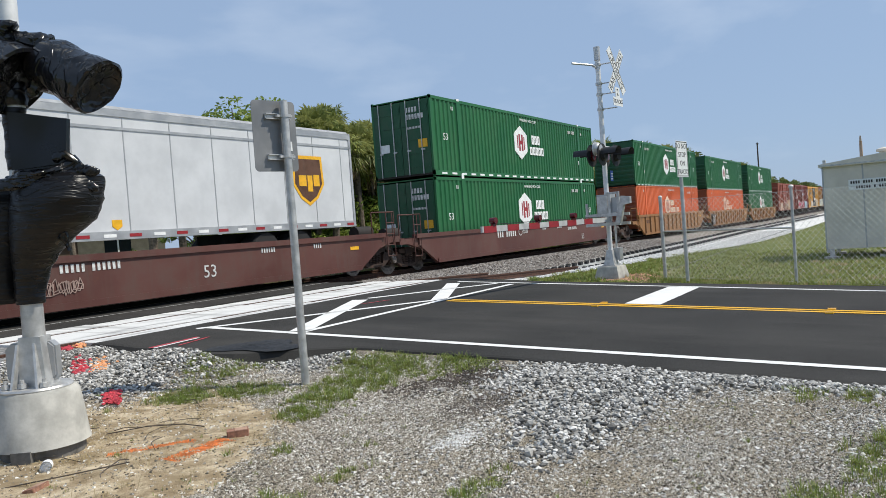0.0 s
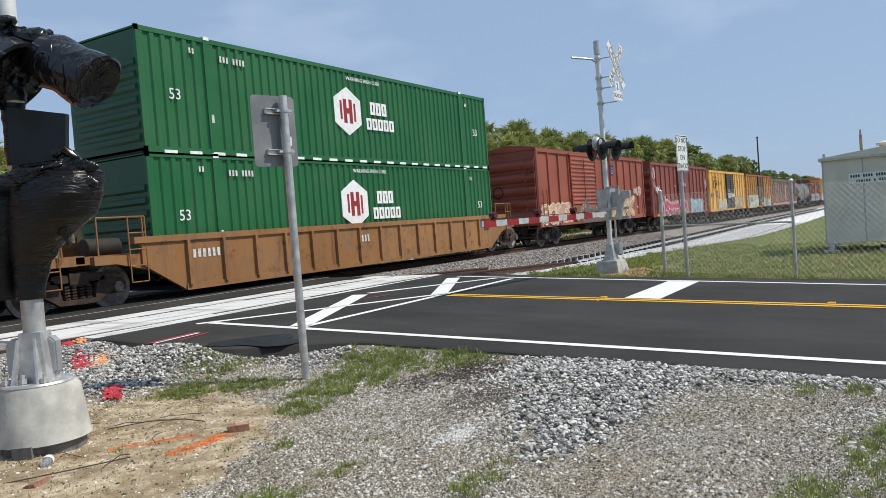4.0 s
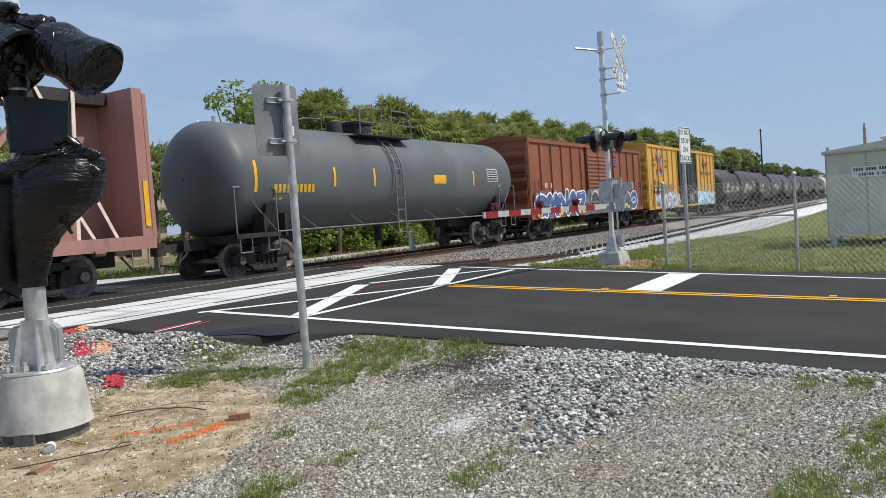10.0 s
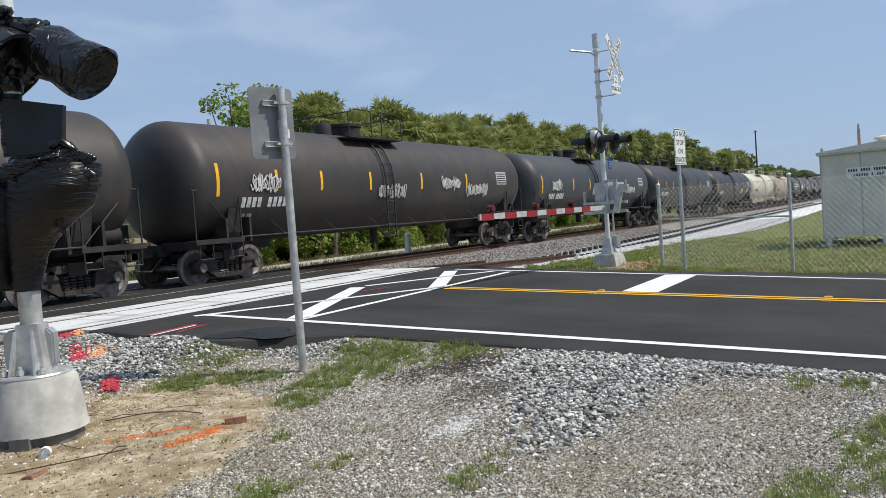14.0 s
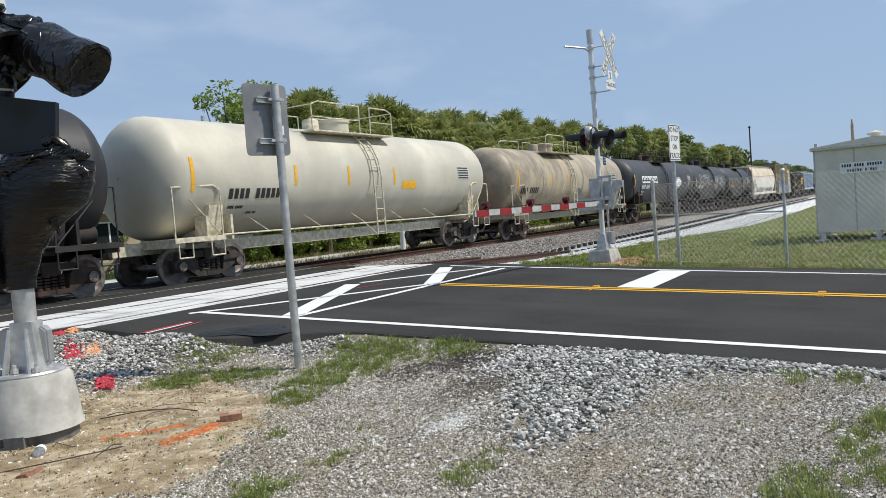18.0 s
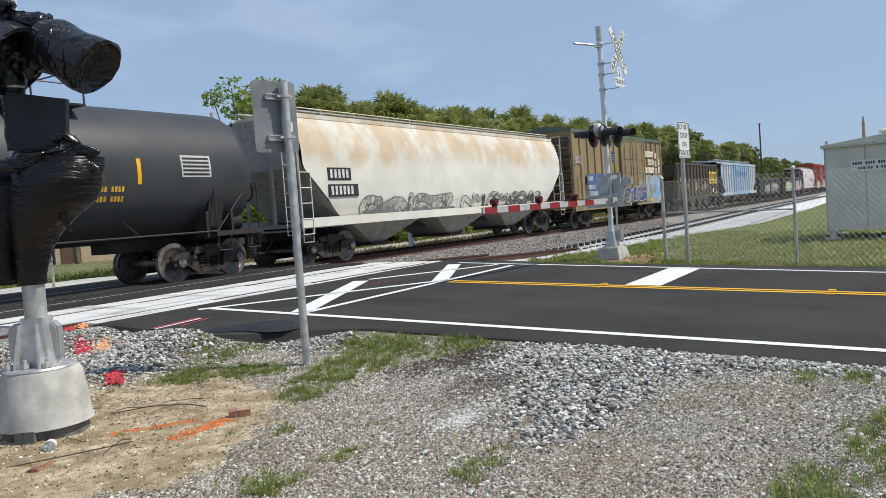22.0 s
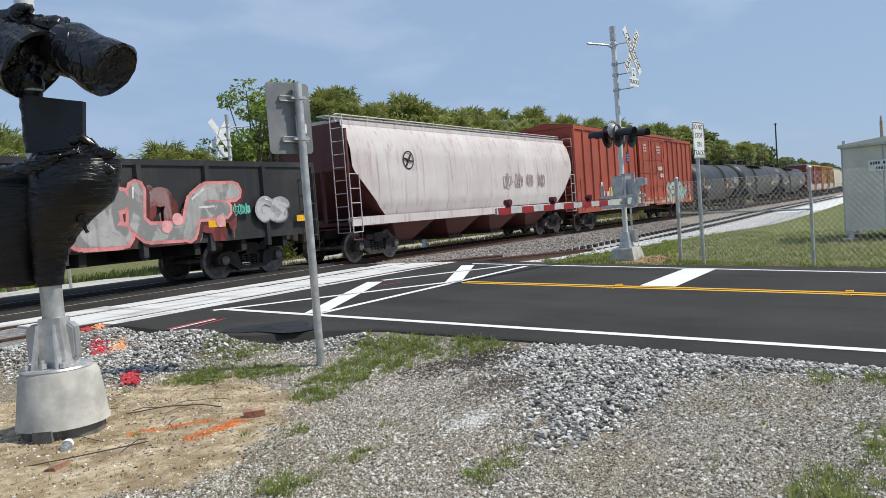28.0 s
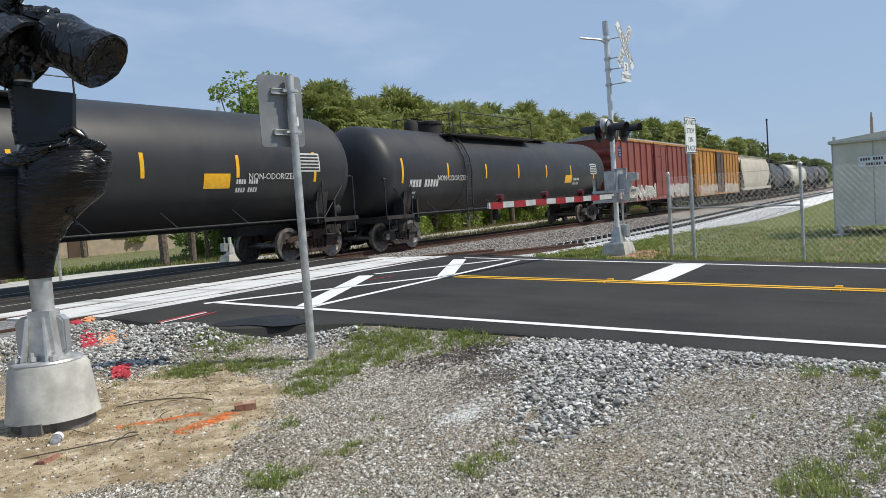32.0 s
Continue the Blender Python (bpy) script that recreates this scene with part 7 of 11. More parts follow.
TRAILER_W = plain("white trailer skin", (0.62, 0.63, 0.64), 0.4, 0.1, 0.06, 1.2)


def well_car(label, place, half, top, paint, ribbed, trucks, seed):
    car = start_car("well_car", label, place, "well cars")
    w = 1.5
    for s in (-1, 1):
        y0, y1 = (w - 0.1, w) if s > 0 else (-w, -w + 0.1)
        part("side_wall", Geo().side([(-half + 1.2, top), (-half + 1.2, 0.85), (-half + 2.3, 0.2), (half - 2.3, 0.2), (half - 1.2, 0.85), (half - 1.2, top)], y0, y1), paint, car)
        part("top_rail", Geo().box(-half + 1.0, half - 1.0, y0 - 0.05, y1 + 0.05, top - 0.1, top + 0.04), paint, car)
        part("bottom_rail", Geo().box(-half + 2.3, half - 2.3, y0 - 0.03, y1 + 0.03, 0.18, 0.32), paint, car)
        if ribbed:
            x = -half + 2.4
            while x < half - 2.3:
                part("side_rib", Geo().slab([(x - 0.06, s * (w - 0.02)), (x + 0.06, s * (w - 0.02)), (x + 0.04, s * (w + 0.08)), (x - 0.04, s * (w + 0.08))][::s], 0.3, top - 0.1), paint, car)
                x += 1.06
    part("well_floor", Geo().box(-half + 2.3, half - 2.3, -w + 0.1, w - 0.1, 0.2, 0.3), UNDER, car)
    for s in (-1, 1):
        a, b = sorted((s * (half - 1.6), s * (half + 0.25)))
        g = Geo().box(a, b, -1.2, 1.2, 0.95, 1.12)
        g.side([(s * (half - 1.5), 1.1), (s * (half - 1.5), 0.7), (s * (half - 0.6), 0.92), (s * (half - 0.1), 0.92), (s * (half - 0.1), 1.1)][::(1 if s < 0 else -1)], -1.45, -1.3)
        part("end_platform", g, paint, car)
        part("end_ladder", ladder(s * (half - 0.9), -1.5, 0.5, 1.9, 0.42, 0.35), paint, car)
        part("hand_rail", Geo().pipe([(s * (half - 1.4), -1.3, 1.1), (s * (half - 1.4), -1.3, 1.9), (s * (half - 0.3), -1.3, 1.9), (s * (half - 0.3), -1.3, 1.1)], 0.02), paint, car)
        part("air_reservoir", Geo().rod((s * (half - 1.3), -0.5, 1.3), (s * (half - 0.5), -0.5, 1.3), 0.2, 12), UNDER, car, "", True)
    reflectors((half - 2.6,), -w - 0.09 if ribbed else -w - 0.005, top - 0.35, car, None, 0.4, 0.1)
    trucks_at(car, trucks, True)
    couplers(car, half - 0.2)
    return car


def corrugated(x0, x1, y, z0, z1, depth, pitch=0.28):
    """A wall of upright trapezoid waves; it faces -y when depth > 0."""
    g = Geo()
    n = max(1, int((x1 - x0) / pitch))
    p = (x1 - x0) / n
    xs = []
    for i in range(n):
        a = x0 + i * p
        xs += [(a, 0), (a + p * 0.36, 0), (a + p * 0.5, 1), (a + p * 0.86, 1)]
    xs.append((x1, 0))
    for x, d in xs:
        g.v += [(x, y + depth * d, z0), (x, y + depth * d, z1)]
    for i in range(len(xs) - 1):
        g.f.append((2 * i, 2 * i + 2, 2 * i + 3, 2 * i + 1))
    return g


CARGO = []          # what rides on the cars: (object, place along the line at the start)


def container(label, place, z, paint, end_paint, doors, seed, name="shipping_container"):
    box = thing(name, label, "container", pose(place, MAIN_Y, CROWN), "53 foot containers")
    CARGO.append((box, place))
    L, w, H = 16.154 / 2, 1.295, 2.896
    k = 6.1
    for s in (-1, 1):
        for a, b in ((-L + 0.08, -k - 0.1), (-k + 0.1, k - 0.1), (k + 0.1, L - 0.08)):
            part("side_panel", corrugated(a, b, s * (w - 0.01), z + 0.2, z + H - 0.12, -s * 0.04), paint, box)
        part("top_rail", Geo().box(-L, L, s * w - 0.05 if s > 0 else -w, w if s > 0 else -w + 0.05, z + H - 0.13, z + H - 0.02), paint, box)
        part("bottom_rail", Geo().box(-L, L, s * w - 0.06 if s > 0 else -w, w if s > 0 else -w + 0.06, z + 0.02, z + 0.2), paint, box)
        for x in (-k, k):
            part("lift_post", Geo().box(x - 0.1, x + 0.1, s * w - 0.05 if s > 0 else -w - 0.008, w + 0.008 if s > 0 else -w + 0.05, z, z + H), paint, box)
            for z0, z1 in ((z + H - 0.06, z + H + 0.02), (z - 0.01, z + 0.09)):
                part("corner_casting", Geo().box(x - 0.09, x + 0.09, s * w - 0.08 if s > 0 else -w - 0.014, w + 0.014 if s > 0 else -w + 0.08, z0, z1), WHITE if paint is BOX_GREEN else paint, box)
        for x in (-L, L - 0.08):
            part("corner_post", Geo().box(x, x + 0.08, s * w - 0.08 if s > 0 else -w, w if s > 0 else -w + 0.08, z, z + H), paint, box)
    part("roof", Geo().box(-L, L, -w + 0.04, w - 0.04, z + H - 0.07, z + H - 0.03), paint, box)
    part("floor", Geo().box(-L, L, -w + 0.05, w - 0.05, z + 0.05, z + 0.16), UNDER, box)
    # the end that comes first: doors with lock rods, or a wall of level ribs
    for s in (-1, 1):
        if s < 0 and doors:
            for a, b in ((-w + 0.09, -0.01), (0.01, w - 0.09)):
                d = part("door", Geo().box(-L - 0.02, -L + 0.04, a, b, z + 0.12, z + H - 0.12), end_paint, box)
                g = Geo()
                for zz in np.arange(z + 0.35, z + H - 0.3, 0.5):
                    g.box(-L - 0.035, -L - 0.018, a + 0.03, b - 0.03, zz, zz + 0.22)
                part("door_rib", g, end_paint, d)
                rods = Geo()
                for q in (0.27, 0.78):
                    y = a + (b - a) * q
                    rods.rod((-L - 0.06, y, z + 0.1), (-L - 0.06, y, z + H - 0.1), 0.02, 6)
                    rods.box(-L - 0.08, -L - 0.05, y - 0.12, y + 0.03, z + 0.95, z + 1.0)
                part("lock_rod", rods, GALV, d)
            g = Geo()
            for zz, n0, hh in ((z + 2.35, 4, 0.18), (z + 2.1, 6, 0.18), (z + 1.75, 5, 0.08)):
                for i in range(n0):
                    y = -0.25 - i * 0.13
                    g.box(-L - 0.042, -L - 0.036, y - 0.09, y, zz, zz + hh)
            part("stencil", g, BARS, box)
            part("label_plate", Geo().box(-L - 0.044, -L - 0.036, -1.1, -0.72, z + 1.05, z + 1.35), YELLOW, box, "amber hazard label")
            part("label_plate", Geo().box(-L - 0.044, -L - 0.036, 0.55, 0.95, z + 1.0, z + 1.3), WHITE, box, "white label")
        else:
            g = Geo().box(min(s * L, s * (L - 0.05)), max(s * L, s * (L - 0.05)), -w + 0.08, w - 0.08, z + 0.1, z + H - 0.1)
            zz = z + 0.3
            part("end_wall", g, end_paint, box)
            while zz < z + H - 0.75:
                g = Geo()
                lst = [(s * L, zz), (s * (L + 0.05), zz + 0.05), (s * (L + 0.05), zz + 0.14), (s * L, zz + 0.19)]
                g.side(lst if s > 0 else lst[::-1], -w + 0.1, w - 0.1)
                part("end_rib", g, end_paint, box)
                zz += 0.28
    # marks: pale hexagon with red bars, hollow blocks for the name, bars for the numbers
    yy = -w - 0.002
    green = paint is BOX_GREEN
    name_mat = WHITE if green else spray((0.66, 0.55, 0.42))
    cx, cz = (-0.77, z + 1.59) if green else (-1.05, z + 1.47)
    hexa = [(cx + 0.735 * math.sin(a), cz + 0.73 * math.cos(a)) for a in [math.pi / 3 * i for i in range(6)]]
    if not green:
        hexa = [(px, max(pz, cz - 0.52)) for px, pz in hexa]
    part("painted_emblem", Geo().side(hexa[::-1], yy - 0.004, yy + 0.03), WHITE if green else spray((0.66, 0.46, 0.34)), box, "pale painted hexagon")
    red = RED if green else spray((0.42, 0.12, 0.07))
    for dx, wd, z0, z1 in ((-0.37, 0.09, -0.26, 0.30), (-0.21, 0.15, -0.36, 0.36), (0.06, 0.15, -0.36, 0.36), (0.28, 0.09, -0.30, 0.26), (-0.06, 0.12, -0.07, 0.09)):
        part("emblem_bar", Geo().box(cx + dx, cx + dx + wd, yy - 0.01, yy, cz + z0, cz + z1), red, box, "red painted bar")
    if green:
        block_word(box, 0.36, z + 1.58, 3, 0.40, yy - 0.007, name_mat, 0.76)
        block_word(box, 0.12, z + 1.10, 5, 0.36, yy - 0.007, name_mat, 0.84)
    else:
        block_word(box, -0.30, z + 1.52, 3, 0.36, yy - 0.007, name_mat, 0.78)
        block_word(box, -0.30, z + 1.05, 9, 0.32, yy - 0.007, name_mat, 0.78, (5,))
    lettering("WARNING HIGH CUBE", 0.165, Matrix.Translation((0.1, yy - 0.004, z + 2.59)) @ Matrix.Rotation(radians(90), 4, "X"), WHITE if green else BARS, box)
    e = 1 if doors or not green else -1
    bars([(4.72 if e > 0 else -5.72, z + 2.36, 8, 0.15), (-6.65, z + 2.45, 2, 0.13), (6.4, z + 2.38, 2, 0.13), (e * 6.0 - 0.12, z + 0.84, 1, 0.2)], yy - 0.008, BARS, box)
    for x in (-7.15, 7.1) if green else ():
        lettering("53", 0.36, Matrix.Translation((x, yy - 0.004, z + 1.42)) @ Matrix.Rotation(radians(90), 4, "X"), WHITE, box)
    if z > 2:
        for x in np.arange(-L + 0.5, L - 0.3, 0.72):
            part("marker_strip", Geo().box(x, x + 0.36, yy - 0.008, yy, z + 0.06, z + 0.13), WHITE, box, "white reflective strip")
    return box


Z0, Z1 = 0.345, 3.27
c = well_car("brown steel well car with yellow reflectors", 9.8, 10.6, 1.2, WELL_BROWN, False, (-9.4, 9.6), 1)
bars([(-5.5, 0.85, 7, 0.14), (-1.2, 0.9, 12, 0.16), (4.2, 0.95, 6, 0.12), (6.2, 0.95, 4, 0.12)], -1.505, BARS, c)
lettering("53", 0.42, Matrix.Translation((2.5, -1.51, 0.62)) @ Matrix.Rotation(radians(90), 4, "X"), BARS, c)
scrawl(c, -3.2, 0.45, 2.4, 0.35, -1.51, (0.34, 0.24, 0.20), 201, 0.012)
c = well_car("brown steel well car with white stencilled bars", 31.05, 10.9, 1.2, WELL_BROWN, False, (-9.8, 9.8), 2)
bars([(-4.0, 0.83, 3, 0.27), (-3.22, 0.83, 5, 0.27), (-1.6, 0.9, 9, 0.07), (-1.6, 1.0, 9, 0.07), (0.4, 0.98, 8, 0.07), (2.1, 0.98, 9, 0.09), (3.4, 0.86, 12, 0.13), (6.0, 0.92, 9, 0.12)], -1.505, BARS, c)
lettering("53", 0.36, Matrix.Translation((5.3, -1.51, 0.46)) @ Matrix.Rotation(radians(90), 4, "X"), BARS, c)
part("painted_emblem", Geo().lathe([(0.15, -0.004), (0.18, -0.004), (0.18, 0.003), (0.15, 0.003)], 20, Matrix.Translation((-1.87, -1.505, 1.0)) @ Matrix.Rotation(radians(90), 4, "X"), False), BARS, c, "pale painted ring")
container("green 53 foot container with rear lock rods, lower of two", 31.05, Z0, BOX_GREEN, BOX_GREEN_SHADED, True, 1)
container("green 53 foot container stacked on another", 31.05, Z1, BOX_GREEN, BOX_GREEN_SHADED, True, 2)
for place, lower in ((54.5, BOX_ORANGE), (74.1, BOX_ORANGE), (93.8, BOX_GREEN)):
    c = well_car("rust-yellow ribbed well car", place, 9.75, 1.42, WELL_RUST, True, (-9.8,) if place < 90 else (-9.8, 9.6), 3)
    if 70 < place < 75:
        plate = part("capacity_plate", Geo().box(66.0 - place, 66.95 - place, -1.62, -1.5, 0.3, 1.2), plain("dark painted plate", (0.06, 0.05, 0.045), 0.6), c, "dark plate with white capacity mark")
        lettering("125T", 0.32, Matrix.Translation((66.48 - place, -1.624, 0.62)) @ Matrix.Rotation(radians(90), 4, "X"), BARS, plate)
        bars([(66.15 - place, 0.98, 7, 0.07)], -1.622, BARS, c)
    bars([(-7.2, 0.9, 6, 0.2), (-1.0, 0.9, 4, 0.2)], -1.505, BARS if place > 70 else spray((0.12, 0.05, 0.03)), c)
    container("faded orange 53 foot container under a green one" if lower is BOX_ORANGE else "green 53 foot container, lower of two", place, Z0 + 0.12, lower, BOX_REDDISH if lower is BOX_ORANGE else BOX_GREEN_SHADED, False, 4)
    container("green 53 foot container stacked on another", place, Z1, BOX_GREEN, BOX_GREEN_SHADED, False, 5)

tr = thing("semi_trailer", "white 53 foot van trailer with brown and yellow shield", "trailer", pose(10.1, MAIN_Y, CROWN))
CARGO.append((tr, 10.1))
part("body", Geo().box(-8.07, 8.07, -1.28, 1.28, 1.55, 4.28), TRAILER_W, tr)
part("roof", Geo().along([(-1.29, 4.28), (1.29, 4.28), (1.2, 4.36), (-1.2, 4.36)], -8.08, 8.08), plain("grey trailer roof", (0.34, 0.35, 0.36), 0.5), tr)
part("top_rail", Geo().box(-8.09, 8.09, -1.305, -1.27, 4.12, 4.27).box(-8.09, 8.09, -1.3, -1.27, 3.84, 3.9), ALUM, tr)
part("bottom_rail", Geo().box(-8.09, 8.09, -1.31, -1.26, 1.5, 1.68), ALUM, tr)
for x in np.arange(-7.0, 7.9, 1.22):
    part("panel_seam", Geo().box(x - 0.012, x + 0.012, -1.287, -1.279, 1.68, 4.1), ALUM, tr)
for i, x in enumerate(np.arange(-7.8, 7.9, 0.62)):
    part("marker_strip", Geo().box(x, x + 0.3, -1.318, -1.309, 1.55, 1.62), RED if i % 2 else WHITE, tr, "red or white reflective strip")
shield = [(5.55, 3.55), (6.75, 3.55), (6.8, 2.75), (6.5, 2.35), (6.15, 2.15), (5.8, 2.35), (5.5, 2.75)]
part("painted_emblem", Geo().side(shield, -1.292, -1.28), YELLOW, tr, "yellow shield border")
inner = [(6.15 + (x - 6.15) * 0.86, 2.88 + (z - 2.88) * 0.86) for x, z in shield]
part("painted_emblem", Geo().side(inner, -1.296, -1.28), spray((0.085, 0.032, 0.012)), tr, "dark brown shield field")
part("painted_emblem", Geo().box(5.75, 6.05, -1.3, -1.29, 2.7, 3.0).box(6.1, 6.3, -1.3, -1.29, 2.55, 3.0).box(6.35, 6.6, -1.3, -1.29, 2.7, 3.02), YELLOW, tr, "yellow painted bars")
part("rear_frame", Geo().box(8.05, 8.14, -1.3, 1.3, 1.5, 4.3), ALUM, tr)
ax = Geo().box(3.6, 7.0, -0.5, 0.5, 1.15, 1.5)
part("axle_frame", ax, UNDER, tr)
for x in (4.4, 5.7):
    for s in (-1, 1):
        wl_ = part("wheel", Geo().lathe([(0.25, -0.28), (0.48, -0.28), (0.52, -0.2), (0.52, 0.2), (0.48, 0.28), (0.25, 0.28)], 20, Matrix.Translation((x, s * 0.95, 0.98)) @ Matrix.Rotation(radians(90), 4, "X"), True), RUBBER, tr)
part("landing_gear", Geo().box(-4.4, -4.25, -0.9, -0.75, 0.6, 1.55).box(-4.4, -4.25, 0.75, 0.9, 0.6, 1.55), UNDER, tr)
part("small_emblem", Geo().side([(-0.12, 1.92), (0.12, 1.92), (0.12, 1.78), (0, 1.7), (-0.12, 1.78)], -1.29, -1.28), YELLOW, tr)


# ---- covered hoppers ----
def hopper(label, place, length, paint, end_paint, curved, ribs, under_paint, bays=3, top=4.28):
    car = start_car("covered_hopper", label, place, "hopper cars")
    h = length / 2
    w = 1.52
    zl, zm_ = 1.32, 2.75
    for s in (-1, 1):
        # one side sheet, bowed outward where the car is a centre-flow type
        prof = [(1.34, zl), (w - 0.03, zl + 0.45), (w, 2.5), (w - 0.03, 3.3), (w - 0.18, 3.85), (1.12, top - 0.05)] if curved else [(w, zl), (w, 2.0), (w, 2.7), (w, 3.4), (w, 3.9), (w - 0.02, top - 0.25)]

        def reach(z):
            return h - 0.25 if z > zm_ else h - 0.25 - (zm_ - z) / (zm_ - zl) * 1.55
        g = Geo()
        zs = np.linspace(zl, prof[-1][1], 18)
        for z in zs:
            y = float(np.interp(z, [p[1] for p in prof], [p[0] for p in prof]))
            g.v += [(-reach(z), s * y, z), (reach(z), s * y, z)]
        for i in range(len(zs) - 1):
            q = (2 * i, 2 * i + 1, 2 * i + 3, 2 * i + 2)
            g.f.append(q if s < 0 else q[::-1])
        part("side_sheet", g, paint, car, "", True)
        n = len(ribs)
        for x in ribs:
            z0 = zl + 0.05 if abs(x) < h - 1.9 else zl + 0.05 + (abs(x) - (h - 1.9)) * 0.85
            part("side_post", Geo().slab([(x - 0.08, s * (w - 0.01)), (x + 0.08, s * (w - 0.01)), (x + 0.05, s * (w + 0.09)), (x - 0.05, s * (w + 0.09))][::s], z0, top - 0.35), paint, car)
        y0, y1 = (w - 0.12, w + 0.02) if s > 0 else (-w - 0.02, -w + 0.12)
        part("side_sill", Geo().box(-h, h, y0, y1, 1.08, 1.34), paint, car)
        part("top_chord", Geo().box(-h + 0.25, h - 0.25, s * (1.12 if curved else w) - 0.06, s * (1.12 if curved else w) + 0.06, top - 0.3 if not curved else top - 0.12, top - 0.12 if not curved else top), paint, car)
    part("roof", Geo().along([(-w + 0.02, top - 0.24), (w - 0.02, top - 0.24), (1.0, top), (0, top + 0.06), (-1.0, top)] if not curved else [(-1.12, top - 0.06), (1.12, top - 0.06), (0.6, top + 0.04), (-0.6, top + 0.04)], -h + 0.25, h - 0.25), paint, car)
    if curved:
        BOWED[car.name] = lambda z: -float(np.interp(z, [p[1] for p in prof], [p[0] for p in prof]))
    part("running_board", Geo().box(-h, h, -0.85, -0.5, top + 0.12, top + 0.16).box(-h, h, 0.5, 0.85, top + 0.12, top + 0.16), GALV, car)
    hatch = Geo()
    for x in np.arange(-h + 1.6, h - 1, 1.55):
        hatch.box(x - 0.6, x + 0.6, -0.35, 0.35, top + 0.02, top + 0.14)
    part("hatch_cover", hatch, paint, car)
    rl = Geo()
    for s in (-1, 1):
        for x in np.arange(-h + 0.3, h, 1.55):
            rl.rod((x, s * 0.95, top - 0.05), (x, s * 0.95, top + 0.2), 0.015, 5)
        rl.rod((-h + 0.3, s * 0.95, top + 0.2), (h - 0.3, s * 0.95, top + 0.2), 0.018, 5)
    part("roof_rail", rl, paint if curved else GALV, car)
    for s in (-1, 1):
        x0, x1 = s * (h - 0.25), s * (h - 1.8)
        g = Geo()
        g.v += [(x0, -w + 0.03, zm_), (x0, w - 0.03, zm_), (x1, w - 0.1, zl), (x1, -w + 0.1, zl), (x0, -1.15, top - 0.06), (x0, 1.15, top - 0.06)]
        g.f += [(0, 1, 2, 3) if s < 0 else (3, 2, 1, 0), (4, 5, 1, 0) if s < 0 else (0, 1, 5, 4)]
        part("slope_sheet", g, end_paint, car)
        fr = Geo().box(min(s * h, s * (h - 0.12)), max(s * h, s * (h - 0.12)), -w, w, 1.0, 1.2)
        for y in (-w + 0.04, -0.5, 0.5, w - 0.04):
            fr.box(min(s * (h - 0.1), s * (h - 0.02)), max(s * (h - 0.1), s * (h - 0.02)), y - 0.04, y + 0.04, 1.1, top - 0.3 if abs(y) > 1 else zm_)
        fr.box(min(s * (h - 1.9), s * h), max(s * (h - 1.9), s * h), -w + 0.1, w - 0.1, 1.05, 1.1)
        part("end_frame", fr, end_paint, car)
        part("end_ladder", ladder(s * (h + 0.02), -w + 0.05, 0.9, top + 0.1, 0.45, 0.36, False), paint if curved else end_paint, car)
        part("side_ladder", ladder(s * (h - 0.25) - 0.22, -w - 0.03, 0.9, 2.6, 0.44, 0.36), paint if curved else end_paint, car)
        part("stirrup", stirrup(s * (h - 0.25), -w, 1.08), end_paint, car)
    part("air_reservoir", Geo().rod((h - 1.3, -0.6, 1.5), (h - 0.4, -0.6, 1.5), 0.2, 12), end_paint, car, "", True)
    part("brake_wheel", Geo().lathe([(0.26, -0.02), (0.29, 0), (0.26, 0.02), (0.23, 0)], 16, Matrix.Translation((-h - 0.08, 0.4, 2.2)) @ Matrix.Rotation(radians(90), 4, "Y"), False), UNDER, car)
    for i in range(bays):
        x = -h + 2.0 + (length - 4.0) * (i + 0.5) / bays
        hw = (length - 4.0) / bays / 2 - 0.05
        g = Geo()
        g.v += [(x - hw, -1.4, 1.3), (x + hw, -1.4, 1.3), (x + hw, 1.4, 1.3), (x - hw, 1.4, 1.3), (x - 0.35, -0.75, 0.42), (x + 0.35, -0.75, 0.42), (x + 0.35, 0.75, 0.42), (x - 0.35, 0.75, 0.42)]
        g.f += [(0, 1, 5, 4), (1, 2, 6, 5), (2, 3, 7, 6), (3, 0, 4, 7), (4, 5, 6, 7), (3, 2, 1, 0)]
        part("discharge_bay", g, under_paint, car)
        part("outlet_gate", Geo().box(x - 0.45, x + 0.45, -0.85, 0.85, 0.34, 0.44), UNDER, car)
    part("underframe", Geo().box(-h + 0.2, h - 0.2, -0.3, 0.3, 0.75, 1.05), UNDER, car)
    add_trucks(car, h - 1.75)
    couplers(car, h - 0.05)
    return car, h, w


def rusty_white():
    m = Nodes("rust-washed white paint")
    runs = m.noise(1.0, 7, 0.68, stretch=(0.9, 0.9, 0.6))
    high = m.ramp(m.sep(m.co, "Z"), 2.4, 4.0)
    mask = m.math("MULTIPLY", m.ramp(runs, 0.34, 0.6), m.ramp(m.math("ADD", m.noise(0.35, 3), m.math("MULTIPLY", high, 0.6)), 0.5, 0.85))
    col = m.mix(m.ramp(m.noise(0.7, 5), 0.3, 0.7), (0.60, 0.585, 0.52), (0.72, 0.70, 0.63))
    col = m.mix(m.math("MULTIPLY", mask, 0.62), col, (0.50, 0.30, 0.12))
    col = m.mix(m.math("MULTIPLY", m.ramp(m.noise(2.5, 8, 0.7), 0.66, 0.76), 0.45), col, (0.24, 0.11, 0.05))
    return m.done(col, 0.6, 0.0, 0.35)


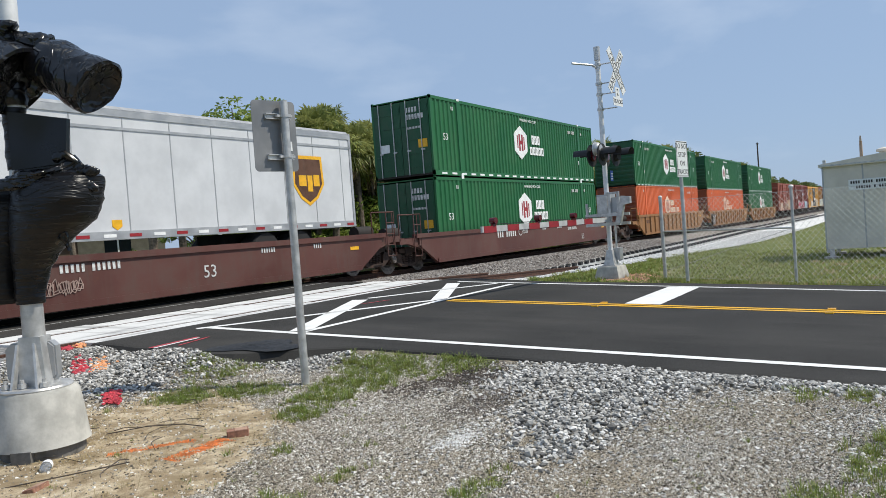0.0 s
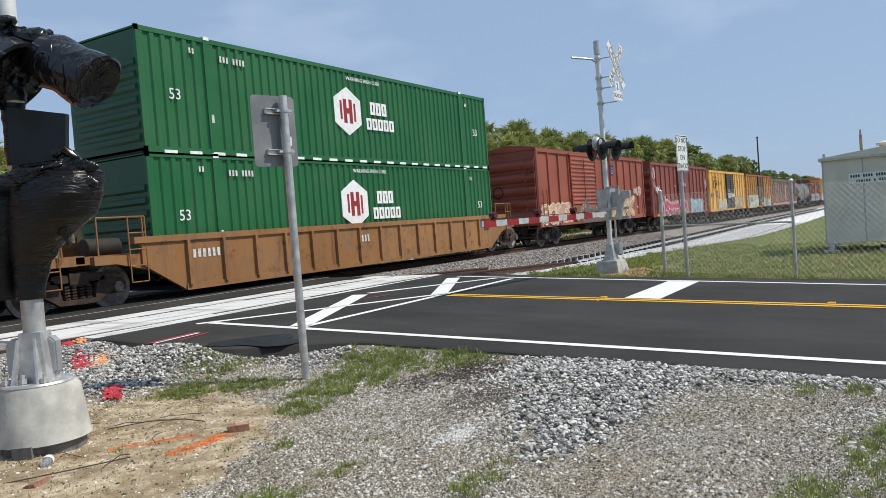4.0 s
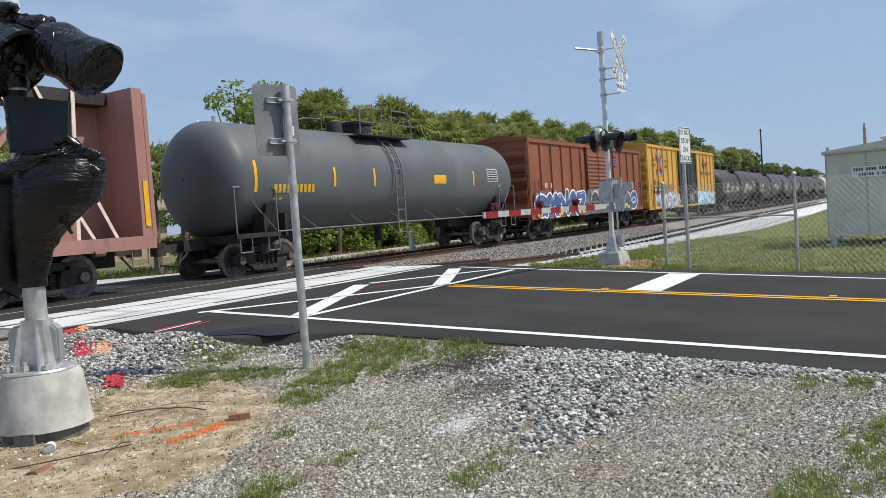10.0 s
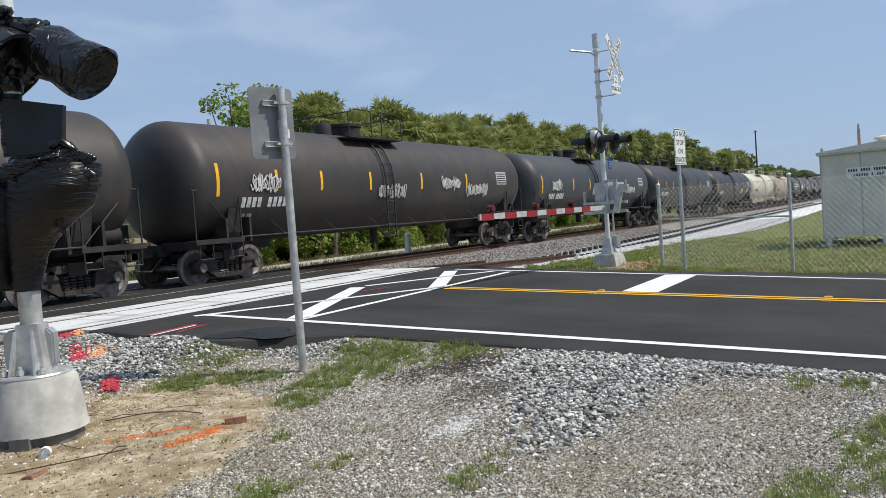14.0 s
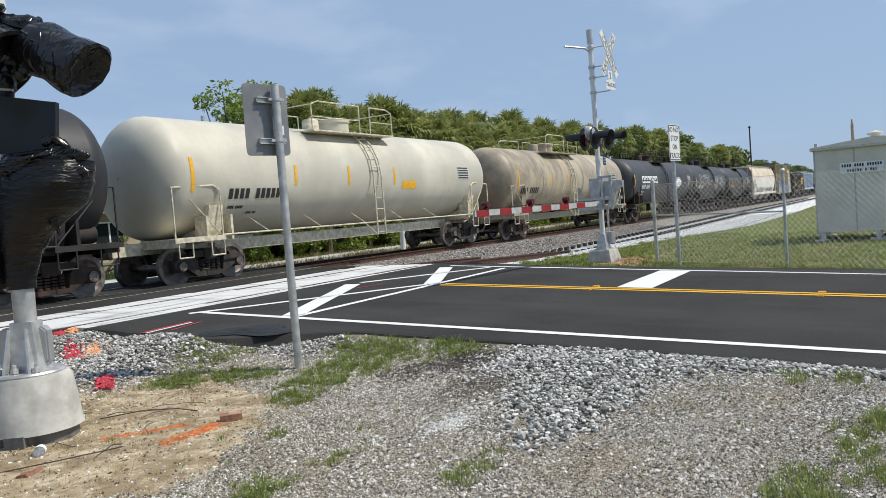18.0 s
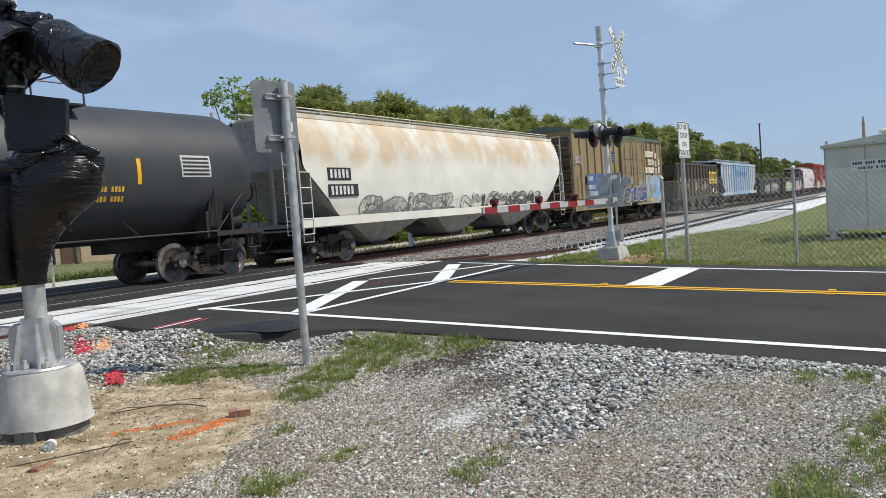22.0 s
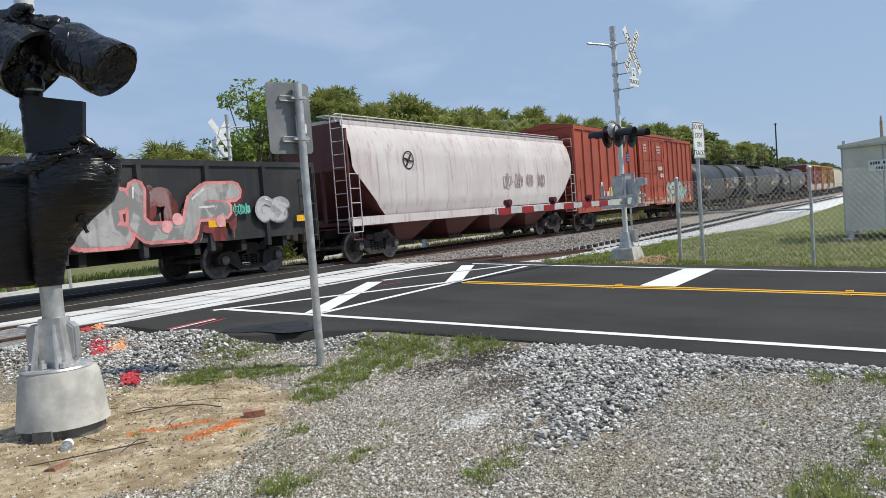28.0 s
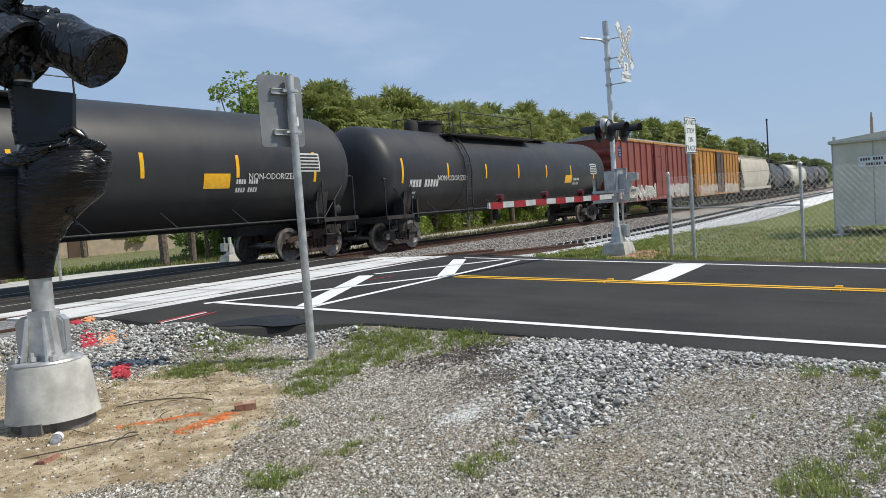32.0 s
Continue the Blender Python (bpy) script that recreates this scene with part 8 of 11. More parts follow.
def pink_white():
    m = Nodes("chalky white paint over maroon")
    runs = m.noise(1.0, 7, 0.7, stretch=(5.0, 5.0, 0.3))
    col = m.mix(m.ramp(m.noise(0.5, 5), 0.3, 0.7), (0.50, 0.44, 0.435), (0.60, 0.565, 0.56))
    col = m.mix(m.math("MULTIPLY", m.ramp(runs, 0.5, 0.7), 0.65), col, (0.30, 0.17, 0.16))
    col = m.mix(m.math("MULTIPLY", m.ramp(m.noise(1.6, 7, 0.7, stretch=(1, 1, 0.5)), 0.58, 0.7), 0.4), col, (0.16, 0.12, 0.11))
    return m.done(col, 0.6, 0.0, 0.35)


def blue_patchy():
    m = Nodes("patchy pale blue paint")
    f = m.noise(1.0, 5, 0.6, stretch=(1.0, 1.0, 0.25))
    col = m.mix(m.ramp(f, 0.35, 0.65), (0.20, 0.33, 0.50), (0.35, 0.45, 0.55))
    x = m.math("ADD", m.sep(m.co, "X"), m.math("MULTIPLY", m.noise(2.5, 4), 0.3))
    col = m.mix(m.ramp(x, 5.3, 5.45), col, (0.46, 0.48, 0.50))
    lilac = m.mix(m.ramp(m.noise(1.4, 5, 0.6), 0.4, 0.6), (0.33, 0.38, 0.47), (0.47, 0.48, 0.50))
    col = m.mix(m.ramp(x, -4.05, -3.9), lilac, col)
    col = m.mix(m.math("MULTIPLY", m.ramp(m.noise(2.0, 7, 0.7, stretch=(2, 2, 0.4)), 0.5, 0.72), 0.55), col, (0.46, 0.46, 0.44))
    col = m.mix(m.math("MULTIPLY", m.ramp(m.noise(6.0, 7, 0.7), 0.6, 0.75), 0.5), col, (0.20, 0.19, 0.18))
    return m.done(col, 0.6, 0.0, 0.3)


MAROON = weathered("maroon hopper paint", (0.11, 0.028, 0.026), 0.1, 0.3, 0.3, 0.2)
HOP_DARK = weathered("dark brown hopper underside", (0.045, 0.03, 0.024), 0.2, 0.4, 0.4, 0.2)
c, h, w = hopper("white covered hopper stained with rust and outline graffiti", 442.8, 18.4, rusty_white(), weathered("soiled grey end paint", (0.30, 0.29, 0.27), 0.35, 0.4, 0.4), True, (), weathered("soiled pale bay paint", (0.30, 0.29, 0.27), 0.3, 0.5, 0.5))
mural(c, -6.4, -0.9, 1.12, 1.95, 6, -w - 0.01, [(0.56, 0.53, 0.46), (0.44, 0.40, 0.36)], (0.15, 0.145, 0.15), None, 111, drop=False, fat=1.3)
for k, (x, wd) in enumerate(((-0.3, 1.8), (1.8, 1.6), (3.6, 1.6), (5.3, 1.3))):
    mural(c, x, x + wd, 1.3, 1.9, 2, -w - 0.01, [(0.64, 0.62, 0.56)], (0.06, 0.06, 0.06), None, 112 + k, drop=False, fat=1.25)
for x1, z in ((-6.9, 2.38), (-6.6, 1.9)):
    part("number_panel", Geo().box(-7.95, x1, -w - 0.012, -w + 0.02, z, z + 0.36), BARS_K, c, "black number panel")
bars([(-7.85, 2.44, 5, 0.25), (-7.85, 1.96, 6, 0.25)], -w - 0.015, BARS, c)
part("number_panel", Geo().box(-8.75, -8.55, -0.9, -0.2, 3.3, 3.6), BARS_K, c, "black number panel on the end")
c, h, w = hopper("chalky white covered hopper with maroon ends", 556.7, 16.6, pink_white(), MAROON, True, (), MAROON, 4, 4.22)
ring = Geo().lathe([(0.26, -0.005), (0.30, -0.005), (0.30, 0.003), (0.26, 0.003)], 24, Matrix.Translation((-5.2, -w - 0.005, 3.05)) @ Matrix.Rotation(radians(90), 4, "X"), False)
ring.rod((-5.35, -w - 0.006, 2.85), (-5.05, -w - 0.006, 3.25), 0.03, 4).rod((-5.4, -w - 0.006, 3.1), (-5.0, -w - 0.006, 3.0), 0.03, 4)
part("painted_emblem", ring, BARS_K, c, "black ring emblem")
for k, x in enumerate((1.2, 2.2, 3.2, 4.3)):
    scrawl(c, x, 2.0, 0.6, 0.7, -w - 0.01, (0.44, 0.36, 0.35), 121 + k, 0.014)
c, h, w = hopper("pale blue ribbed covered hopper with repainted patches", 496.7, 17.8, blue_patchy(), weathered("blue-black end paint", (0.07, 0.10, 0.14), 0.2, 0.4, 0.4), False, tuple(np.linspace(-7.8, 7.8, 15)), HOP_DARK, 3, 4.15)
for x, wd, z0, z1 in ((-1.65, 0.95, 2.72, 3.42), (-0.5, 0.7, 2.72, 3.25), (0.5, 0.75, 2.72, 3.28), (1.5, 0.75, 2.7, 3.25), (2.5, 0.65, 2.68, 3.2), (3.3, 0.5, 2.66, 3.2)):
    part("painted_patch", Geo().box(x, x + wd, -w - 0.012, -w + 0.01, z0, z1), spray((0.11, 0.22, 0.30)), c, "teal repainted patch")
part("painted_patch", Geo().box(-4.6, -4.1, -w - 0.012, -w + 0.01, 1.95, 2.25).box(-2.4, -1.9, -w - 0.012, -w + 0.01, 1.65, 1.9), spray((0.08, 0.09, 0.10)), c, "dark stencil panels")
reflectors((-4.4, -1.2, 2.0, 5.2), -w - 0.1, 1.45, c, None, 0.5, 0.1)
hopper("tan covered hopper far down the line", 690.6, 16.4, weathered("tan hopper paint", (0.46, 0.41, 0.33), 0.15, 0.3, 0.3), HOP_DARK, True, (), HOP_DARK)


# ---- open hopper and gondolas ----
def open_car(label, place, length, z0, z1, paint, posts, kind, chutes=0, rim=None):
    car = start_car(kind, label, place, "open cars")
    h, w = length / 2, 1.5
    for s in (-1, 1):
        part("side_wall", Geo().box(-h, h, s * w - 0.03, s * w + 0.03, z0, z1), paint, car)
        part("top_rim", Geo().box(-h - 0.02, h + 0.02, s * w - 0.07, s * w + 0.07, z1 - 0.06, z1 + 0.07), rim or paint, car)
        part("bottom_rail", Geo().box(-h, h, s * w - 0.06, s * w + 0.06, z0 - 0.02, z0 + 0.14), paint, car)
        for i in range(posts + 1):
            x = -h + 0.08 + (length - 0.16) * i / posts
            part("side_post", Geo().slab([(x - 0.1, s * (w + 0.02)), (x + 0.1, s * (w + 0.02)), (x + 0.06, s * (w + 0.12)), (x - 0.06, s * (w + 0.12))][::s], z0 + (0.1 if chutes else -0.22), z1 - 0.05), paint, car)
    for s in (-1, 1):
        if chutes:
            g = Geo()
            x0, x1 = s * (h - 0.03), s * (h - 1.9)
            g.v += [(x0, -w, z0 + 1.6), (x0, w, z0 + 1.6), (x1, w, z0), (x1, -w, z0), (x0, -w, z1), (x0, w, z1)]
            g.f += [(0, 1, 2, 3), (4, 5, 1, 0)] if s < 0 else [(3, 2, 1, 0), (0, 1, 5, 4)]
            part("slope_sheet", g, paint, car)
            fr = Geo().box(min(s * (h + 0.9), s * (h - 1.2)), max(s * (h + 0.9), s * (h - 1.2)), -w, w, 1.0, 1.1)
            for y in (-w + 0.05, -0.5, 0.5, w - 0.05):
                fr.rod((s * (h + 0.5), y, 1.05), (s * h, y, z1 - 0.5), 0.05, 4)
            part("end_frame", fr, paint, car)
        else:
            part("end_wall", Geo().box(min(s * h, s * (h - 0.08)), max(s * h, s * (h - 0.08)), -w, w, z0, z1), paint, car)
        part("end_ladder", ladder(s * (h - 0.1), -w - 0.16, z0 - 0.5, z1 - 0.2, 0.42 * -s, 0.36), paint, car)
    part("floor", Geo().box(-h + 0.1, h - 0.1, -w + 0.05, w - 0.05, z0, z0 + 0.06), UNDER, car)
    for i in range(chutes):
        x = -h + 2.2 + (length - 4.4) * (i + 0.5) / chutes
        hw = (length - 4.4) / chutes / 2 - 0.03
        g = Geo().side([(x - hw, z0 + 0.02), (x - 0.4, 0.4), (x + 0.4, 0.4), (x + hw, z0 + 0.02)], -1.3, 1.3)
        part("chute", g, paint, car)
    u = Geo().box(-h - (0.6 if chutes else 0), h + (0.6 if chutes else 0), -0.3, 0.3, 0.62, 0.95)
    if not chutes:
        for x in np.arange(-h + 0.8, h, 1.4):
            u.box(x - 0.08, x + 0.08, -w + 0.02, w - 0.02, z0 - 0.28, z0)
    part("underframe", u, UNDER, car)
    add_trucks(car, h - (1.4 if chutes else 2.0))
    couplers(car, h + (0.7 if chutes else 0))
    return car, h, w


COAL = weathered("grimy brown hopper paint", (0.062, 0.043, 0.030), 0.2, 0.4, 0.45, 0.2)
GON_BLACK = weathered("black gondola paint", (0.022, 0.022, 0.024), 0.06, 0.2, 0.3, 0.15)
GON_DARK = weathered("dull dark gondola paint", (0.035, 0.032, 0.028), 0.15, 0.4, 0.4, 0.2)
c, h, w = open_car("grimy brown open hopper with yellow block marks", 479.3, 13.4, 1.1, 3.62, COAL, 13, "open_hopper", 4)
bars([(-6.1, 2.32, 2, 0.32), (-5.0, 2.32, 2, 0.32), (-6.15, 1.82, 2, 0.32), (-5.05, 1.82, 2, 0.32), (-3.9, 1.82, 2, 0.32)], -w - 0.13, spray((0.60, 0.40, 0.05)), c)
YELLOW_MARK = spray((0.70, 0.46, 0.04))
block_word(c, 3.35, 2.32, 3, 0.78, -w - 0.135, YELLOW_MARK, 1.32)
for x in (3.3, 4.35, 5.4):
    part("block_mark", Geo().box(x, x + 0.9, -w - 0.14, -w - 0.125, 2.12, 2.24), YELLOW_MARK, c, "yellow painted bar")
part("painted_patch", Geo().box(6.25, 6.55, -w - 0.14, -w - 0.125, 3.12, 3.42), spray((0.72, 0.46, 0.04)), c, "yellow square patch")
part("painted_patch", Geo().box(4.4, 4.85, -w - 0.14, -w - 0.13, 1.4, 1.72), BARS, c, "white label frame")
part("painted_patch", Geo().box(5.4, 6.35, -w - 0.14, -w - 0.13, 1.29, 1.42), spray((0.60, 0.40, 0.05)), c, "yellow stencil bar")
scrawl(c, -1.2, 1.5, 0.8, 0.9, -w - 0.05, (0.44, 0.40, 0.28), 131, 0.025)
scrawl(c, 1.2, 1.6, 1.4, 0.6, -w - 0.05, (0.46, 0.42, 0.32), 132, 0.02)
c, h, w = open_car("dull dark gondola with rows of white graffiti", 515.1, 16.0, 0.85, 2.58, GON_DARK, 12, "gondola")
mural(c, -4.2, -0.8, 1.1, 1.95, 5, -w - 0.13, [(0.40, 0.40, 0.36), (0.30, 0.30, 0.26)], (0.12, 0.11, 0.10), None, 141)
mural(c, 0.5, 5.6, 1.05, 2.2, 7, -w - 0.13, [(0.44, 0.44, 0.40), (0.26, 0.26, 0.22)], (0.10, 0.10, 0.09), None, 142)
reflectors((-7.4,), -w - 0.13, 1.3, c, None, 0.2, 0.4)
c, h, w = open_car("black gondola with large colourful graffiti letters", 536.1, 21.6, 0.95, 2.75, GON_BLACK, 12, "gondola")
mural(c, -7.8, 0.6, 0.98, 2.25, 5, -w - 0.13, [(0.62, 0.55, 0.22), (0.62, 0.34, 0.24), (0.30, 0.50, 0.20), (0.40, 0.62, 0.58)], (0.66, 0.62, 0.60), (0.05, 0.09, 0.25), 151)
mural(c, 2.0, 7.9, 0.98, 2.35, 4, -w - 0.13, [(0.36, 0.36, 0.35), (0.42, 0.41, 0.40)], (0.62, 0.22, 0.22), (0.20, 0.035, 0.035), 152, text="SELF")
for k, (x, z) in enumerate(((5.9, 1.35), (6.2, 1.5), (7.4, 1.4), (1.5, 1.2))):
    part("graffiti", Geo().rod((x, -w - 0.15, z), (x, -w - 0.12, z), 0.14, 14), spray((0.66, 0.32, 0.32)), c, "pink sprayed dot")
scrawl(c, 7.8, 1.5, 0.5, 0.3, -w - 0.13, (0.12, 0.46, 0.38), 153, 0.015)
mural(c, 8.6, 9.6, 1.3, 2.0, 2, -w - 0.13, [(0.46, 0.46, 0.48)], (0.36, 0.36, 0.38), None, 154)
reflectors((-8.6, 1.0, 7.3, 10.2), -w - 0.13, 1.35, c, None, 0.5, 0.16)


# ---- centre-beam flat car ----
PINK = weathered("sun-bleached red paint", (0.40, 0.20, 0.165), 0.2, 0.25, 0.3, 0.2)
PINK_DK = weathered("dull red deck paint", (0.22, 0.075, 0.055), 0.2, 0.3, 0.35, 0.2)
STRAP = plain("faded cargo strap", (0.60, 0.47, 0.38), 0.6, 0.0, 0.1, 6.0)
STRAP_Y = plain("yellow-green cargo strap", (0.50, 0.58, 0.16), 0.6, 0.0, 0.1, 6.0)
c = start_car("centre_beam_flat_car", "empty pink centre-beam flat car with loose cargo straps", 187.3)
h = 11.9
part("deck", Geo().box(-h, h, -1.42, 1.42, 1.0, 1.14), PINK_DK, c)
for s in (-1, 1):
    part("side_sill", Geo().box(-h, h, s * 1.45 - 0.06, s * 1.45 + 0.06, 0.92, 1.2), PINK, c)
    a, b = sorted((s * (h - 0.25), s * h))
    bk = part("bulkhead", Geo().box(a, b, -1.4, 1.4, 1.14, 4.4), PINK, c)
    for y in (-1.35, -0.7, 0, 0.7, 1.35):
        a2, b2 = sorted((s * h, s * (h + 0.1)))
        part("bulkhead_rib", Geo().box(a2, b2, y - 0.06, y + 0.06, 1.14, 4.3), PINK, bk)
    a, b = sorted((s * (h - 1.9), s * (h - 0.25)))
    part("bulkhead_wing", Geo().box(a, b, -0.12, 0.12, 1.14, 4.3), PINK, c)
    part("stirrup", stirrup(s * (h - 0.4), -1.45, 0.95), PINK, c)
    reflectors((s * (h - 0.1),), -1.41, 1.9, c, None, 0.12, 1.0)
part("top_chord", Geo().box(-h + 0.2, h - 0.2, -0.55, 0.55, 4.12, 4.4), BLACKDOOR, c, "black top chord")
xs = np.linspace(-h + 1.9, h - 1.9, 10)
for i, x in enumerate(xs):
    for s in (-1, 1):
        part("upright", Geo().slab([(x - 0.08, s * 0.30), (x + 0.08, s * 0.30), (x + 0.06, s * 0.44), (x - 0.06, s * 0.44)][::s], 1.14, 4.12), PINK, c)
        part("bracket", Geo().box(x - 0.2, x + 0.2, s * 0.38 - 0.02, s * 0.38 + 0.02, 3.4, 3.48).box(x - 0.2, x + 0.2, s * 0.38 - 0.02, s * 0.38 + 0.02, 2.1, 2.16), STRAP, c)
for i in range(len(xs) - 1):
    a, b = xs[i], xs[i + 1]
    m = (a + b) / 2
    for zz in ((1.2, 4.0), (4.0, 1.2)):
        if (i + (zz[0] > 2)) % 3 == 0:
            continue
        d = Vector((b - a, zz[1] - zz[0]))
        n = Vector((-d.y, d.x)).normalized() * 0.055
        part("brace", Geo().side([(a - n.x, zz[0] - n.y), (a + n.x, zz[0] + n.y), (b + n.x, zz[1] + n.y), (b - n.x, zz[1] - n.y)], -0.27, -0.15), PINK, c)
for i, x in enumerate(np.arange(-h + 0.6, h - 0.6, 0.82)):
    lean = (1.25, 0.95, -0.75, 1.1, -0.3)[i % 5]
    g = Geo()
    d = 0.04
    x1_ = min(max(x + lean, -h + 0.1), h - 0.1)
    g.v += [(x - d, -0.57, 4.38), (x + d, -0.57, 4.38), (x1_ + d, -1.5, 1.16), (x1_ - d, -1.5, 1.16), (x - d, -0.55, 4.41), (x + d, -0.55, 4.41), (x1_ + d, -1.48, 1.18), (x1_ - d, -1.48, 1.18)]
    g.f += [(0, 1, 2, 3), (7, 6, 5, 4), (0, 4, 5, 1), (1, 5, 6, 2), (2, 6, 7, 3), (3, 7, 4, 0)]
    part("cargo_strap", g, STRAP_Y if i % 11 == 9 else STRAP, c)
for i, x in enumerate(np.arange(-h + 0.8, h - 0.4, 1.35)):
    part("strap_winch", Geo().rod((x - 0.12, -1.5, 0.9), (x + 0.12, -1.5, 0.9), 0.07, 8), PINK_DK, c)
u = Geo().box(-h + 0.3, h - 0.3, -0.4, 0.4, 0.55, 1.0)
part("underframe", u, UNDER, c)
bars([(1.2, 0.98, 4, 0.16), (3.2, 0.98, 6, 0.16)], -1.515, BARS, c)
bars([(h - 1.6, 3.4, 6, 0.09), (h - 1.6, 3.2, 7, 0.09), (h - 1.6, 3.0, 6, 0.09)], -0.13, BARS, c)
add_trucks(c, h - 2.4)
couplers(c, h - 0.1)


# paint and lettering follow the rounded sides that carry them
for ob in list(bpy.data.objects):
    if ob.type == "MESH" and ob.parent and ob.parent.name in BOWED and ob.name.split(".")[0] in ("graffiti", "lettering"):
        back = max(v.co.y for v in ob.data.vertices)
        for v in ob.data.vertices:
            v.co.y += BOWED[ob.parent.name](v.co.z) - back - 0.014


# ---- roadside: wrapped crossing signal ----
def lump(rings, seed, n=26, rough=0.05, freq=3.0):
    """A wrapped bundle: rings of (centre, half width, half depth, axis) joined and crumpled."""
    g = Geo()
    k = len(rings)
    for c, a, b, ax in rings:
        c, ax = Vector(c), Vector(ax).normalized()
        u = ax.cross(Vector((0, 1, 0.001))).normalized()
        v = ax.cross(u)
        for i in range(n):
            t = 2 * math.pi * i / n
            p = c + u * a * math.cos(t) + v * b * math.sin(t)
            q = noise.noise(p * freq + Vector((seed, 0, 0))) + 0.5 * noise.noise(p * freq * 2.7 + Vector((0, seed, 0))) + 0.3 * abs(noise.noise(p * freq * 6 + Vector((0, 0, seed))))
            fold = (1 - abs(noise.noise(Vector((p.x * 1.3, p.y * 1.3, p.z * 3.4 + 0.9 * p.x)) * freq * 0.9 + Vector((seed, seed, 0))))) ** 5 + 0.6 * (1 - abs(noise.noise(Vector((p.x * 2.2, p.y * 2.2, p.z * 1.2)) * freq + Vector((0, seed, seed))))) ** 6
            g.v.append(p + (p - c).normalized() * (q + 0.7 * fold - 0.35) * rough)
    for j in range(k - 1):
        for i in range(n):
            g.f.append((j * n + i, j * n + (i + 1) % n, (j + 1) * n + (i + 1) % n, (j + 1) * n + i))
    g.f += [tuple(range(n - 1, -1, -1)), tuple(range((k - 1) * n, k * n))]
    return g


def tube(pts, sub=4):
    """More rings between the ones given: (u, v, z, half width, half depth)."""
    out = []
    for a, b in zip(pts, pts[1:]):
        for i in range(sub):
            t = i / sub
            s = t * t * (3 - 2 * t)
            out.append([a[j] + (b[j] - a[j]) * (t if j < 3 else s) for j in range(5)])
    out.append(list(pts[-1]))
    rings = []
    for i, p in enumerate(out):
        q, r = out[max(0, i - 1)], out[min(len(out) - 1, i + 1)]
        rings.append((p[:3], p[3], p[4], (r[0] - q[0], r[1] - q[1], r[2] - q[2])))
    return rings


VIEW = math.degrees(math.atan2(-0.84, 0.54))
lsig = thing("crossing_signal", "railway crossing signal wrapped in black stretch film on a concrete foot", "crossing signal", pose(3.40, 5.98, 0.0, 0, 0, VIEW))
part("foundation", Geo().lathe([(0.355, 0.10), (0.345, 0.14), (0.30, 0.50), (0.275, 0.535), (0.02, 0.54)], 30, None, True), CONCRETE, lsig, "pale cast concrete foot", True)
# The shade beneath the foot is put into the footing's dark colour.
part("footing", Geo().lathe([(0.31, -0.25), (0.31, 0.11)], 24, None, True).box(-0.07, 0.08, -0.36, -0.25, -0.2, 0.11), plain("shade-darkened concrete", (0.14, 0.135, 0.125), 0.9, 0.0, 0.3, 6.0, 0.4), lsig, "footing darkened for the shade under the foot")
part("base_plate", Geo().lathe([(0.27, 0.535), (0.275, 0.545), (0.265, 0.56), (0.02, 0.56)], 30, Matrix.Translation((-0.02, 0, 0))), GALV, lsig, "round galvanised base plate", True)
cast = Geo()
cast.v += [(-0.12, -0.11, 0.56), (0.12, -0.11, 0.56), (0.12, 0.11, 0.56), (-0.12, 0.11, 0.56), (-0.085, -0.085, 0.95), (0.085, -0.085, 0.95), (0.085, 0.085, 0.95), (-0.085, 0.085, 0.95)]
cast.f += [(0, 1, 5, 4), (1, 2, 6, 5), (2, 3, 7, 6), (3, 0, 4, 7), (4, 5, 6, 7)]
part("mast_base", cast, GALV, lsig, "tapered galvanised mast base")
for x, lean in ((-0.10, -0.02), (0.03, 0.05)):
    part("gusset", Geo().add([(x + lean, -0.20, 0.56), (x + lean + 0.018, -0.20, 0.56), (x + lean + 0.018, -0.10, 0.56), (x + lean, -0.10, 0.56), (x, -0.10, 0.9), (x + 0.018, -0.10, 0.9), (x + 0.018, -0.08, 0.9), (x, -0.08, 0.9)], [(0, 1, 5, 4), (1, 2, 6, 5), (2, 3, 7, 6), (3, 0, 4, 7), (4, 5, 6, 7)]), GALV, lsig)
oct_ = [(-0.21, 0.575), (0.11, 0.575), (0.15, 0.62), (0.15, 0.86), (0.11, 0.90), (-0.20, 0.90), (-0.25, 0.85), (-0.25, 0.62)]
part("junction_box", Geo().side(oct_, 0.02, 0.10), ALUM, lsig, "grey metal junction box with cut corners")
part("box_lid", Geo().side([(-0.05 + (x + 0.05) * 0.94, 0.74 + (z - 0.74) * 0.94) for x, z in oct_], 0.005, 0.02), ALUM, lsig)
for x in (-0.17, -0.04, 0.13):
    part("anchor_bolt", Geo().rod((x, -0.16, 0.555), (x, -0.16, 0.63), 0.016, 8).rod((x, -0.16, 0.565), (x, -0.16, 0.60), 0.034, 6), GALV, lsig)
part("mast", Geo().rod((0, 0, 0.88), (0.02, 0, 4.1), 0.072, 18), PALE_MAST, lsig, "pale galvanised steel mast", True)
part("mast_collar", Geo().rod((0, 0, 0.93), (0, 0, 1.24), 0.083, 18), GALV, lsig, "", True)
part("mast_band", Geo().rod((0.005, 0, 2.155), (0.005, 0, 2.275), 0.079, 20), GALV, lsig, "bare galvanised stretch of the mast", True)


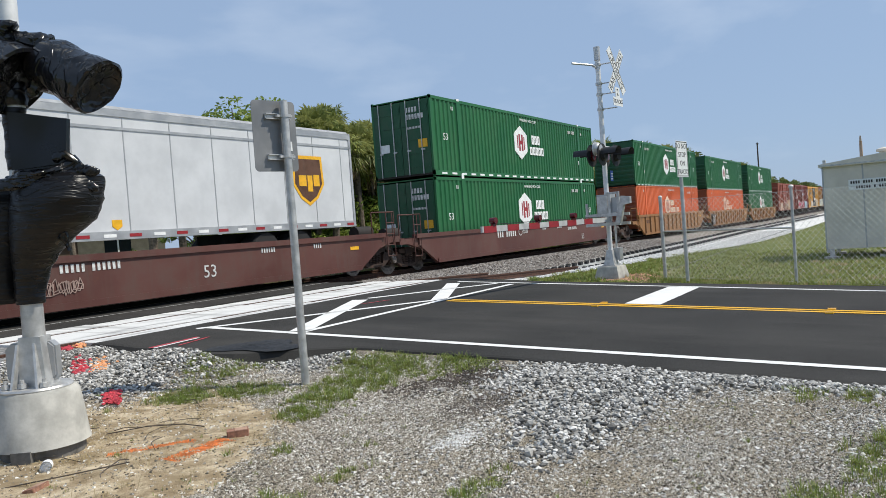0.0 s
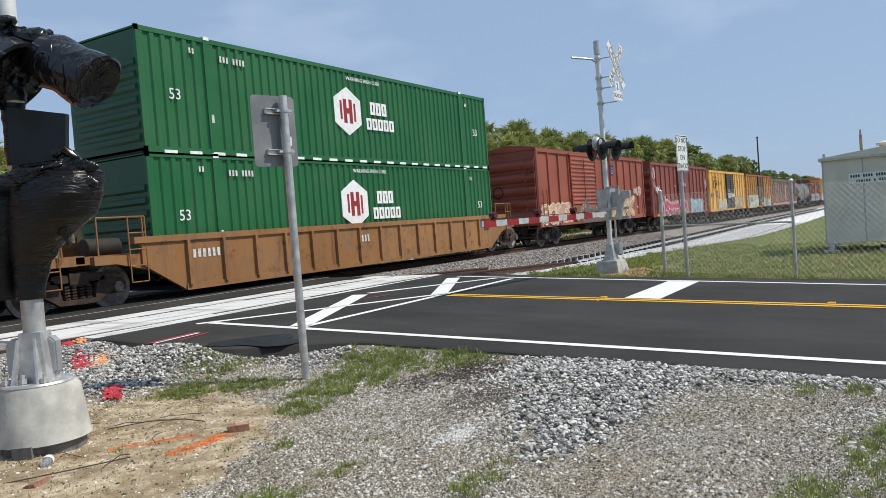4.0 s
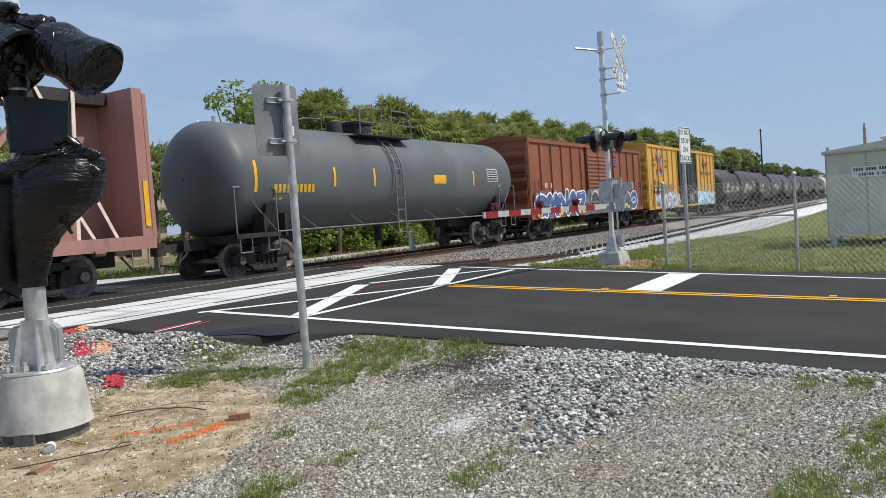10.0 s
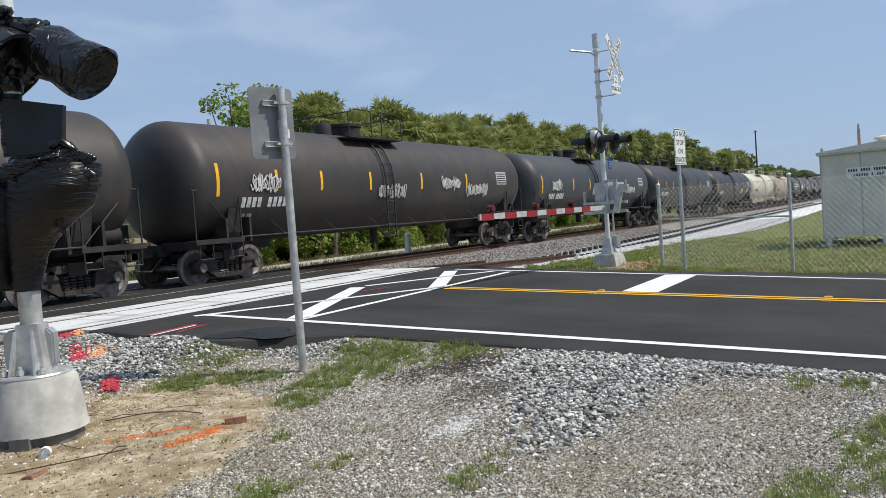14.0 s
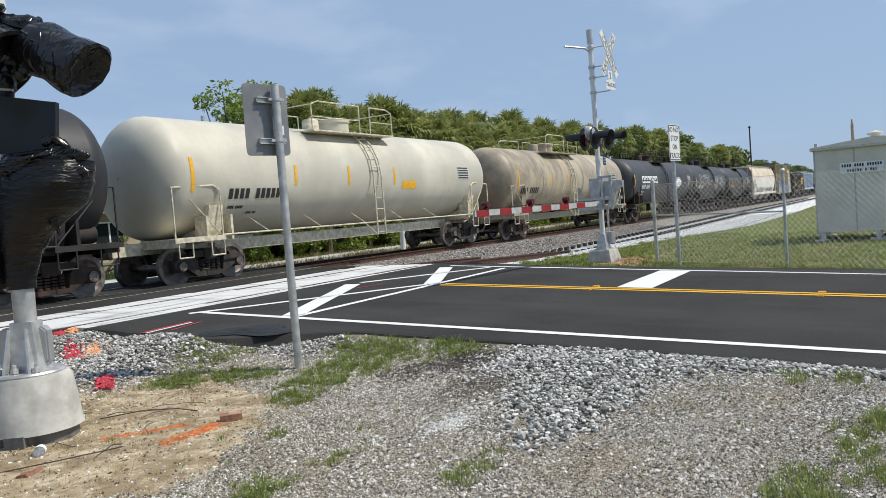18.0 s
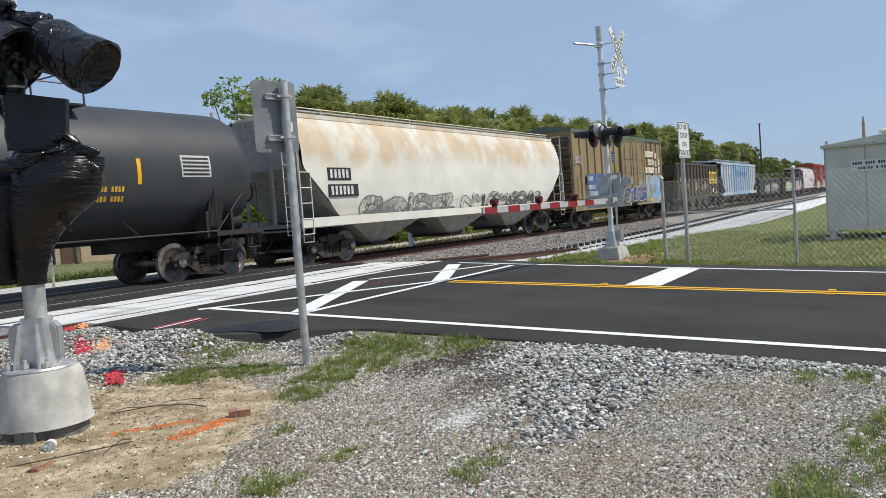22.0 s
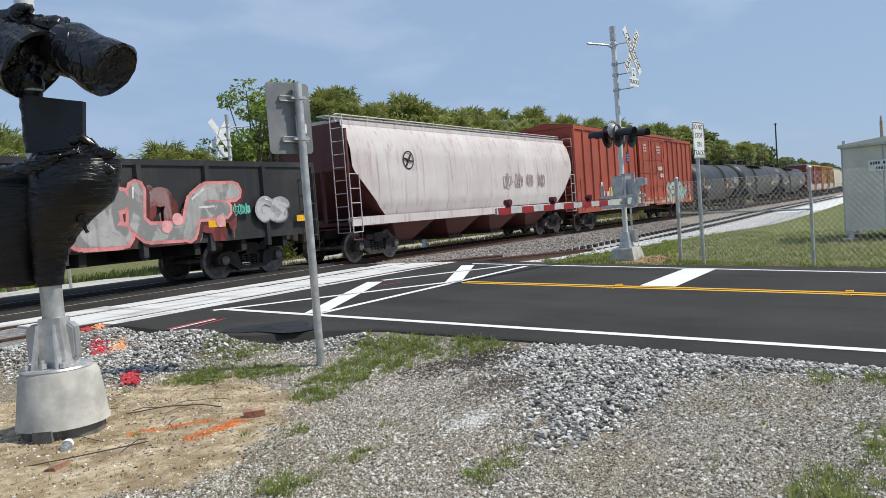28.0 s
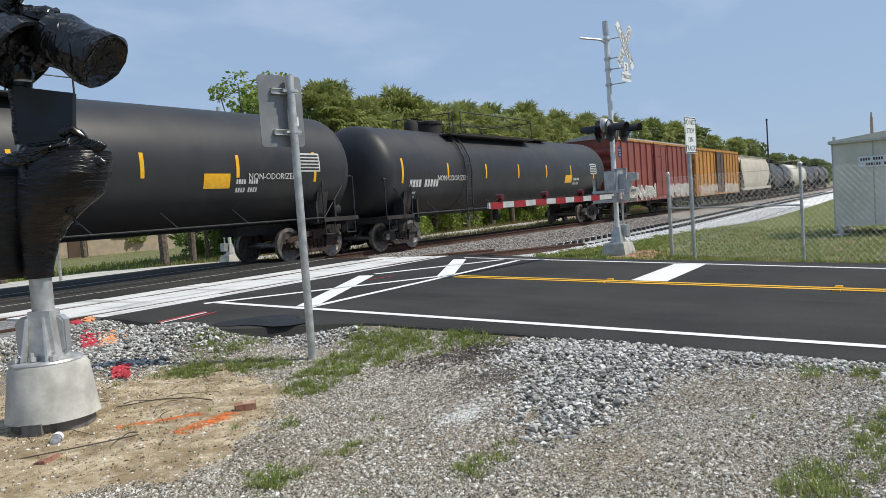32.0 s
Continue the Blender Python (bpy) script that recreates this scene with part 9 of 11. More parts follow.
def wrapped(rows, seed, n, rough, freq, v0=0.0):
    """A bundle from rows of (height, where it begins and ends across, depth)."""
    rings = [((0.5 * (a[1] + a[2]) * (1 - q) + 0.5 * (b[1] + b[2]) * q, v0, a[0] + (b[0] - a[0]) * q), 0.5 * ((a[2] - a[1]) * (1 - q) + (b[2] - b[1]) * q), a[3] * (1 - q) + b[3] * q, (0, 0, 1)) for a, b in zip(rows, rows[1:]) for q in (0.0, 0.25, 0.5, 0.75)]
    return lump(rings, seed, n, rough, freq)


part("wrapped_counterweight", wrapped([(1.22, -0.74, -0.10, 0.16), (1.26, -0.78, -0.09, 0.22), (1.5, -0.80, -0.06, 0.26), (1.75, -0.82, 0.0, 0.28), (1.95, -0.80, 0.05, 0.27), (2.08, -0.74, 0.08, 0.22), (2.16, -0.60, 0.06, 0.14), (2.2, -0.4, 0.0, 0.05)], 3, 72, 0.018, 2.4, 0.08), FILM_TIGHT, lsig, "counterweight side under tight black film", True)
part("wrapped_gate_mechanism", wrapped([(1.21, -0.10, 0.105, 0.10), (1.26, -0.115, 0.115, 0.11), (1.38, -0.11, 0.13, 0.12), (1.50, -0.10, 0.16, 0.15), (1.59, -0.09, 0.23, 0.19), (1.71, -0.07, 0.36, 0.25), (1.85, -0.06, 0.55, 0.30), (2.01, -0.05, 0.62, 0.32), (2.11, -0.06, 0.635, 0.29), (2.18, -0.08, 0.635, 0.24), (2.23, -0.05, 0.56, 0.17), (2.27, 0.08, 0.46, 0.10)], 1, 72, 0.018, 2.6), FILM_TIGHT, lsig, "gate mechanism under tight black film", True)
# crumpled rolls of film round the top of the bundle, and loose tails
for k in range(9):
    z0 = 2.13 + 0.012 * k
    u0, u1 = -0.30 + 0.05 * k, 0.60 - 0.012 * k
    pts = [(u0 + (u1 - u0) * q, -0.10 - 0.17 * math.sin(math.pi * min(1.0, 0.15 + q)), z0 + 0.09 * q - 0.05 * math.sin(math.pi * q) + 0.012 * math.sin(7 * q + k), 0.02 + 0.009 * math.sin(5 * q + 2 * k), 0.016) for q in np.linspace(0, 1, 9)]
    part("film_roll", lump(tube(pts, 3), 51 + k, 9, 0.012, 9), FILM, lsig, "rolled crumpled film edge", True)
for k, (x, z, dx, dz) in enumerate(((0.52, 2.21, 0.15, 0.0), (0.56, 2.10, 0.09, -0.03), (0.36, 1.74, 0.03, -0.13), (0.42, 2.36, 0.14, -0.12))):
    part("film_twist", lump(tube([(x - 0.08, -0.1, z - 0.02, 0.05, 0.04), (x, -0.12, z, 0.04, 0.025), (x + dx, -0.1, z + dz, 0.012, 0.008)], 4), 5 + k, 14, 0.02, 9), FILM, lsig, "twisted loose film end", True)


def wrapped_board(u0, u1, zt0, zt1, zb0, zb1, v0, thick, wave):
    """A flat board under film: top and bottom edges slope a little, the skin sags between."""
    g = Geo()
    nu, nz = 16, 14
    for j in range(nz + 1):
        for i in range(nu + 1):
            q, k = i / nu, j / nz
            zb, zt = zb0 + (zb1 - zb0) * q, zt0 + (zt1 - zt0) * q
            u, z = u0 + (u1 - u0) * q + 0.03 * k * q, zb + (zt - zb) * k
            g.v.append((u, v0 + wave * noise.noise((u * 4, z * 3, 2.0)) + 0.5 * wave * math.sin(5 * u + 3 * z), z))
    g.v += [(x, y + thick, z) for x, y, z in g.v]
    m0 = (nu + 1) * (nz + 1)
    for j in range(nz):
        for i in range(nu):
            a = j * (nu + 1) + i
            g.f += [(a, a + 1, a + nu + 2, a + nu + 1), (m0 + a + nu + 1, m0 + a + nu + 2, m0 + a + 1, m0 + a)]
    for i in range(nu):
        a, b = i, nz * (nu + 1) + i
        g.f += [(a + 1, a, m0 + a, m0 + a + 1), (b, b + 1, m0 + b + 1, m0 + b)]
    for j in range(nz):
        a, b = j * (nu + 1), j * (nu + 1) + nu
        g.f += [(a, a + nu + 1, m0 + a + nu + 1, m0 + a), (b + nu + 1, b, m0 + b, m0 + b + nu + 1)]
    return g


FILM_FLAT = plain("smooth black film", (0.009, 0.009, 0.011), 0.34, 0.0, 0.3, 3.0, 0.0, 0.4)
part("wrapped_bracket", wrapped_board(0.0, 0.43, 2.72, 2.635, 2.265, 2.29, -0.12, 0.06, 0.02), FILM_FLAT, lsig, "flat board wrapped in smooth black film", True)
part("wrapped_housing", wrapped_board(0.06, 0.42, 2.30, 2.31, 2.14, 2.2, -0.10, 0.1, 0.008), FILM_FLAT, lsig, "housing under smooth black film", True)
part("wrapped_mast", lump([((0.0, 0, z), 0.088, 0.088, (0, 0, 1)) for z in np.linspace(2.275, 2.76, 14)], 44, 26, 0.012, 4.0), FILM_TIGHT, lsig, "lower mast wrapped in black film", True)


def bagged_hood(back, front, r0, r1, axis_v, seed):
    """A lamp visor under film: a flared tube whose mouth is closed by a slack, sunken skin."""
    back, front = Vector(back), Vector(front)
    rings = [(back - (front - back) * 0.12, 0.04, 0.04, axis_v), (back - (front - back) * 0.07, r0 * 0.7, r0 * 0.7, axis_v)]
    for i in range(15):
        q = i / 14
        r = r0 + (r1 - r0) * q ** 0.8
        rings.append((back.lerp(front, q), r * (1 + 0.03 * math.sin(9 * q)), r, axis_v))
    n = Vector(axis_v).normalized()
    for dr, dn in ((0.93, 0.012), (0.86, -0.01), (0.6, -0.035), (0.3, -0.045), (0.05, -0.045)):
        rings.append((front + n * dn, r1 * dr, r1 * dr, axis_v))
    return lump(rings, seed, 64, 0.017, 2.3)


part("wrapped_light_hood", bagged_hood((0.27, 0.02, 3.115), (0.725, -0.12, 2.855), 0.20, 0.235, (0.75, -0.2, -0.61), 11), FILM, lsig, "signal light bagged in crumpled black film", True)
part("wrapped_light_hood", bagged_hood((-0.42, 0.05, 3.21), (0.115, -0.12, 2.94), 0.25, 0.285, (0.80, -0.18, -0.57), 17), FILM, lsig, "signal light bagged in crumpled black film", True)
part("film_sag", lump(tube([(0.34, -0.02, 3.22, 0.09, 0.08), (0.2, -0.03, 3.26, 0.08, 0.07), (0.08, -0.04, 3.31, 0.06, 0.06), (-0.12, -0.02, 3.29, 0.12, 0.1), (-0.4, 0, 3.22, 0.2, 0.16)], 5), 23, 24, 0.03, 5), FILM, lsig, "loose film drawn over the lamps", True)
part("film_twist", lump(tube([(0.24, -0.08, 2.92, 0.06, 0.05), (0.21, -0.1, 2.87, 0.04, 0.03), (0.17, -0.1, 2.86, 0.015, 0.015)], 4), 31, 14, 0.03, 9), FILM, lsig, "twisted loose film end", True)
part("film_knot", lump(tube([(-0.06, -0.06, 3.33, 0.05, 0.05), (0.0, -0.07, 3.37, 0.06, 0.05), (0.06, -0.06, 3.385, 0.045, 0.04), (0.09, -0.05, 3.36, 0.02, 0.02)], 3), 19, 12, 0.03, 9), FILM, lsig, "knotted film", True)
part("wrapped_mast", lump([((0.0, 0, z), 0.10, 0.095, (0, 0, 1)) for z in np.linspace(2.78, 3.36, 22)], 41, 26, 0.025, 4.0), FILM, lsig, "mast wrapped in black film", True)
part("cross_arm", Geo().rod((-0.5, 0, 3.16), (0.4, 0, 3.16), 0.03, 10), GALV, lsig)

# sign seen from behind on its own pole
post = thing("sign_post", "grey metal sign seen from behind on a galvanised pole", "road sign", pose(6.04, 5.57, 0.02, 0, 0, -16))
part("pole", Geo().rod((0, 0, -0.1), (0, 0, 3.02), 0.043, 16), GALV, post, "galvanised round pole", True)
o = []
for cx, cz, a0 in ((0.13, 2.985, 0), (-0.30, 2.985, 90), (-0.30, 2.325, 180), (0.13, 2.325, 270)):
    for q in range(0, 91, 22):
        a = radians(a0 + q)
        o.append((cx + (0.045 * math.cos(a)), cz + 0.045 * math.sin(a)))
part("sign_panel", Geo().side(o, 0.075, 0.081), SIGN_BACK, post, "bare aluminium back of the sign")
for z in (2.86, 2.43):
    b = Geo().box(-0.2, 0.1, 0.055, 0.075, z - 0.03, z + 0.03).box(-0.2, 0.1, 0.03, 0.057, z + 0.02, z + 0.03).box(-0.2, 0.1, 0.03, 0.057, z - 0.03, z - 0.02)
    part("bracket", b, GALV, post)
    part("clamp", Geo().rod((0, 0, z - 0.015), (0, 0, z + 0.015), 0.052, 14).box(-0.09, 0.09, -0.01, 0.03, z - 0.012, z + 0.012), GALV, post)
part("sticker", Geo().box(0.06, 0.11, 0.068, 0.0745, 2.5, 2.6), WHITE, post, "small white sticker")


# ---- roadside: working signal with lowered gate ----
def crossbuck(parent, m):
    blades = []
    for ang, txt, dy in ((-52, "RAIL   ROAD", 0.0), (52, "CROSSING", -0.012)):
        mm = m @ Matrix.Translation((0, dy, 0)) @ Matrix.Rotation(radians(ang), 4, "Y")
        b = part("crossbuck_blade", Geo().box(-0.61, 0.61, -0.004, 0.004, -0.115, 0.115, mm), WHITE, parent, "white reflective blade")
        part("blade_border", Geo().box(-0.6, 0.6, -0.0065, -0.0045, 0.095, 0.105, mm).box(-0.6, 0.6, -0.0065, -0.0045, -0.105, -0.095, mm), BLACK, b)
        lettering(txt, 0.2 if ang > 0 else 0.2, mm @ Matrix.Translation((0, -0.006, -0.0)) @ Matrix.Rotation(radians(90), 4, "X"), BLACK, b, "lettering", 0.001)
    return blades


def signal_mast(m, label, gate, front=True):
    """Mast with crossbuck, lamps, bell and gate machinery. Traffic sees it from -y."""
    sg = thing("crossing_signal", label, "crossing signal", m)
    part("foundation", Geo().lathe([(0.37, -0.4), (0.36, 0.0), (0.30, 0.22), (0.28, 0.25), (0.02, 0.25)], 4, Matrix.Rotation(radians(45), 4, "Z") @ Matrix.Diagonal((1.18, 1.18, 1, 1)), True), CONCRETE, sg, "tapered concrete foot")
    part("base_plate", Geo().box(-0.16, 0.16, -0.16, 0.16, 0.25, 0.275), GALV, sg)
    b = Geo()
    b.v += [(-0.13, -0.13, 0.27), (0.13, -0.13, 0.27), (0.13, 0.13, 0.27), (-0.13, 0.13, 0.27), (-0.07, -0.07, 0.62), (0.07, -0.07, 0.62), (0.07, 0.07, 0.62), (-0.07, 0.07, 0.62)]
    b.f += [(0, 1, 5, 4), (1, 2, 6, 5), (2, 3, 7, 6), (3, 0, 4, 7), (4, 5, 6, 7), (3, 2, 1, 0)]
    part("mast_base", b, GALV, sg)
    part("junction_box", Geo().box(0.06, 0.28, -0.2, 0.02, 0.38, 0.66, None, 0.02), ALUM, sg, "grey junction box")
    part("conduit", Geo().rod((0.14, -0.1, 0.66), (0.14, -0.1, 1.2), 0.025, 8), GALV, sg)
    part("mast", Geo().rod((0, 0, 0.6), (0, 0, 5.4), 0.058, 18), PALE_MAST, sg, "galvanised mast", True)
    part("mast_cap", Geo().rod((0, 0, 5.1), (0, 0, 5.42), 0.073, 16), GALV, sg)
    part("outrigger", Geo().pipe([(0, 0, 4.9), (-0.2, 0.05, 4.98), (-0.72, 0.3, 5.0)], 0.025, 8), GALV, sg, "pale outrigger pipe")
    crossbuck(sg, Matrix.Translation((0.05, -0.42, 4.78)))
    for z in (5.0, 4.55, 4.3, 3.95):
        part("bracket", Geo().rod((0, 0, z), (0.05, -0.40, z), 0.014, 6).rod((0, 0, z - 0.03), (0, 0, z + 0.03), 0.08, 12), GALV, sg)
    tp = part("track_count_sign", Geo().box(-0.2, 0.3, -0.43, -0.422, 3.97, 4.17).box(-0.06, 0.16, -0.43, -0.422, 4.17, 4.40), WHITE, sg, "white sign with the number of tracks")
    for txt, z, s in (("2", 4.28, 0.22), ("TRACKS", 4.07, 0.135)):
        lettering(txt, s, Matrix.Translation((0.05, -0.432, z)) @ Matrix.Rotation(radians(90), 4, "X"), BLACK, tp, "lettering", 0.001)
    part("light_arm", Geo().rod((-0.42, 0, 3.06), (0.42, 0, 3.06), 0.03, 10).rod((-0.42, 0, 3.06), (-0.42, 0, 2.9), 0.03, 8).rod((0.42, 0, 3.06), (0.42, 0, 2.9), 0.03, 8), GALV, sg)
    for x in (-0.36, 0.36):
        for s in (-1, 1):
            y = s * 0.13
            turn = Matrix.Translation((x, y, 2.86)) @ Matrix.Rotation(radians(90 * s), 4, "X")
            lamp = part("signal_light", Geo().lathe([(0.02, -0.1), (0.12, -0.09), (0.15, 0.0), (0.152, 0.03), (0.02, 0.035)], 20, turn, True), BLACK, sg, "", True)
            part("backboard", Geo().lathe([(0.02, -0.01), (0.26, -0.01), (0.26, 0.004), (0.02, 0.004)], 28, turn, False), BLACK, lamp, "round black backboard")
            part("lens", Geo().lathe([(0.14, 0.036), (0.1, 0.05), (0.02, 0.056)], 20, turn, True), REDLENS, lamp, "unlit red lens")
            hood = Geo()
            n = 14
            for i in range(n + 1):
                a = math.pi * (i / n) + 0.0
                for rr, d in ((0.155, 0.02), (0.17, 0.40 + 0.03 * math.sin(a))):
                    dz = d if True else 0
                    hood.v.append((x + rr * math.cos(a), y + s * dz, 2.86 + rr * math.sin(a) * (1.0 if d < 0.1 else 0.92)))
            for i in range(n):
                hood.f.append((2 * i, 2 * i + 1, 2 * i + 3, 2 * i + 2))
            part("hood", hood, BLACK, lamp, "long black visor", True)
    part("bell", Geo().lathe([(0.02, 0.1), (0.09, 0.09), (0.15, 0.02), (0.16, -0.06), (0.02, -0.06)], 18, Matrix.Translation((-0.42, -0.05, 3.0)) @ Matrix.Rotation(radians(90), 4, "X"), True), GALV, sg, "", True)
    part("info_plate", Geo().box(0.1, 0.24, -0.09, -0.083, 2.25, 2.5), BLUE, sg, "small blue emergency notice plate")
    g = Geo()
    for k in range(3):
        g.box(0.12, 0.22, -0.094, -0.09, 2.29 + 0.06 * k, 2.32 + 0.06 * k)
    part("info_plate", g, WHITE, sg, "white printed lines")
    if gate:
        part("gate_machine", Geo().box(-0.12, 0.28, -0.10, 0.22, 1.47, 1.94, None, 0.02), ALUM, sg, "grey gate machine housing")
        part("machine_lid", Geo().box(-0.15, -0.12, -0.07, 0.19, 1.5, 1.9), GALV, sg)
        for z in (1.20, 1.42):
            part("gate_frame", Geo().box(-0.26, -0.18, -0.40, 0.46, z, z + 0.07).box(0.3, 0.36, -0.40, 0.46, z, z + 0.07), GALV, sg, "galvanised gate support rail")
        for y in (-0.16, -0.38):
            part("frame_upright", Geo().box(-0.24, -0.19, y - 0.03, y + 0.03, 1.27, 1.97), GALV, sg)
        part("frame_top", Geo().box(-0.24, -0.19, -0.41, -0.08, 1.93, 1.98), GALV, sg)
        part("frame_upright", Geo().box(-0.24, -0.19, 0.40, 0.45, 1.27, 1.75), GALV, sg)
        part("counterweight", Geo().along([(-0.30, 1.24), (-0.44, 1.24), (-0.54, 1.66), (-0.70, 1.69), (-0.70, 1.84), (-0.48, 1.87), (-0.38, 1.5)], -0.3, -0.2), GALV, sg, "angled pale counterweight arm")
        part("crank_box", Geo().box(-0.18, 0.1, -0.36, -0.18, 1.5, 1.85), ALUM, sg)
        arm = part("gate_arm", Geo().box(-5.5, -0.15, -0.16, -0.12, 1.29, 1.40), ARM_GREY, sg, "lowered gate arm with red and white bands")
        for i, x in enumerate(np.arange(-5.45, -0.9, 0.78)):
            part("red_band", Geo().box(x, x + 0.4, -0.166, -0.114, 1.278, 1.402), RED, arm, "red reflective band")
        for x in (-5.1, -3.5, -2.0):
            part("gate_light", Geo().box(x - 0.05, x + 0.05, -0.17, -0.11, 1.4, 1.44).rod((x, -0.20, 1.49), (x, -0.08, 1.49), 0.06, 12), REDLENS, arm, "small unlit red gate light", True)
        part("gate_cable", Geo().pipe([(-0.5, -0.11, 1.42), (-2.2, -0.11, 1.425), (-5.1, -0.11, 1.425)], 0.01, 4), BLACK, arm)
    return sg


ARM_GREY = plain("grey-white arm sheeting", (0.48, 0.485, 0.48), 0.5, 0.0, 0.1, 5.0)
signal_mast(pose(17.36, 6.05, 0.16, 0, 0, -6), "galvanised crossing signal with crossbuck and lowered red-white gate", True)
signal_mast(pose(18.6, 20.6, 0.15, 0, 0, 172), "galvanised crossing signal seen from behind beyond the railway", False)


def text_sign(m, label, plate_h=0.80):
    sg = thing("road_sign", label, "road sign", m)
    part("pole", Geo().rod((0, 0, -0.2), (0, 0, 3.05), 0.042, 14), GALV, sg, "galvanised round pole", True)
    pl = part("sign_panel", Geo().box(-0.30, 0.30, -0.056, -0.05, 2.28, 2.28 + plate_h, None, 0.0), WHITE, sg, "white sign with black lettering")
    bd = Geo()
    for a, b, c_, d in ((-0.285, 0.285, 2.295, 2.31), (-0.285, 0.285, 2.25 + plate_h, 2.265 + plate_h), (-0.285, -0.27, 2.295, 2.26 + plate_h), (0.27, 0.285, 2.295, 2.26 + plate_h)):
        bd.box(a, b, -0.059, -0.0565, c_, d)
    part("border", bd, BLACK, pl)
    for i, w in enumerate(("DO NOT", "STOP", "ON", "TRACKS")):
        lettering(w, 0.165, Matrix.Translation((0, -0.058, 2.96 - 0.19 * i)) @ Matrix.Rotation(radians(90), 4, "X"), BLACK, pl, "lettering", 0.001)
    return sg


text_sign(pose(17.25, 4.27, 0.05, 0, 0, -9), "white do not stop sign on a pole by the fence")
text_sign(pose(12.3, 20.6, 0.1, 0, 0, -25), "white do not stop on tracks sign beyond the railway")


# ---- chain link fence ----
fence = thing("chain_link_fence", "galvanised chain link fence along the grass verge", "fence")
PF = [(18.1, 5.0), (16.5, 1.96), (14.95, -1.0)]
for x, y in PF:
    z = float(ground_z(x, y))
    p = part("post", Geo().rod((x, y, z - 0.2), (x, y, z + 1.93), 0.042 if (x, y) == PF[0] else 0.03, 12), GALV, fence, "", True)
    part("post_cap", Geo().lathe([(0.05, 0), (0.05, 0.03), (0.02, 0.06)], 10, Matrix.Translation((x, y, z + 1.93))), GALV, p)
for (ax_, ay_), (bx_, by_) in zip(PF, PF[1:]):
    a, b = Vector((ax_, ay_, float(ground_z(ax_, ay_)) + 0.03)), Vector((bx_, by_, float(ground_z(bx_, by_)) + 0.03))
    ln = (b - a).length
    d = (b - a) / ln
    top, step = 1.84, 0.125
    g = Geo()
    for sgn in (1, -1):
        s0 = -top
        while s0 < ln + top:
            lo, hi = (0.0, top)
            p0, p1 = s0, s0 + sgn * top
            q0, q1 = 0.0, top
            if p0 < 0:
                q0 += (0 - p0) / (p1 - p0) * top if p1 != p0 else 0
                p0 = 0.0
            if p0 > ln:
                q0 += (ln - p0) / (p1 - p0) * top
                p0 = ln
            if p1 < 0:
                q1 = q0 + (0 - p0) / (p1 - p0) * (top - q0)
                p1 = 0.0
            if p1 > ln:
                q1 = q0 + (ln - p0) / (p1 - p0) * (top - q0)
                p1 = ln
            if 0 <= q0 < q1 <= top + 1e-6 and abs(p1 - p0) > 0.02:
                e = 0.006 * sgn
                g.rod(a + d * p0 + Vector((e, 0, q0)), a + d * p1 + Vector((e, 0, q1)), 0.0028, 3, None, False)
            s0 += step
    part("wire_mesh", g, WIRE, fence, "woven diamond wire mesh")
    part("brace_rail", Geo().rod(a + Vector((0, 0, 1.1)), b + Vector((0, 0, 1.1)), 0.018, 8), GALV, fence) if (ax_, ay_) == PF[0] else None
    part("truss_wire", Geo().rod(a + Vector((0, 0, 0.15)), b + Vector((0, 0, 1.1)), 0.006, 4), GALV, fence) if (ax_, ay_) == PF[0] else None
    for z in (0.02, 1.83):
        part("tension_wire", Geo().rod(a + Vector((0, 0, z)), b + Vector((0, 0, z)), 0.004, 4), GALV, fence)

# ---- signal equipment house ----
hut = thing("signal_cabinet", "brushed aluminium railway signal cabinet on short legs", "cabinet", pose(24.36, 2.06, float(ground_z(25, 1)), 0, 0, 0))
part("body", Geo().box(0, 2.4, -3.1, 0, 0.28, 2.66), CABIN, hut)
part("roof", Geo().along([(-3.18, 2.64), (0.08, 2.64), (0.08, 2.72), (-1.55, 2.9), (-3.18, 2.72)], -0.09, 2.5), CABIN, hut, "low overhanging roof")
part("roof_rib", Geo().box(-0.095, -0.085, -3.15, 0.05, 2.66, 2.7), GALV, hut)
part("lifting_eye", Geo().box(-0.02, 0.08, -0.12, -0.04, 2.72, 2.84), GALV, hut)
part("roof_vent", Geo().lathe([(0.12, 2.75), (0.12, 2.98), (0.2, 3.0), (0.2, 3.06), (0.02, 3.12)], 14, Matrix.Translation((1.2, -1.55, 0))), CABIN, hut)
for y in (-3.08, -2.05, -1.03, -0.02):
    part("panel_seam", Geo().box(-0.012, 0.0, y - 0.02, y + 0.02, 0.28, 2.64), ALUM, hut)
for x in (0.1, 2.3):
    for y in (-0.15, -1.55, -2.95):
        part("leg", Geo().box(x - 0.06, x + 0.06, y - 0.06, y + 0.06, -0.4, 0.29), GALV, hut)
        part("pad", Geo().box(x - 0.22, x + 0.22, y - 0.22, y + 0.22, -0.3, 0.06), CONCRETE, hut)
part("skid", Geo().box(0.0, 2.4, -0.12, -0.02, 0.18, 0.29).box(0.0, 2.4, -3.08, -2.98, 0.18, 0.29), GALV, hut)
nm = part("name_plate", Geo().box(-0.02, -0.008, -1.75, -0.66, 1.92, 2.22), WHITE, hut, "white name plate with dark bars")
g = Geo()
for i in range(16):
    if i not in (6, 11):
        g.box(-0.025, -0.019, -1.70 + 0.063 * i, -1.66 + 0.063 * i, 2.10, 2.18)
for i in range(12):
    if i not in (3, 5):
        g.box(-0.025, -0.019, -1.58 + 0.063 * i, -1.54 + 0.063 * i, 1.96, 2.04)
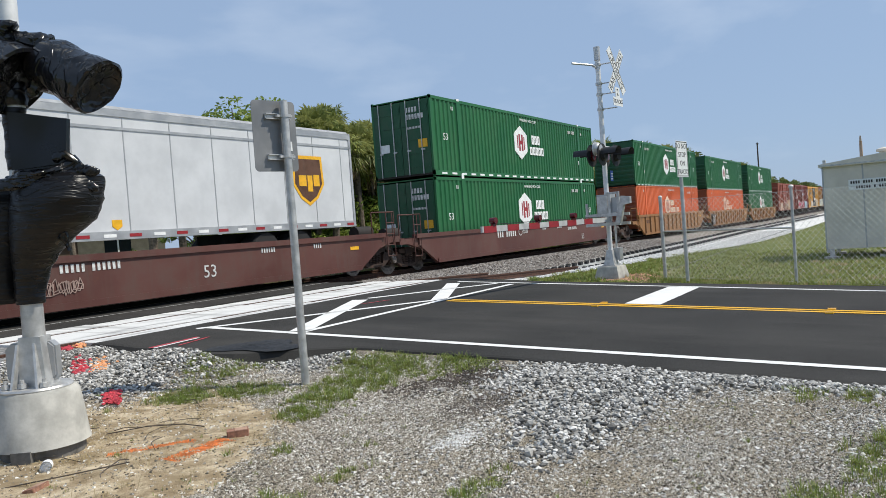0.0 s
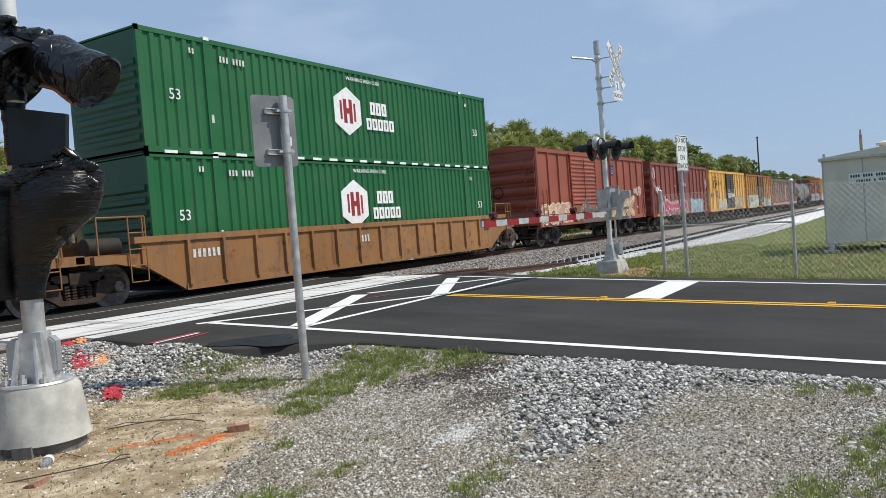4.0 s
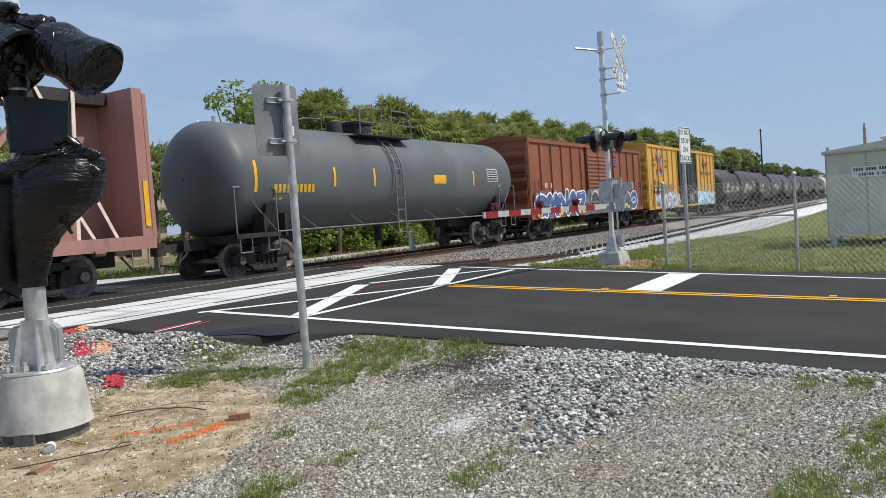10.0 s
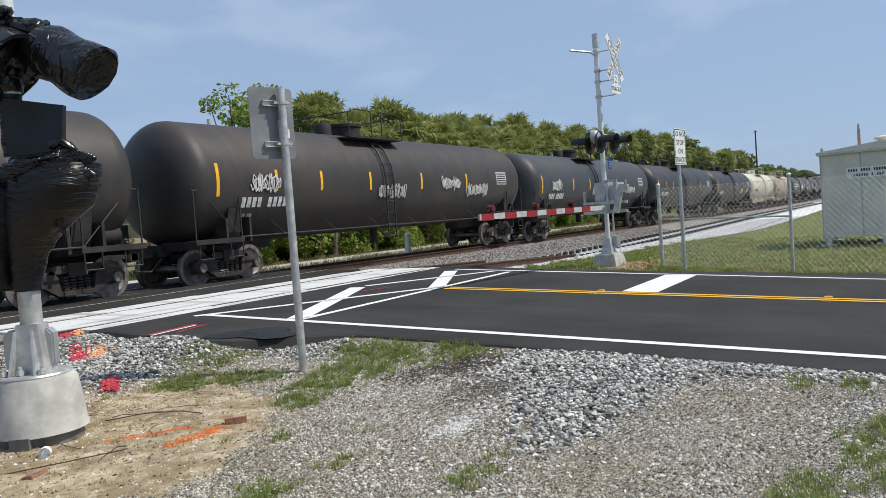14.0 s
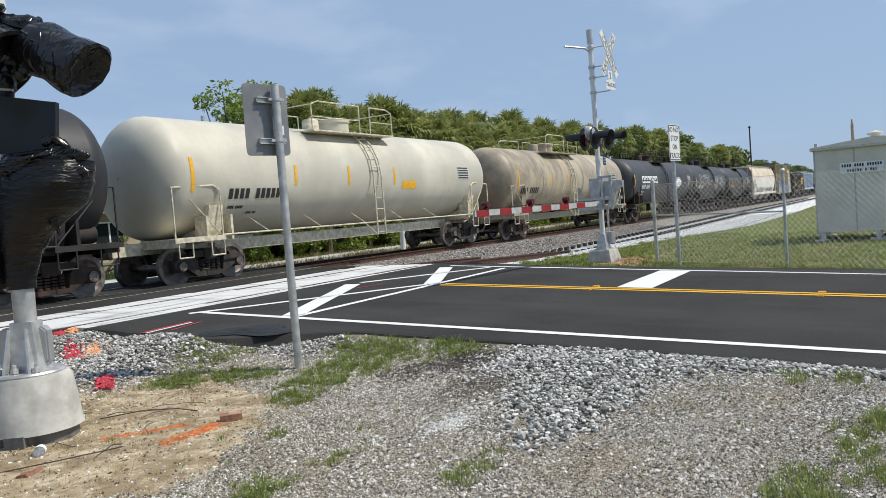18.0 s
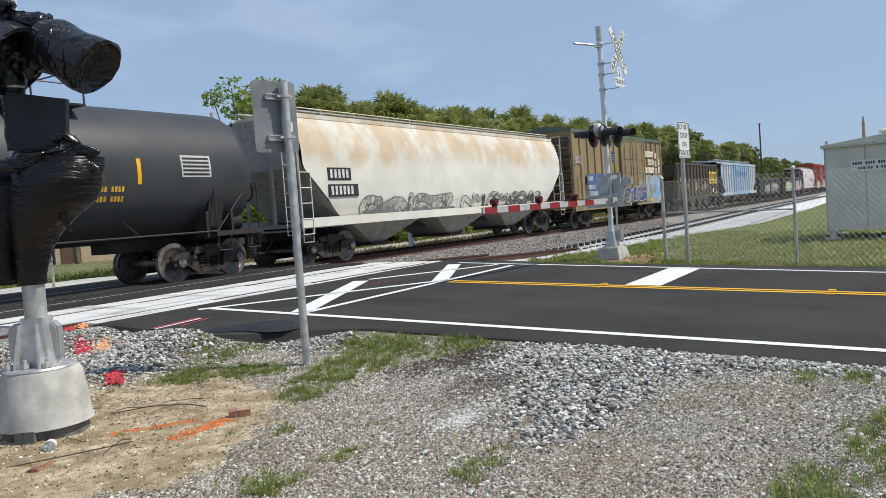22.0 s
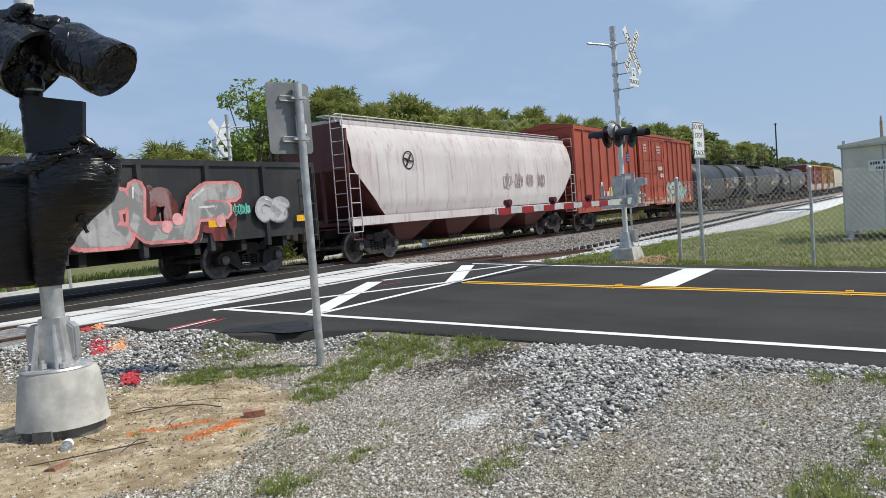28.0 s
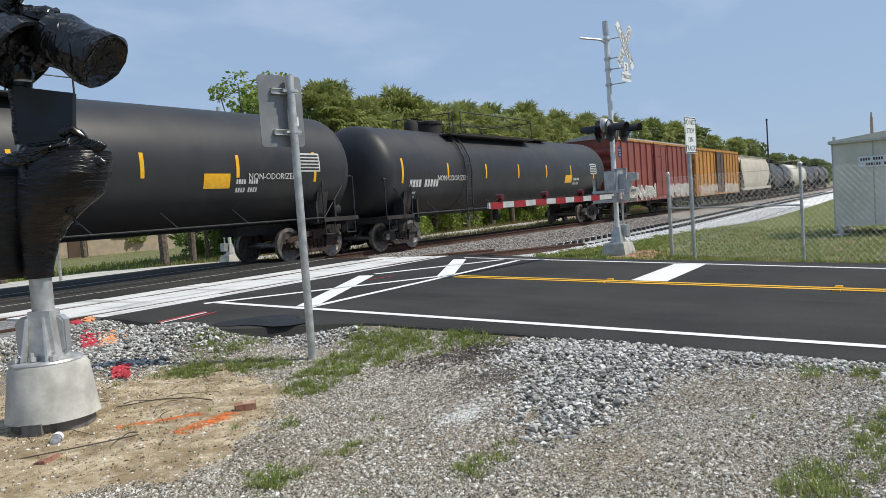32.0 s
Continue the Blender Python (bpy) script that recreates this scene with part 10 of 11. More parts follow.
part("stencil", g, BLACK, nm)

# ---- small things on the ground ----
def brick_geo(l=0.17, w=0.085, h=0.055):
    g = Geo().box(-l / 2, l / 2, -w / 2, w / 2, 0, h, None, 0.006)
    return g


for x, y, rz, rx in ((4.24, 4.68, -40, 4), (2.80, 5.05, 25, -12)):
    b = thing("brick", "loose red clay brick lying on sand", "brick", pose(x, y, float(ground_z(x, y)) - (0.0 if rx > 0 else 0.03), rx, 0, rz), "loose bricks")
    part("body", brick_geo(), BRICK, b)
    part("chipped_corner", Geo().box(-0.02, 0.075, -0.03, 0.035, 0.055, 0.057), plain("pale brick chip", (0.45, 0.28, 0.2), 0.9), b)
bt = thing("plastic_bottle", "crushed clear plastic bottle on the sand", "bottle", pose(3.09, 5.42, float(ground_z(3.09, 5.42)) + 0.035, 0, 90, 50))
clear = Nodes("clear crumpled plastic")
clear.put(clear.bsdf.inputs["Transmission Weight"], 0.75)
clear.bump(clear.noise(40, 4), 0.8, 0.01)
part("body", Geo().lathe([(0.02, -0.09), (0.036, -0.085), (0.03, -0.05), (0.037, -0.02), (0.031, 0.01), (0.036, 0.04), (0.03, 0.07), (0.014, 0.095), (0.013, 0.11), (0.01, 0.112)], 16, None, True), clear.done((0.8, 0.82, 0.84), 0.12), bt, "", True)
part("label_wrap", Geo().lathe([(0.039, -0.03), (0.039, 0.03)], 16, None, False), WHITE, bt)
part("cap", Geo().lathe([(0.015, 0.105), (0.015, 0.125), (0.002, 0.126)], 12, None, True), WHITE, bt)


def paint_smear(label, cx, cy, ang, l, w, mat, n):
    """Sprayed survey paint: a ragged streak of painted grit."""
    u, v = rng.uniform(-0.5, 0.5, n) * l, rng.normal(0, 0.3, n) * w
    keep = rng.uniform(0, 1, n) < 0.45 + 0.55 * np.sin(u * 23) * np.cos(u * 9 + v * 40)
    u, v = u[keep], v[keep]
    x, y = cx + u * math.cos(ang) - v * math.sin(ang), cy + u * math.sin(ang) + v * math.cos(ang)
    ob = chips("survey_paint", x, y, ground_z(x, y) + 0.004, 0.0075, mat, label)
    return tagged(ob, label, "paint mark", "", "stuff")


paint_smear("faint orange survey paint sprayed on sand", 3.78, 5.14, radians(-45), 0.66, 0.08, ORANGE_P, 2200)
paint_smear("orange survey paint sprayed on sand", 3.84, 4.68, radians(2), 0.56, 0.12, ORANGE_P, 5200)


def stone_paint(cx, cy, r0, n, mat, label):
    # the can was swept along the heap, away from the road
    u, v = rng.normal(0, 0.35, n) * r0, rng.normal(0, 1.0, n) * r0
    x, y = cx + 0.84 * u + 0.55 * v, cy - 0.54 * u + 0.84 * v
    return strew("painted_stones", x, y, ground_z(x, y) + 0.035, 0.026, mat, label, "ballast")


stone_paint(5.52, 8.76, 0.15, 150, RED_P, "ballast stones sprayed red")
stone_paint(5.68, 8.6, 0.15, 130, PALE_ORANGE, "ballast stones sprayed pale orange")
stone_paint(4.78, 7.08, 0.12, 80, RED_P, "ballast stones sprayed red")
stone_paint(6.2, 9.8, 0.10, 60, PALE_ORANGE, "ballast stones sprayed pale orange")
stone_paint(5.95, 9.7, 0.10, 60, RED_P, "ballast stones sprayed red")
sx, sy = scatter(9000, 15.9, 18.8, 4.9, 6.9, lambda x, y: gauss(x, y, 17.4, 5.75, 1.1, 0.55))
chips("red_dirt", sx, sy, ground_z(sx, sy) + 0.01, 0.03, plain("reddish dug dirt", (0.52, 0.31, 0.19), 0.95, 0.0, 0.3, 9.0), "reddish dug-up dirt beside the signal foot")
sx, sy = scatter(14000, 5.6, 7.25, 3.2, 5.4, lambda x, y: np.maximum(gauss(x, y, 6.55, 3.85, 0.5, 0.32), 0.5 * gauss(x, y, 6.1, 4.1, 0.4, 0.3)) * off_road(x, y))
chips("dark_soil", sx, sy, ground_z(sx, sy) + 0.008, 0.016, plain("dark peaty soil", (0.075, 0.06, 0.05), 0.95, 0.0, 0.4, 9.0), "dark crumbly soil at the edge of the grass")
sx, sy = scatter(9000, 4.0, 5.6, 0.6, 1.8, lambda x, y: gauss(x, y, 4.8, 1.2, 0.5, 0.3))
chips("lime_dust", sx, sy, ground_z(sx, sy) + 0.005, 0.0065, plain("pale lime grit", (0.60, 0.56, 0.49), 0.95, 0.0, 0.25, 40.0), "patch of fine pale limestone grit")
sx, sy = scatter(5000, 5.0, 6.4, 2.8, 3.7, lambda x, y: gauss(x, y, 5.7, 3.2, 0.5, 0.25))
chips("dark_soil", sx, sy, ground_z(sx, sy) + 0.008, 0.012, plain("dark gritty soil", (0.12, 0.10, 0.085), 0.95, 0.0, 0.4, 9.0), "dark gritty soil in the gravel")
sx, sy = scatter(3000, 4.2, 5.2, 2.5, 3.2, lambda x, y: gauss(x, y, 4.7, 2.86, 0.32, 0.14))
chips("lime_dust", sx, sy, ground_z(sx, sy) + 0.008, 0.012, plain("white lime dust", (0.72, 0.71, 0.68), 0.95, 0.0, 0.15, 9.0), "patch of white limestone dust")


def twig(pts, r0, label):
    t = Geo()
    for (x0, y0, h0), (x1, y1, h1) in zip(pts, pts[1:]):
        t.rod((x0, y0, float(ground_z(x0, y0)) + h0), (x1, y1, float(ground_z(x1, y1)) + h1), r0, 5)
    return tagged(part("twig", t, WOODPOLE), label, "twig")


twig([(3.9, 5.9, 0.01), (4.1, 5.6, 0.05), (4.3, 5.4, 0.03), (4.35, 5.2, 0.01)], 0.005, "thin dry twig lying on the sand")
twig([(2.7, 5.3, 0.01), (3.0, 5.05, 0.03), (3.4, 4.9, 0.02)], 0.005, "thin dry twig lying on the sand")
twig([(3.5, 6.4, 0.01), (3.75, 6.2, 0.06), (4.0, 6.15, 0.02)], 0.004, "thin dry twig lying on the sand")

rt0 = random.Random(12)
for k, (x, y) in enumerate(((3.3, 5.3), (3.1, 4.8), (3.7, 5.0), (4.3, 5.6), (4.6, 5.4), (3.0, 5.6), (3.9, 5.4), (4.9, 5.9))):
    a0, bend = rt0.uniform(0, 3.1), rt0.uniform(-0.7, 0.7)
    pts = [(x, y, 0.008)]
    for j in range(5):
        a0 += bend * rt0.uniform(0.1, 0.8)
        pts.append((pts[-1][0] + 0.09 * math.cos(a0), pts[-1][1] + 0.09 * math.sin(a0), rt0.uniform(0.006, 0.035)))
    twig(pts, rt0.uniform(0.0025, 0.0045), "thin dry root lying on the sand")
sx, sy = scatter(1100, 2.6, 5.4, 3.8, 7.2, lambda x, y: np.clip(zones(x, y)[0], 0, 1) * np.clip(0.3 + 0.7 * wobble(x, y, 2.1), 0, 1) * nearby(x, y))
chips("litter", sx, sy, ground_z(sx, sy) + 0.004, 0.013, plain("brown leaf litter", (0.13, 0.085, 0.05), 0.95, 0.0, 0.4, 9.0), "brown crumbs of bark and leaf litter on sand")
sx, sy = scatter(700, 2.6, 5.4, 3.8, 7.2, lambda x, y: np.clip(zones(x, y)[0], 0, 1) * nearby(x, y))
strew("pebbles", sx, sy, ground_z(sx, sy), 0.012, LIME, "scattered pale pebbles on sand", "gravel")

# patch of torn tar at the road edge
tar = Geo()
nu, nv = 12, 18
for i in range(nu + 1):
    for j in range(nv):
        a = 2 * math.pi * j / nv
        rr = i / nu * (1 + 0.22 * math.sin(3 * a + 1) + 0.12 * math.cos(5 * a))
        px, py = 6.86 + 0.42 * rr * math.cos(a) - 0.1 * rr * math.sin(a), 7.05 + 0.55 * rr * math.sin(a)
        lump_z = 0.03 * (1 - i / nu) * (1 + noise.noise((px * 6, py * 6, 1.0))) + 0.02 * abs(noise.noise((px * 14, py * 14, 4.0)))
        tar.v.append((px, py, float(road_z(py)) + (0.006 + lump_z if px > ROAD_X0 - 1.05 else -0.03)))
for i in range(nu):
    for j in range(nv):
        tar.f.append((i * nv + j, i * nv + (j + 1) % nv, (i + 1) * nv + (j + 1) % nv, (i + 1) * nv + j))
tagged(part("tar_patch", tar, plain("crumbled tar", (0.010, 0.010, 0.011), 0.6, 0.0, 0.3, 20.0, 0.6), None, "", True), "black crumbled tar patch at the broken road edge", "road repair", "", "structure")

# ---- beyond the railway ----
apron = Geo()
for y0, y1 in zip((19.97, 21.5, 23.2, 25.0), (21.5, 23.2, 25.0, 26.6)):
    for x0, x1 in ((-60, -20), (-20, 0), (0, 8), (8, 17.2)):
        apron.add([(x, y, float(road_z(y)) - 0.01 + dz) for dz in (-0.4, 0.0) for x, y in ((x0, y0), (x1, y0), (x1, y1), (x0, y1))], [(4, 5, 6, 7), (0, 1, 5, 4), (1, 2, 6, 5)])
setting("road_4", apron, plain("old pale concrete road", (0.50, 0.49, 0.45), 0.9, 0.0, 0.15, 0.8, 0.2, 0.2), "old pale concrete road beyond the railway", "road")
setting("pavement", Geo().box(17.6, 60, 20.6, 21.9, -0.05, 0.12), CONCRETE, "pale concrete pavement beyond the railway", "pavement")
mk = thing("marker_post", "short white marker post beside the railway", "marker post", pose(27.4, 18.6, -0.1))
part("post", Geo().rod((0, 0, 0), (0, 0, 1.0), 0.12, 12), WHITE, mk, "", True)
part("cap", Geo().lathe([(0.13, 1.0), (0.13, 1.04), (0.05, 1.08)], 12), WHITE, mk)

house = thing("house", "tan stucco house with a shallow shingle roof", "house", pose(29.2, 52.0, -0.1, 0, 0, -12))
house.scale = (1.3, 1.3, 1.3)
part("wall", Geo().box(-7, 6, -4, 4, 0, 2.7), STUCCO, house)
part("roof", Geo().along([(-4.7, 2.6), (4.7, 2.6), (4.7, 2.75), (0, 4.7), (-4.7, 2.75)], -7.6, 6.6), plain("tan shingle roof", (0.30, 0.24, 0.18), 0.9, 0.0, 0.2, 5.0, 0.3), house)
for x in (-5, -1.8, 3.4):
    wnd = part("window", Geo().box(x - 0.7, x + 0.7, -4.03, -3.97, 0.9, 2.1), GLASS_DARK, house)
    part("window_frame", Geo().box(x - 0.78, x + 0.78, -4.06, -4.03, 0.84, 0.9).box(x - 0.78, x + 0.78, -4.06, -4.03, 2.1, 2.18).box(x - 0.04, x + 0.04, -4.06, -4.03, 0.9, 2.1), WHITE, wnd)
part("door", Geo().box(0.4, 1.35, -4.04, -3.97, 0, 2.05), BROWNDOOR, house)

pole = thing("utility_pole", "tall dark wooden utility pole above the trees", "utility pole", pose(150.0, 23.0, -0.3))
part("shaft", Geo().rod((0, 0, 0), (0, 0, 13.6), 0.17, 10, 0.12), WOODPOLE, pole)
part("top_bracket", Geo().box(-0.15, 0.15, -0.22, 0.22, 13.3, 13.45), WOODPOLE, pole)
tower = thing("tower", "slender brick-red tower in the far distance", "tower", pose(226.0, 9.6, -0.5))
part("shaft", Geo().rod((0, 0, 0), (0, 0, 17.0), 0.5, 8, 0.36), plain("brick-red tower paint", (0.50, 0.35, 0.26), 0.8, 0.0, 0.15, 1.0), tower)
part("top", Geo().rod((-0.4, 0, 17.0), (-0.4, 0, 18.4), 0.3, 6, 0.2), plain("pale tower cap", (0.5, 0.4, 0.33), 0.8), tower)


# ---- trees ----
def frond_fan(out, tri, base, tip, r, rnd, blades=13, droop=0.4):
    """One fan leaf of a cabbage palm: a stalk, then stiff blades spread from its end."""
    d = (tip - base).normalized()
    side = d.cross(Vector((0, 0, 1)))
    side = side.normalized() if side.length > 0.05 else Vector((1, 0, 0))
    up = side.cross(d)
    k = len(out)
    out += [base - side * 0.02, base + side * 0.02, tip]
    tri.append((k, k + 1, k + 2))
    for i in range(blades):
        a = radians(-100 + 200 * i / (blades - 1)) + rnd.uniform(-0.08, 0.08)
        w = d * math.cos(a) + side * math.sin(a)
        ln = r * (0.75 + 0.25 * math.cos(a)) * rnd.uniform(0.85, 1.1)
        n = w.cross(up).normalized() * r * 0.062
        mid = tip + w * ln * 0.6 + up * 0.06 * r
        end = tip + w * ln - Vector((0, 0, droop * r * rnd.uniform(0.3, 1.0))) * (0.5 + 0.5 * abs(math.sin(a)))
        k = len(out)
        out += [tip, mid - n, mid + n, end]
        tri += [(k, k + 1, k + 2), (k + 1, k + 3, k + 2)]


def palm_meshes(seed, h, fronds=46, size=1.0, skirt=10):
    rnd = random.Random(seed)
    trunk = Geo()
    pts = [Vector((0.25 * math.sin(0.5 * z / h + seed) * z / h, 0.2 * math.cos(seed) * z / h, z)) for z in np.linspace(-0.3, h, 9)]
    for a, b in zip(pts, pts[1:]):
        trunk.rod(a, b, 0.19 * size, 9, 0.185 * size, False)
    top = pts[-1]
    v, f = [], []
    for i in range(fronds):
        az = i * 2.39996 + rnd.uniform(-0.3, 0.3)
        el = radians(82 - 118 * (i / fronds) ** 0.9 + rnd.uniform(-8, 8))
        d = Vector((math.cos(az) * math.cos(el), math.sin(az) * math.cos(el), math.sin(el)))
        ln = size * rnd.uniform(0.85, 1.25)
        frond_fan(v, f, top, top + d * ln, size * rnd.uniform(0.72, 0.98), rnd, 13, 0.45 if el > 0 else 0.75)
    dv, df = [], []
    for i in range(skirt):
        az = rnd.uniform(0, 6.28)
        d = Vector((math.cos(az) * 0.75, math.sin(az) * 0.75, -0.8))
        frond_fan(dv, df, top - Vector((0, 0, 0.1)), top + d * size * rnd.uniform(0.7, 1.0), size * 0.7, rnd, 9, 0.9)
    tm = trunk.mesh("trunk", True)
    tm.materials.append(BARK)
    cm = bpy.data.meshes.new("crown")
    cm.from_pydata([tuple(p) for p in v], [], f)
    cm.materials.append(PALM_LEAF)
    dm = bpy.data.meshes.new("dead_fronds")
    dm.from_pydata([tuple(p) for p in dv], [], df)
    dm.materials.append(DEAD_LEAF)
    return tm, cm, dm


def broadleaf_meshes(seed, h, spread, leaves, leaf, trunk_r, sparse=1.0, low=0.25):
    """Trunk with limbs, and a crown of leaf clumps at the limb ends with gaps between."""
    rnd = random.Random(seed)
    wood = Geo()
    wood.rod((0, 0, -0.3), (0.1, 0.05, h * 0.45), trunk_r, 8, trunk_r * 0.7, False)
    ends = []
    for i in range(int(15 * sparse) + 5):
        az, t = rnd.uniform(0, 6.28), rnd.uniform(low, 1.0)
        z0 = h * min(0.75, 0.2 + 0.4 * t)
        rr = spread * (0.35 + 0.65 * math.sin(math.pi * min(1, 0.15 + 0.8 * t))) * rnd.uniform(0.45, 1.0)
        e = Vector((math.cos(az) * rr, math.sin(az) * rr, h * t * rnd.uniform(0.85, 1.0)))
        m = Vector((e.x * 0.35, e.y * 0.35, z0))
        wood.rod((0.05, 0.03, min(h * 0.44, z0 * 0.8)), m, trunk_r * 0.45, 5, trunk_r * 0.3, False).rod(m, e, trunk_r * 0.28, 5, 0.02, False)
        ends.append(e)
    nr = np.random.default_rng(seed)
    n = leaves
    which = nr.integers(0, len(ends), n)
    c = np.array([tuple(e) for e in ends])[which]
    size = spread * (0.20 + 0.16 * nr.uniform(0, 1, len(ends)))[which]
    off = nr.normal(0, 1, (n, 3))
    off /= np.linalg.norm(off, axis=1)[:, None]
    p = c + off * (size * nr.uniform(0.25, 1, n) ** 0.5)[:, None] * np.array([1, 1, 0.8])
    a, b = nr.normal(0, 1, (n, 3)), nr.normal(0, 1, (n, 3))
    a /= np.linalg.norm(a, axis=1)[:, None]
    b -= a * (a * b).sum(1)[:, None]
    b /= np.linalg.norm(b, axis=1)[:, None]
    s = leaf * nr.uniform(0.6, 1.3, n)[:, None]
    v = np.stack([p - a * s, p + b * s * 0.45, p + a * s, p - b * s * 0.45], 1).reshape(-1, 3)
    f = 4 * np.arange(n)[:, None] + np.arange(4)
    wm = wood.mesh("trunk", True)
    wm.materials.append(BARK)
    lm = fast_mesh("crown", v, f)
    lm.materials.append(OAK_LEAF)
    return wm, lm


def plant(name, label, category, meshes, m, group):
    t = thing(name, label, category, m, group)
    for me, nm in zip(meshes, ("trunk", "crown", "dead_fronds")):
        part(nm, me, None, t)
    return t


PALMS = [palm_meshes(3, 6.4, 58, 1.0, 12), palm_meshes(8, 7.2, 62, 1.0, 8), palm_meshes(15, 5.4, 56, 1.05, 14)]
OAKS = [broadleaf_meshes(21, 7.6, 3.0, 11000, 0.15, 0.2, 2.0, 0.12), broadleaf_meshes(22, 6.8, 3.2, 11000, 0.15, 0.2, 2.0, 0.1)]
YOUNG = broadleaf_meshes(23, 7.9, 2.0, 2700, 0.12, 0.12, 1.2, 0.2)
SHRUBS = [broadleaf_meshes(31, 3.4, 2.4, 5600, 0.13, 0.08, 1.4, 0.1), broadleaf_meshes(32, 4.4, 2.6, 6000, 0.14, 0.08, 1.5, 0.1)]
rt = random.Random(77)


def skyline(x, y):
    """Height of the tree line where a tree stands."""
    q = y / 24.0
    t = float(lerp(x / q, (12, 5.6), (17, 5.0), (19.5, 5.3), (21, 7.2), (23, 8.1), (26, 8.5), (29, 8.5), (36, 8.6), (40, 8.1), (51, 8.8), (65, 8.9), (89, 9.9), (112, 8.7), (163, 8.4), (300, 8.8)))
    return 1.55 + (t - 1.55) * q


def full_height(meshes):
    return max(v.co.z for v in meshes[1].vertices)


def grow(name, label, category, meshes, x, y, share, group, wide=1.0):
    """Plant a tree that reaches a share of the tree line's height."""
    t = plant(name, label, category, meshes, pose(x, y, -0.2, 0, 0, rt.uniform(0, 360)), group)
    s = (skyline(x, y) + 0.2) * share / full_height(meshes)
    w = (0.5 + 0.5 * s) * wide
    t.scale = (w, w, s)
    return t


TG, PG, SG = "trees beyond the railway", "palms beyond the railway", "shrubs beyond the railway"
YL, OL, PL = "thin young broadleaf tree with an open crown", "dense green broadleaf tree behind the railway", "cabbage palm with a round crown of fan leaves"
grow("tree", YL, "tree", YOUNG, 24.2, 25.2, 0.95, TG, 1.15)
grow("tree", YL, "tree", YOUNG, 22.6, 26.4, 0.8, TG, 1.0)
grow("tree", YL, "tree", YOUNG, 25.9, 25.6, 0.98, TG, 1.2)
for x, y, s, k in ((26.6, 26.3, 0.86, 0), (29.6, 26.8, 0.92, 1), (32.6, 27.2, 0.88, 0), (35.4, 27.6, 0.86, 1), (38.6, 27.6, 0.82, 0), (42.0, 27.8, 0.88, 1), (46.0, 28.0, 0.84, 0), (50.5, 28.0, 0.86, 1), (55.0, 28.0, 0.84, 0), (59.5, 28.5, 0.84, 1)):
    grow("tree", OL, "tree", OAKS[k], x, y, s * 0.87, TG, 1.1)
# (x, y, share of the tree line, kind) of the cabbage palms
for x, y, s, k in ((28.6, 24.8, 0.94, 1), (30.4, 25.6, 0.98, 0), (33.0, 24.6, 0.84, 2), (36.0, 25.0, 1.0, 0), (34.6, 26.0, 0.9, 1), (38.4, 25.2, 0.9, 1), (40.2, 24.6, 0.98, 0), (43.2, 25.6, 0.9, 0), (44.8, 26.0, 1.0, 1), (47.4, 25.5, 0.92, 0), (50.0, 26.6, 1.0, 1), (52.2, 25.4, 0.93, 0), (54.4, 26.0, 1.02, 1), (57.0, 26.4, 0.95, 1), (60.5, 25.6, 1.0, 0), (64.0, 27.0, 0.94, 1), (68.0, 26.2, 1.0, 1), (72.5, 26.0, 0.96, 1), (77.0, 27.0, 1.02, 0), (82.0, 26.0, 0.97, 1), (88.0, 26.0, 1.0, 1), (93.0, 26.5, 0.95, 1), (98.0, 26.0, 1.0, 1),
                   (29.2, 24.2, 0.87, 0), (31.4, 24.1, 0.89, 1), (34.6, 24.7, 0.84, 2), (36.4, 24.7, 0.94, 1), (38.6, 24.8, 0.94, 1), (41.6, 24.3, 0.85, 2), (44.0, 24.9, 0.94, 1), (45.5, 24.6, 0.91, 2), (48.0, 24.3, 0.85, 2), (51.1, 24.1, 0.85, 2), (53.5, 24.8, 0.89, 1), (55.3, 24.3, 0.88, 0), (57.5, 24.8, 0.81, 0), (60.0, 24.9, 0.89, 2), (62.4, 24.4, 0.97, 0), (64.2, 24.8, 0.91, 1),
                   (13.4, 25.8, 1.0, 2), (12.2, 27.4, 0.9, 2), (15.6, 29.0, 0.95, 0), (28.6, 45.0, 0.9, 0), (31.5, 47.0, 0.95, 2), (19.4, 25.2, 1.02, 2), (20.9, 25.4, 0.88, 0)):
    grow("palm_tree", PL, "palm tree", PALMS[k], x, y, s, PG)
for i in range(44):
    x = 24.6 + i * 1.3 + rt.uniform(-0.5, 0.5)
    t = plant("shrub", "dense green shrub at the edge of the wood", "shrub", SHRUBS[i % 2], pose(x, 25.2 + rt.uniform(-0.6, 1.8), -0.15, 0, 0, rt.uniform(0, 360)), SG)
    s = rt.uniform(0.6, 0.95)
    t.scale = (s, s, s * rt.uniform(0.85, 1.2))
for x, y in ((20.0, 45.0), (24.0, 48.0), (33.0, 47.0), (16.0, 43.0), (27.0, 31.0)):
    t = plant("shrub", "garden shrub beyond the railway", "shrub", SHRUBS[0], pose(x, y, -0.2, 0, 0, rt.uniform(0, 360)), SG)
    t.scale = (0.7, 0.7, 0.62)


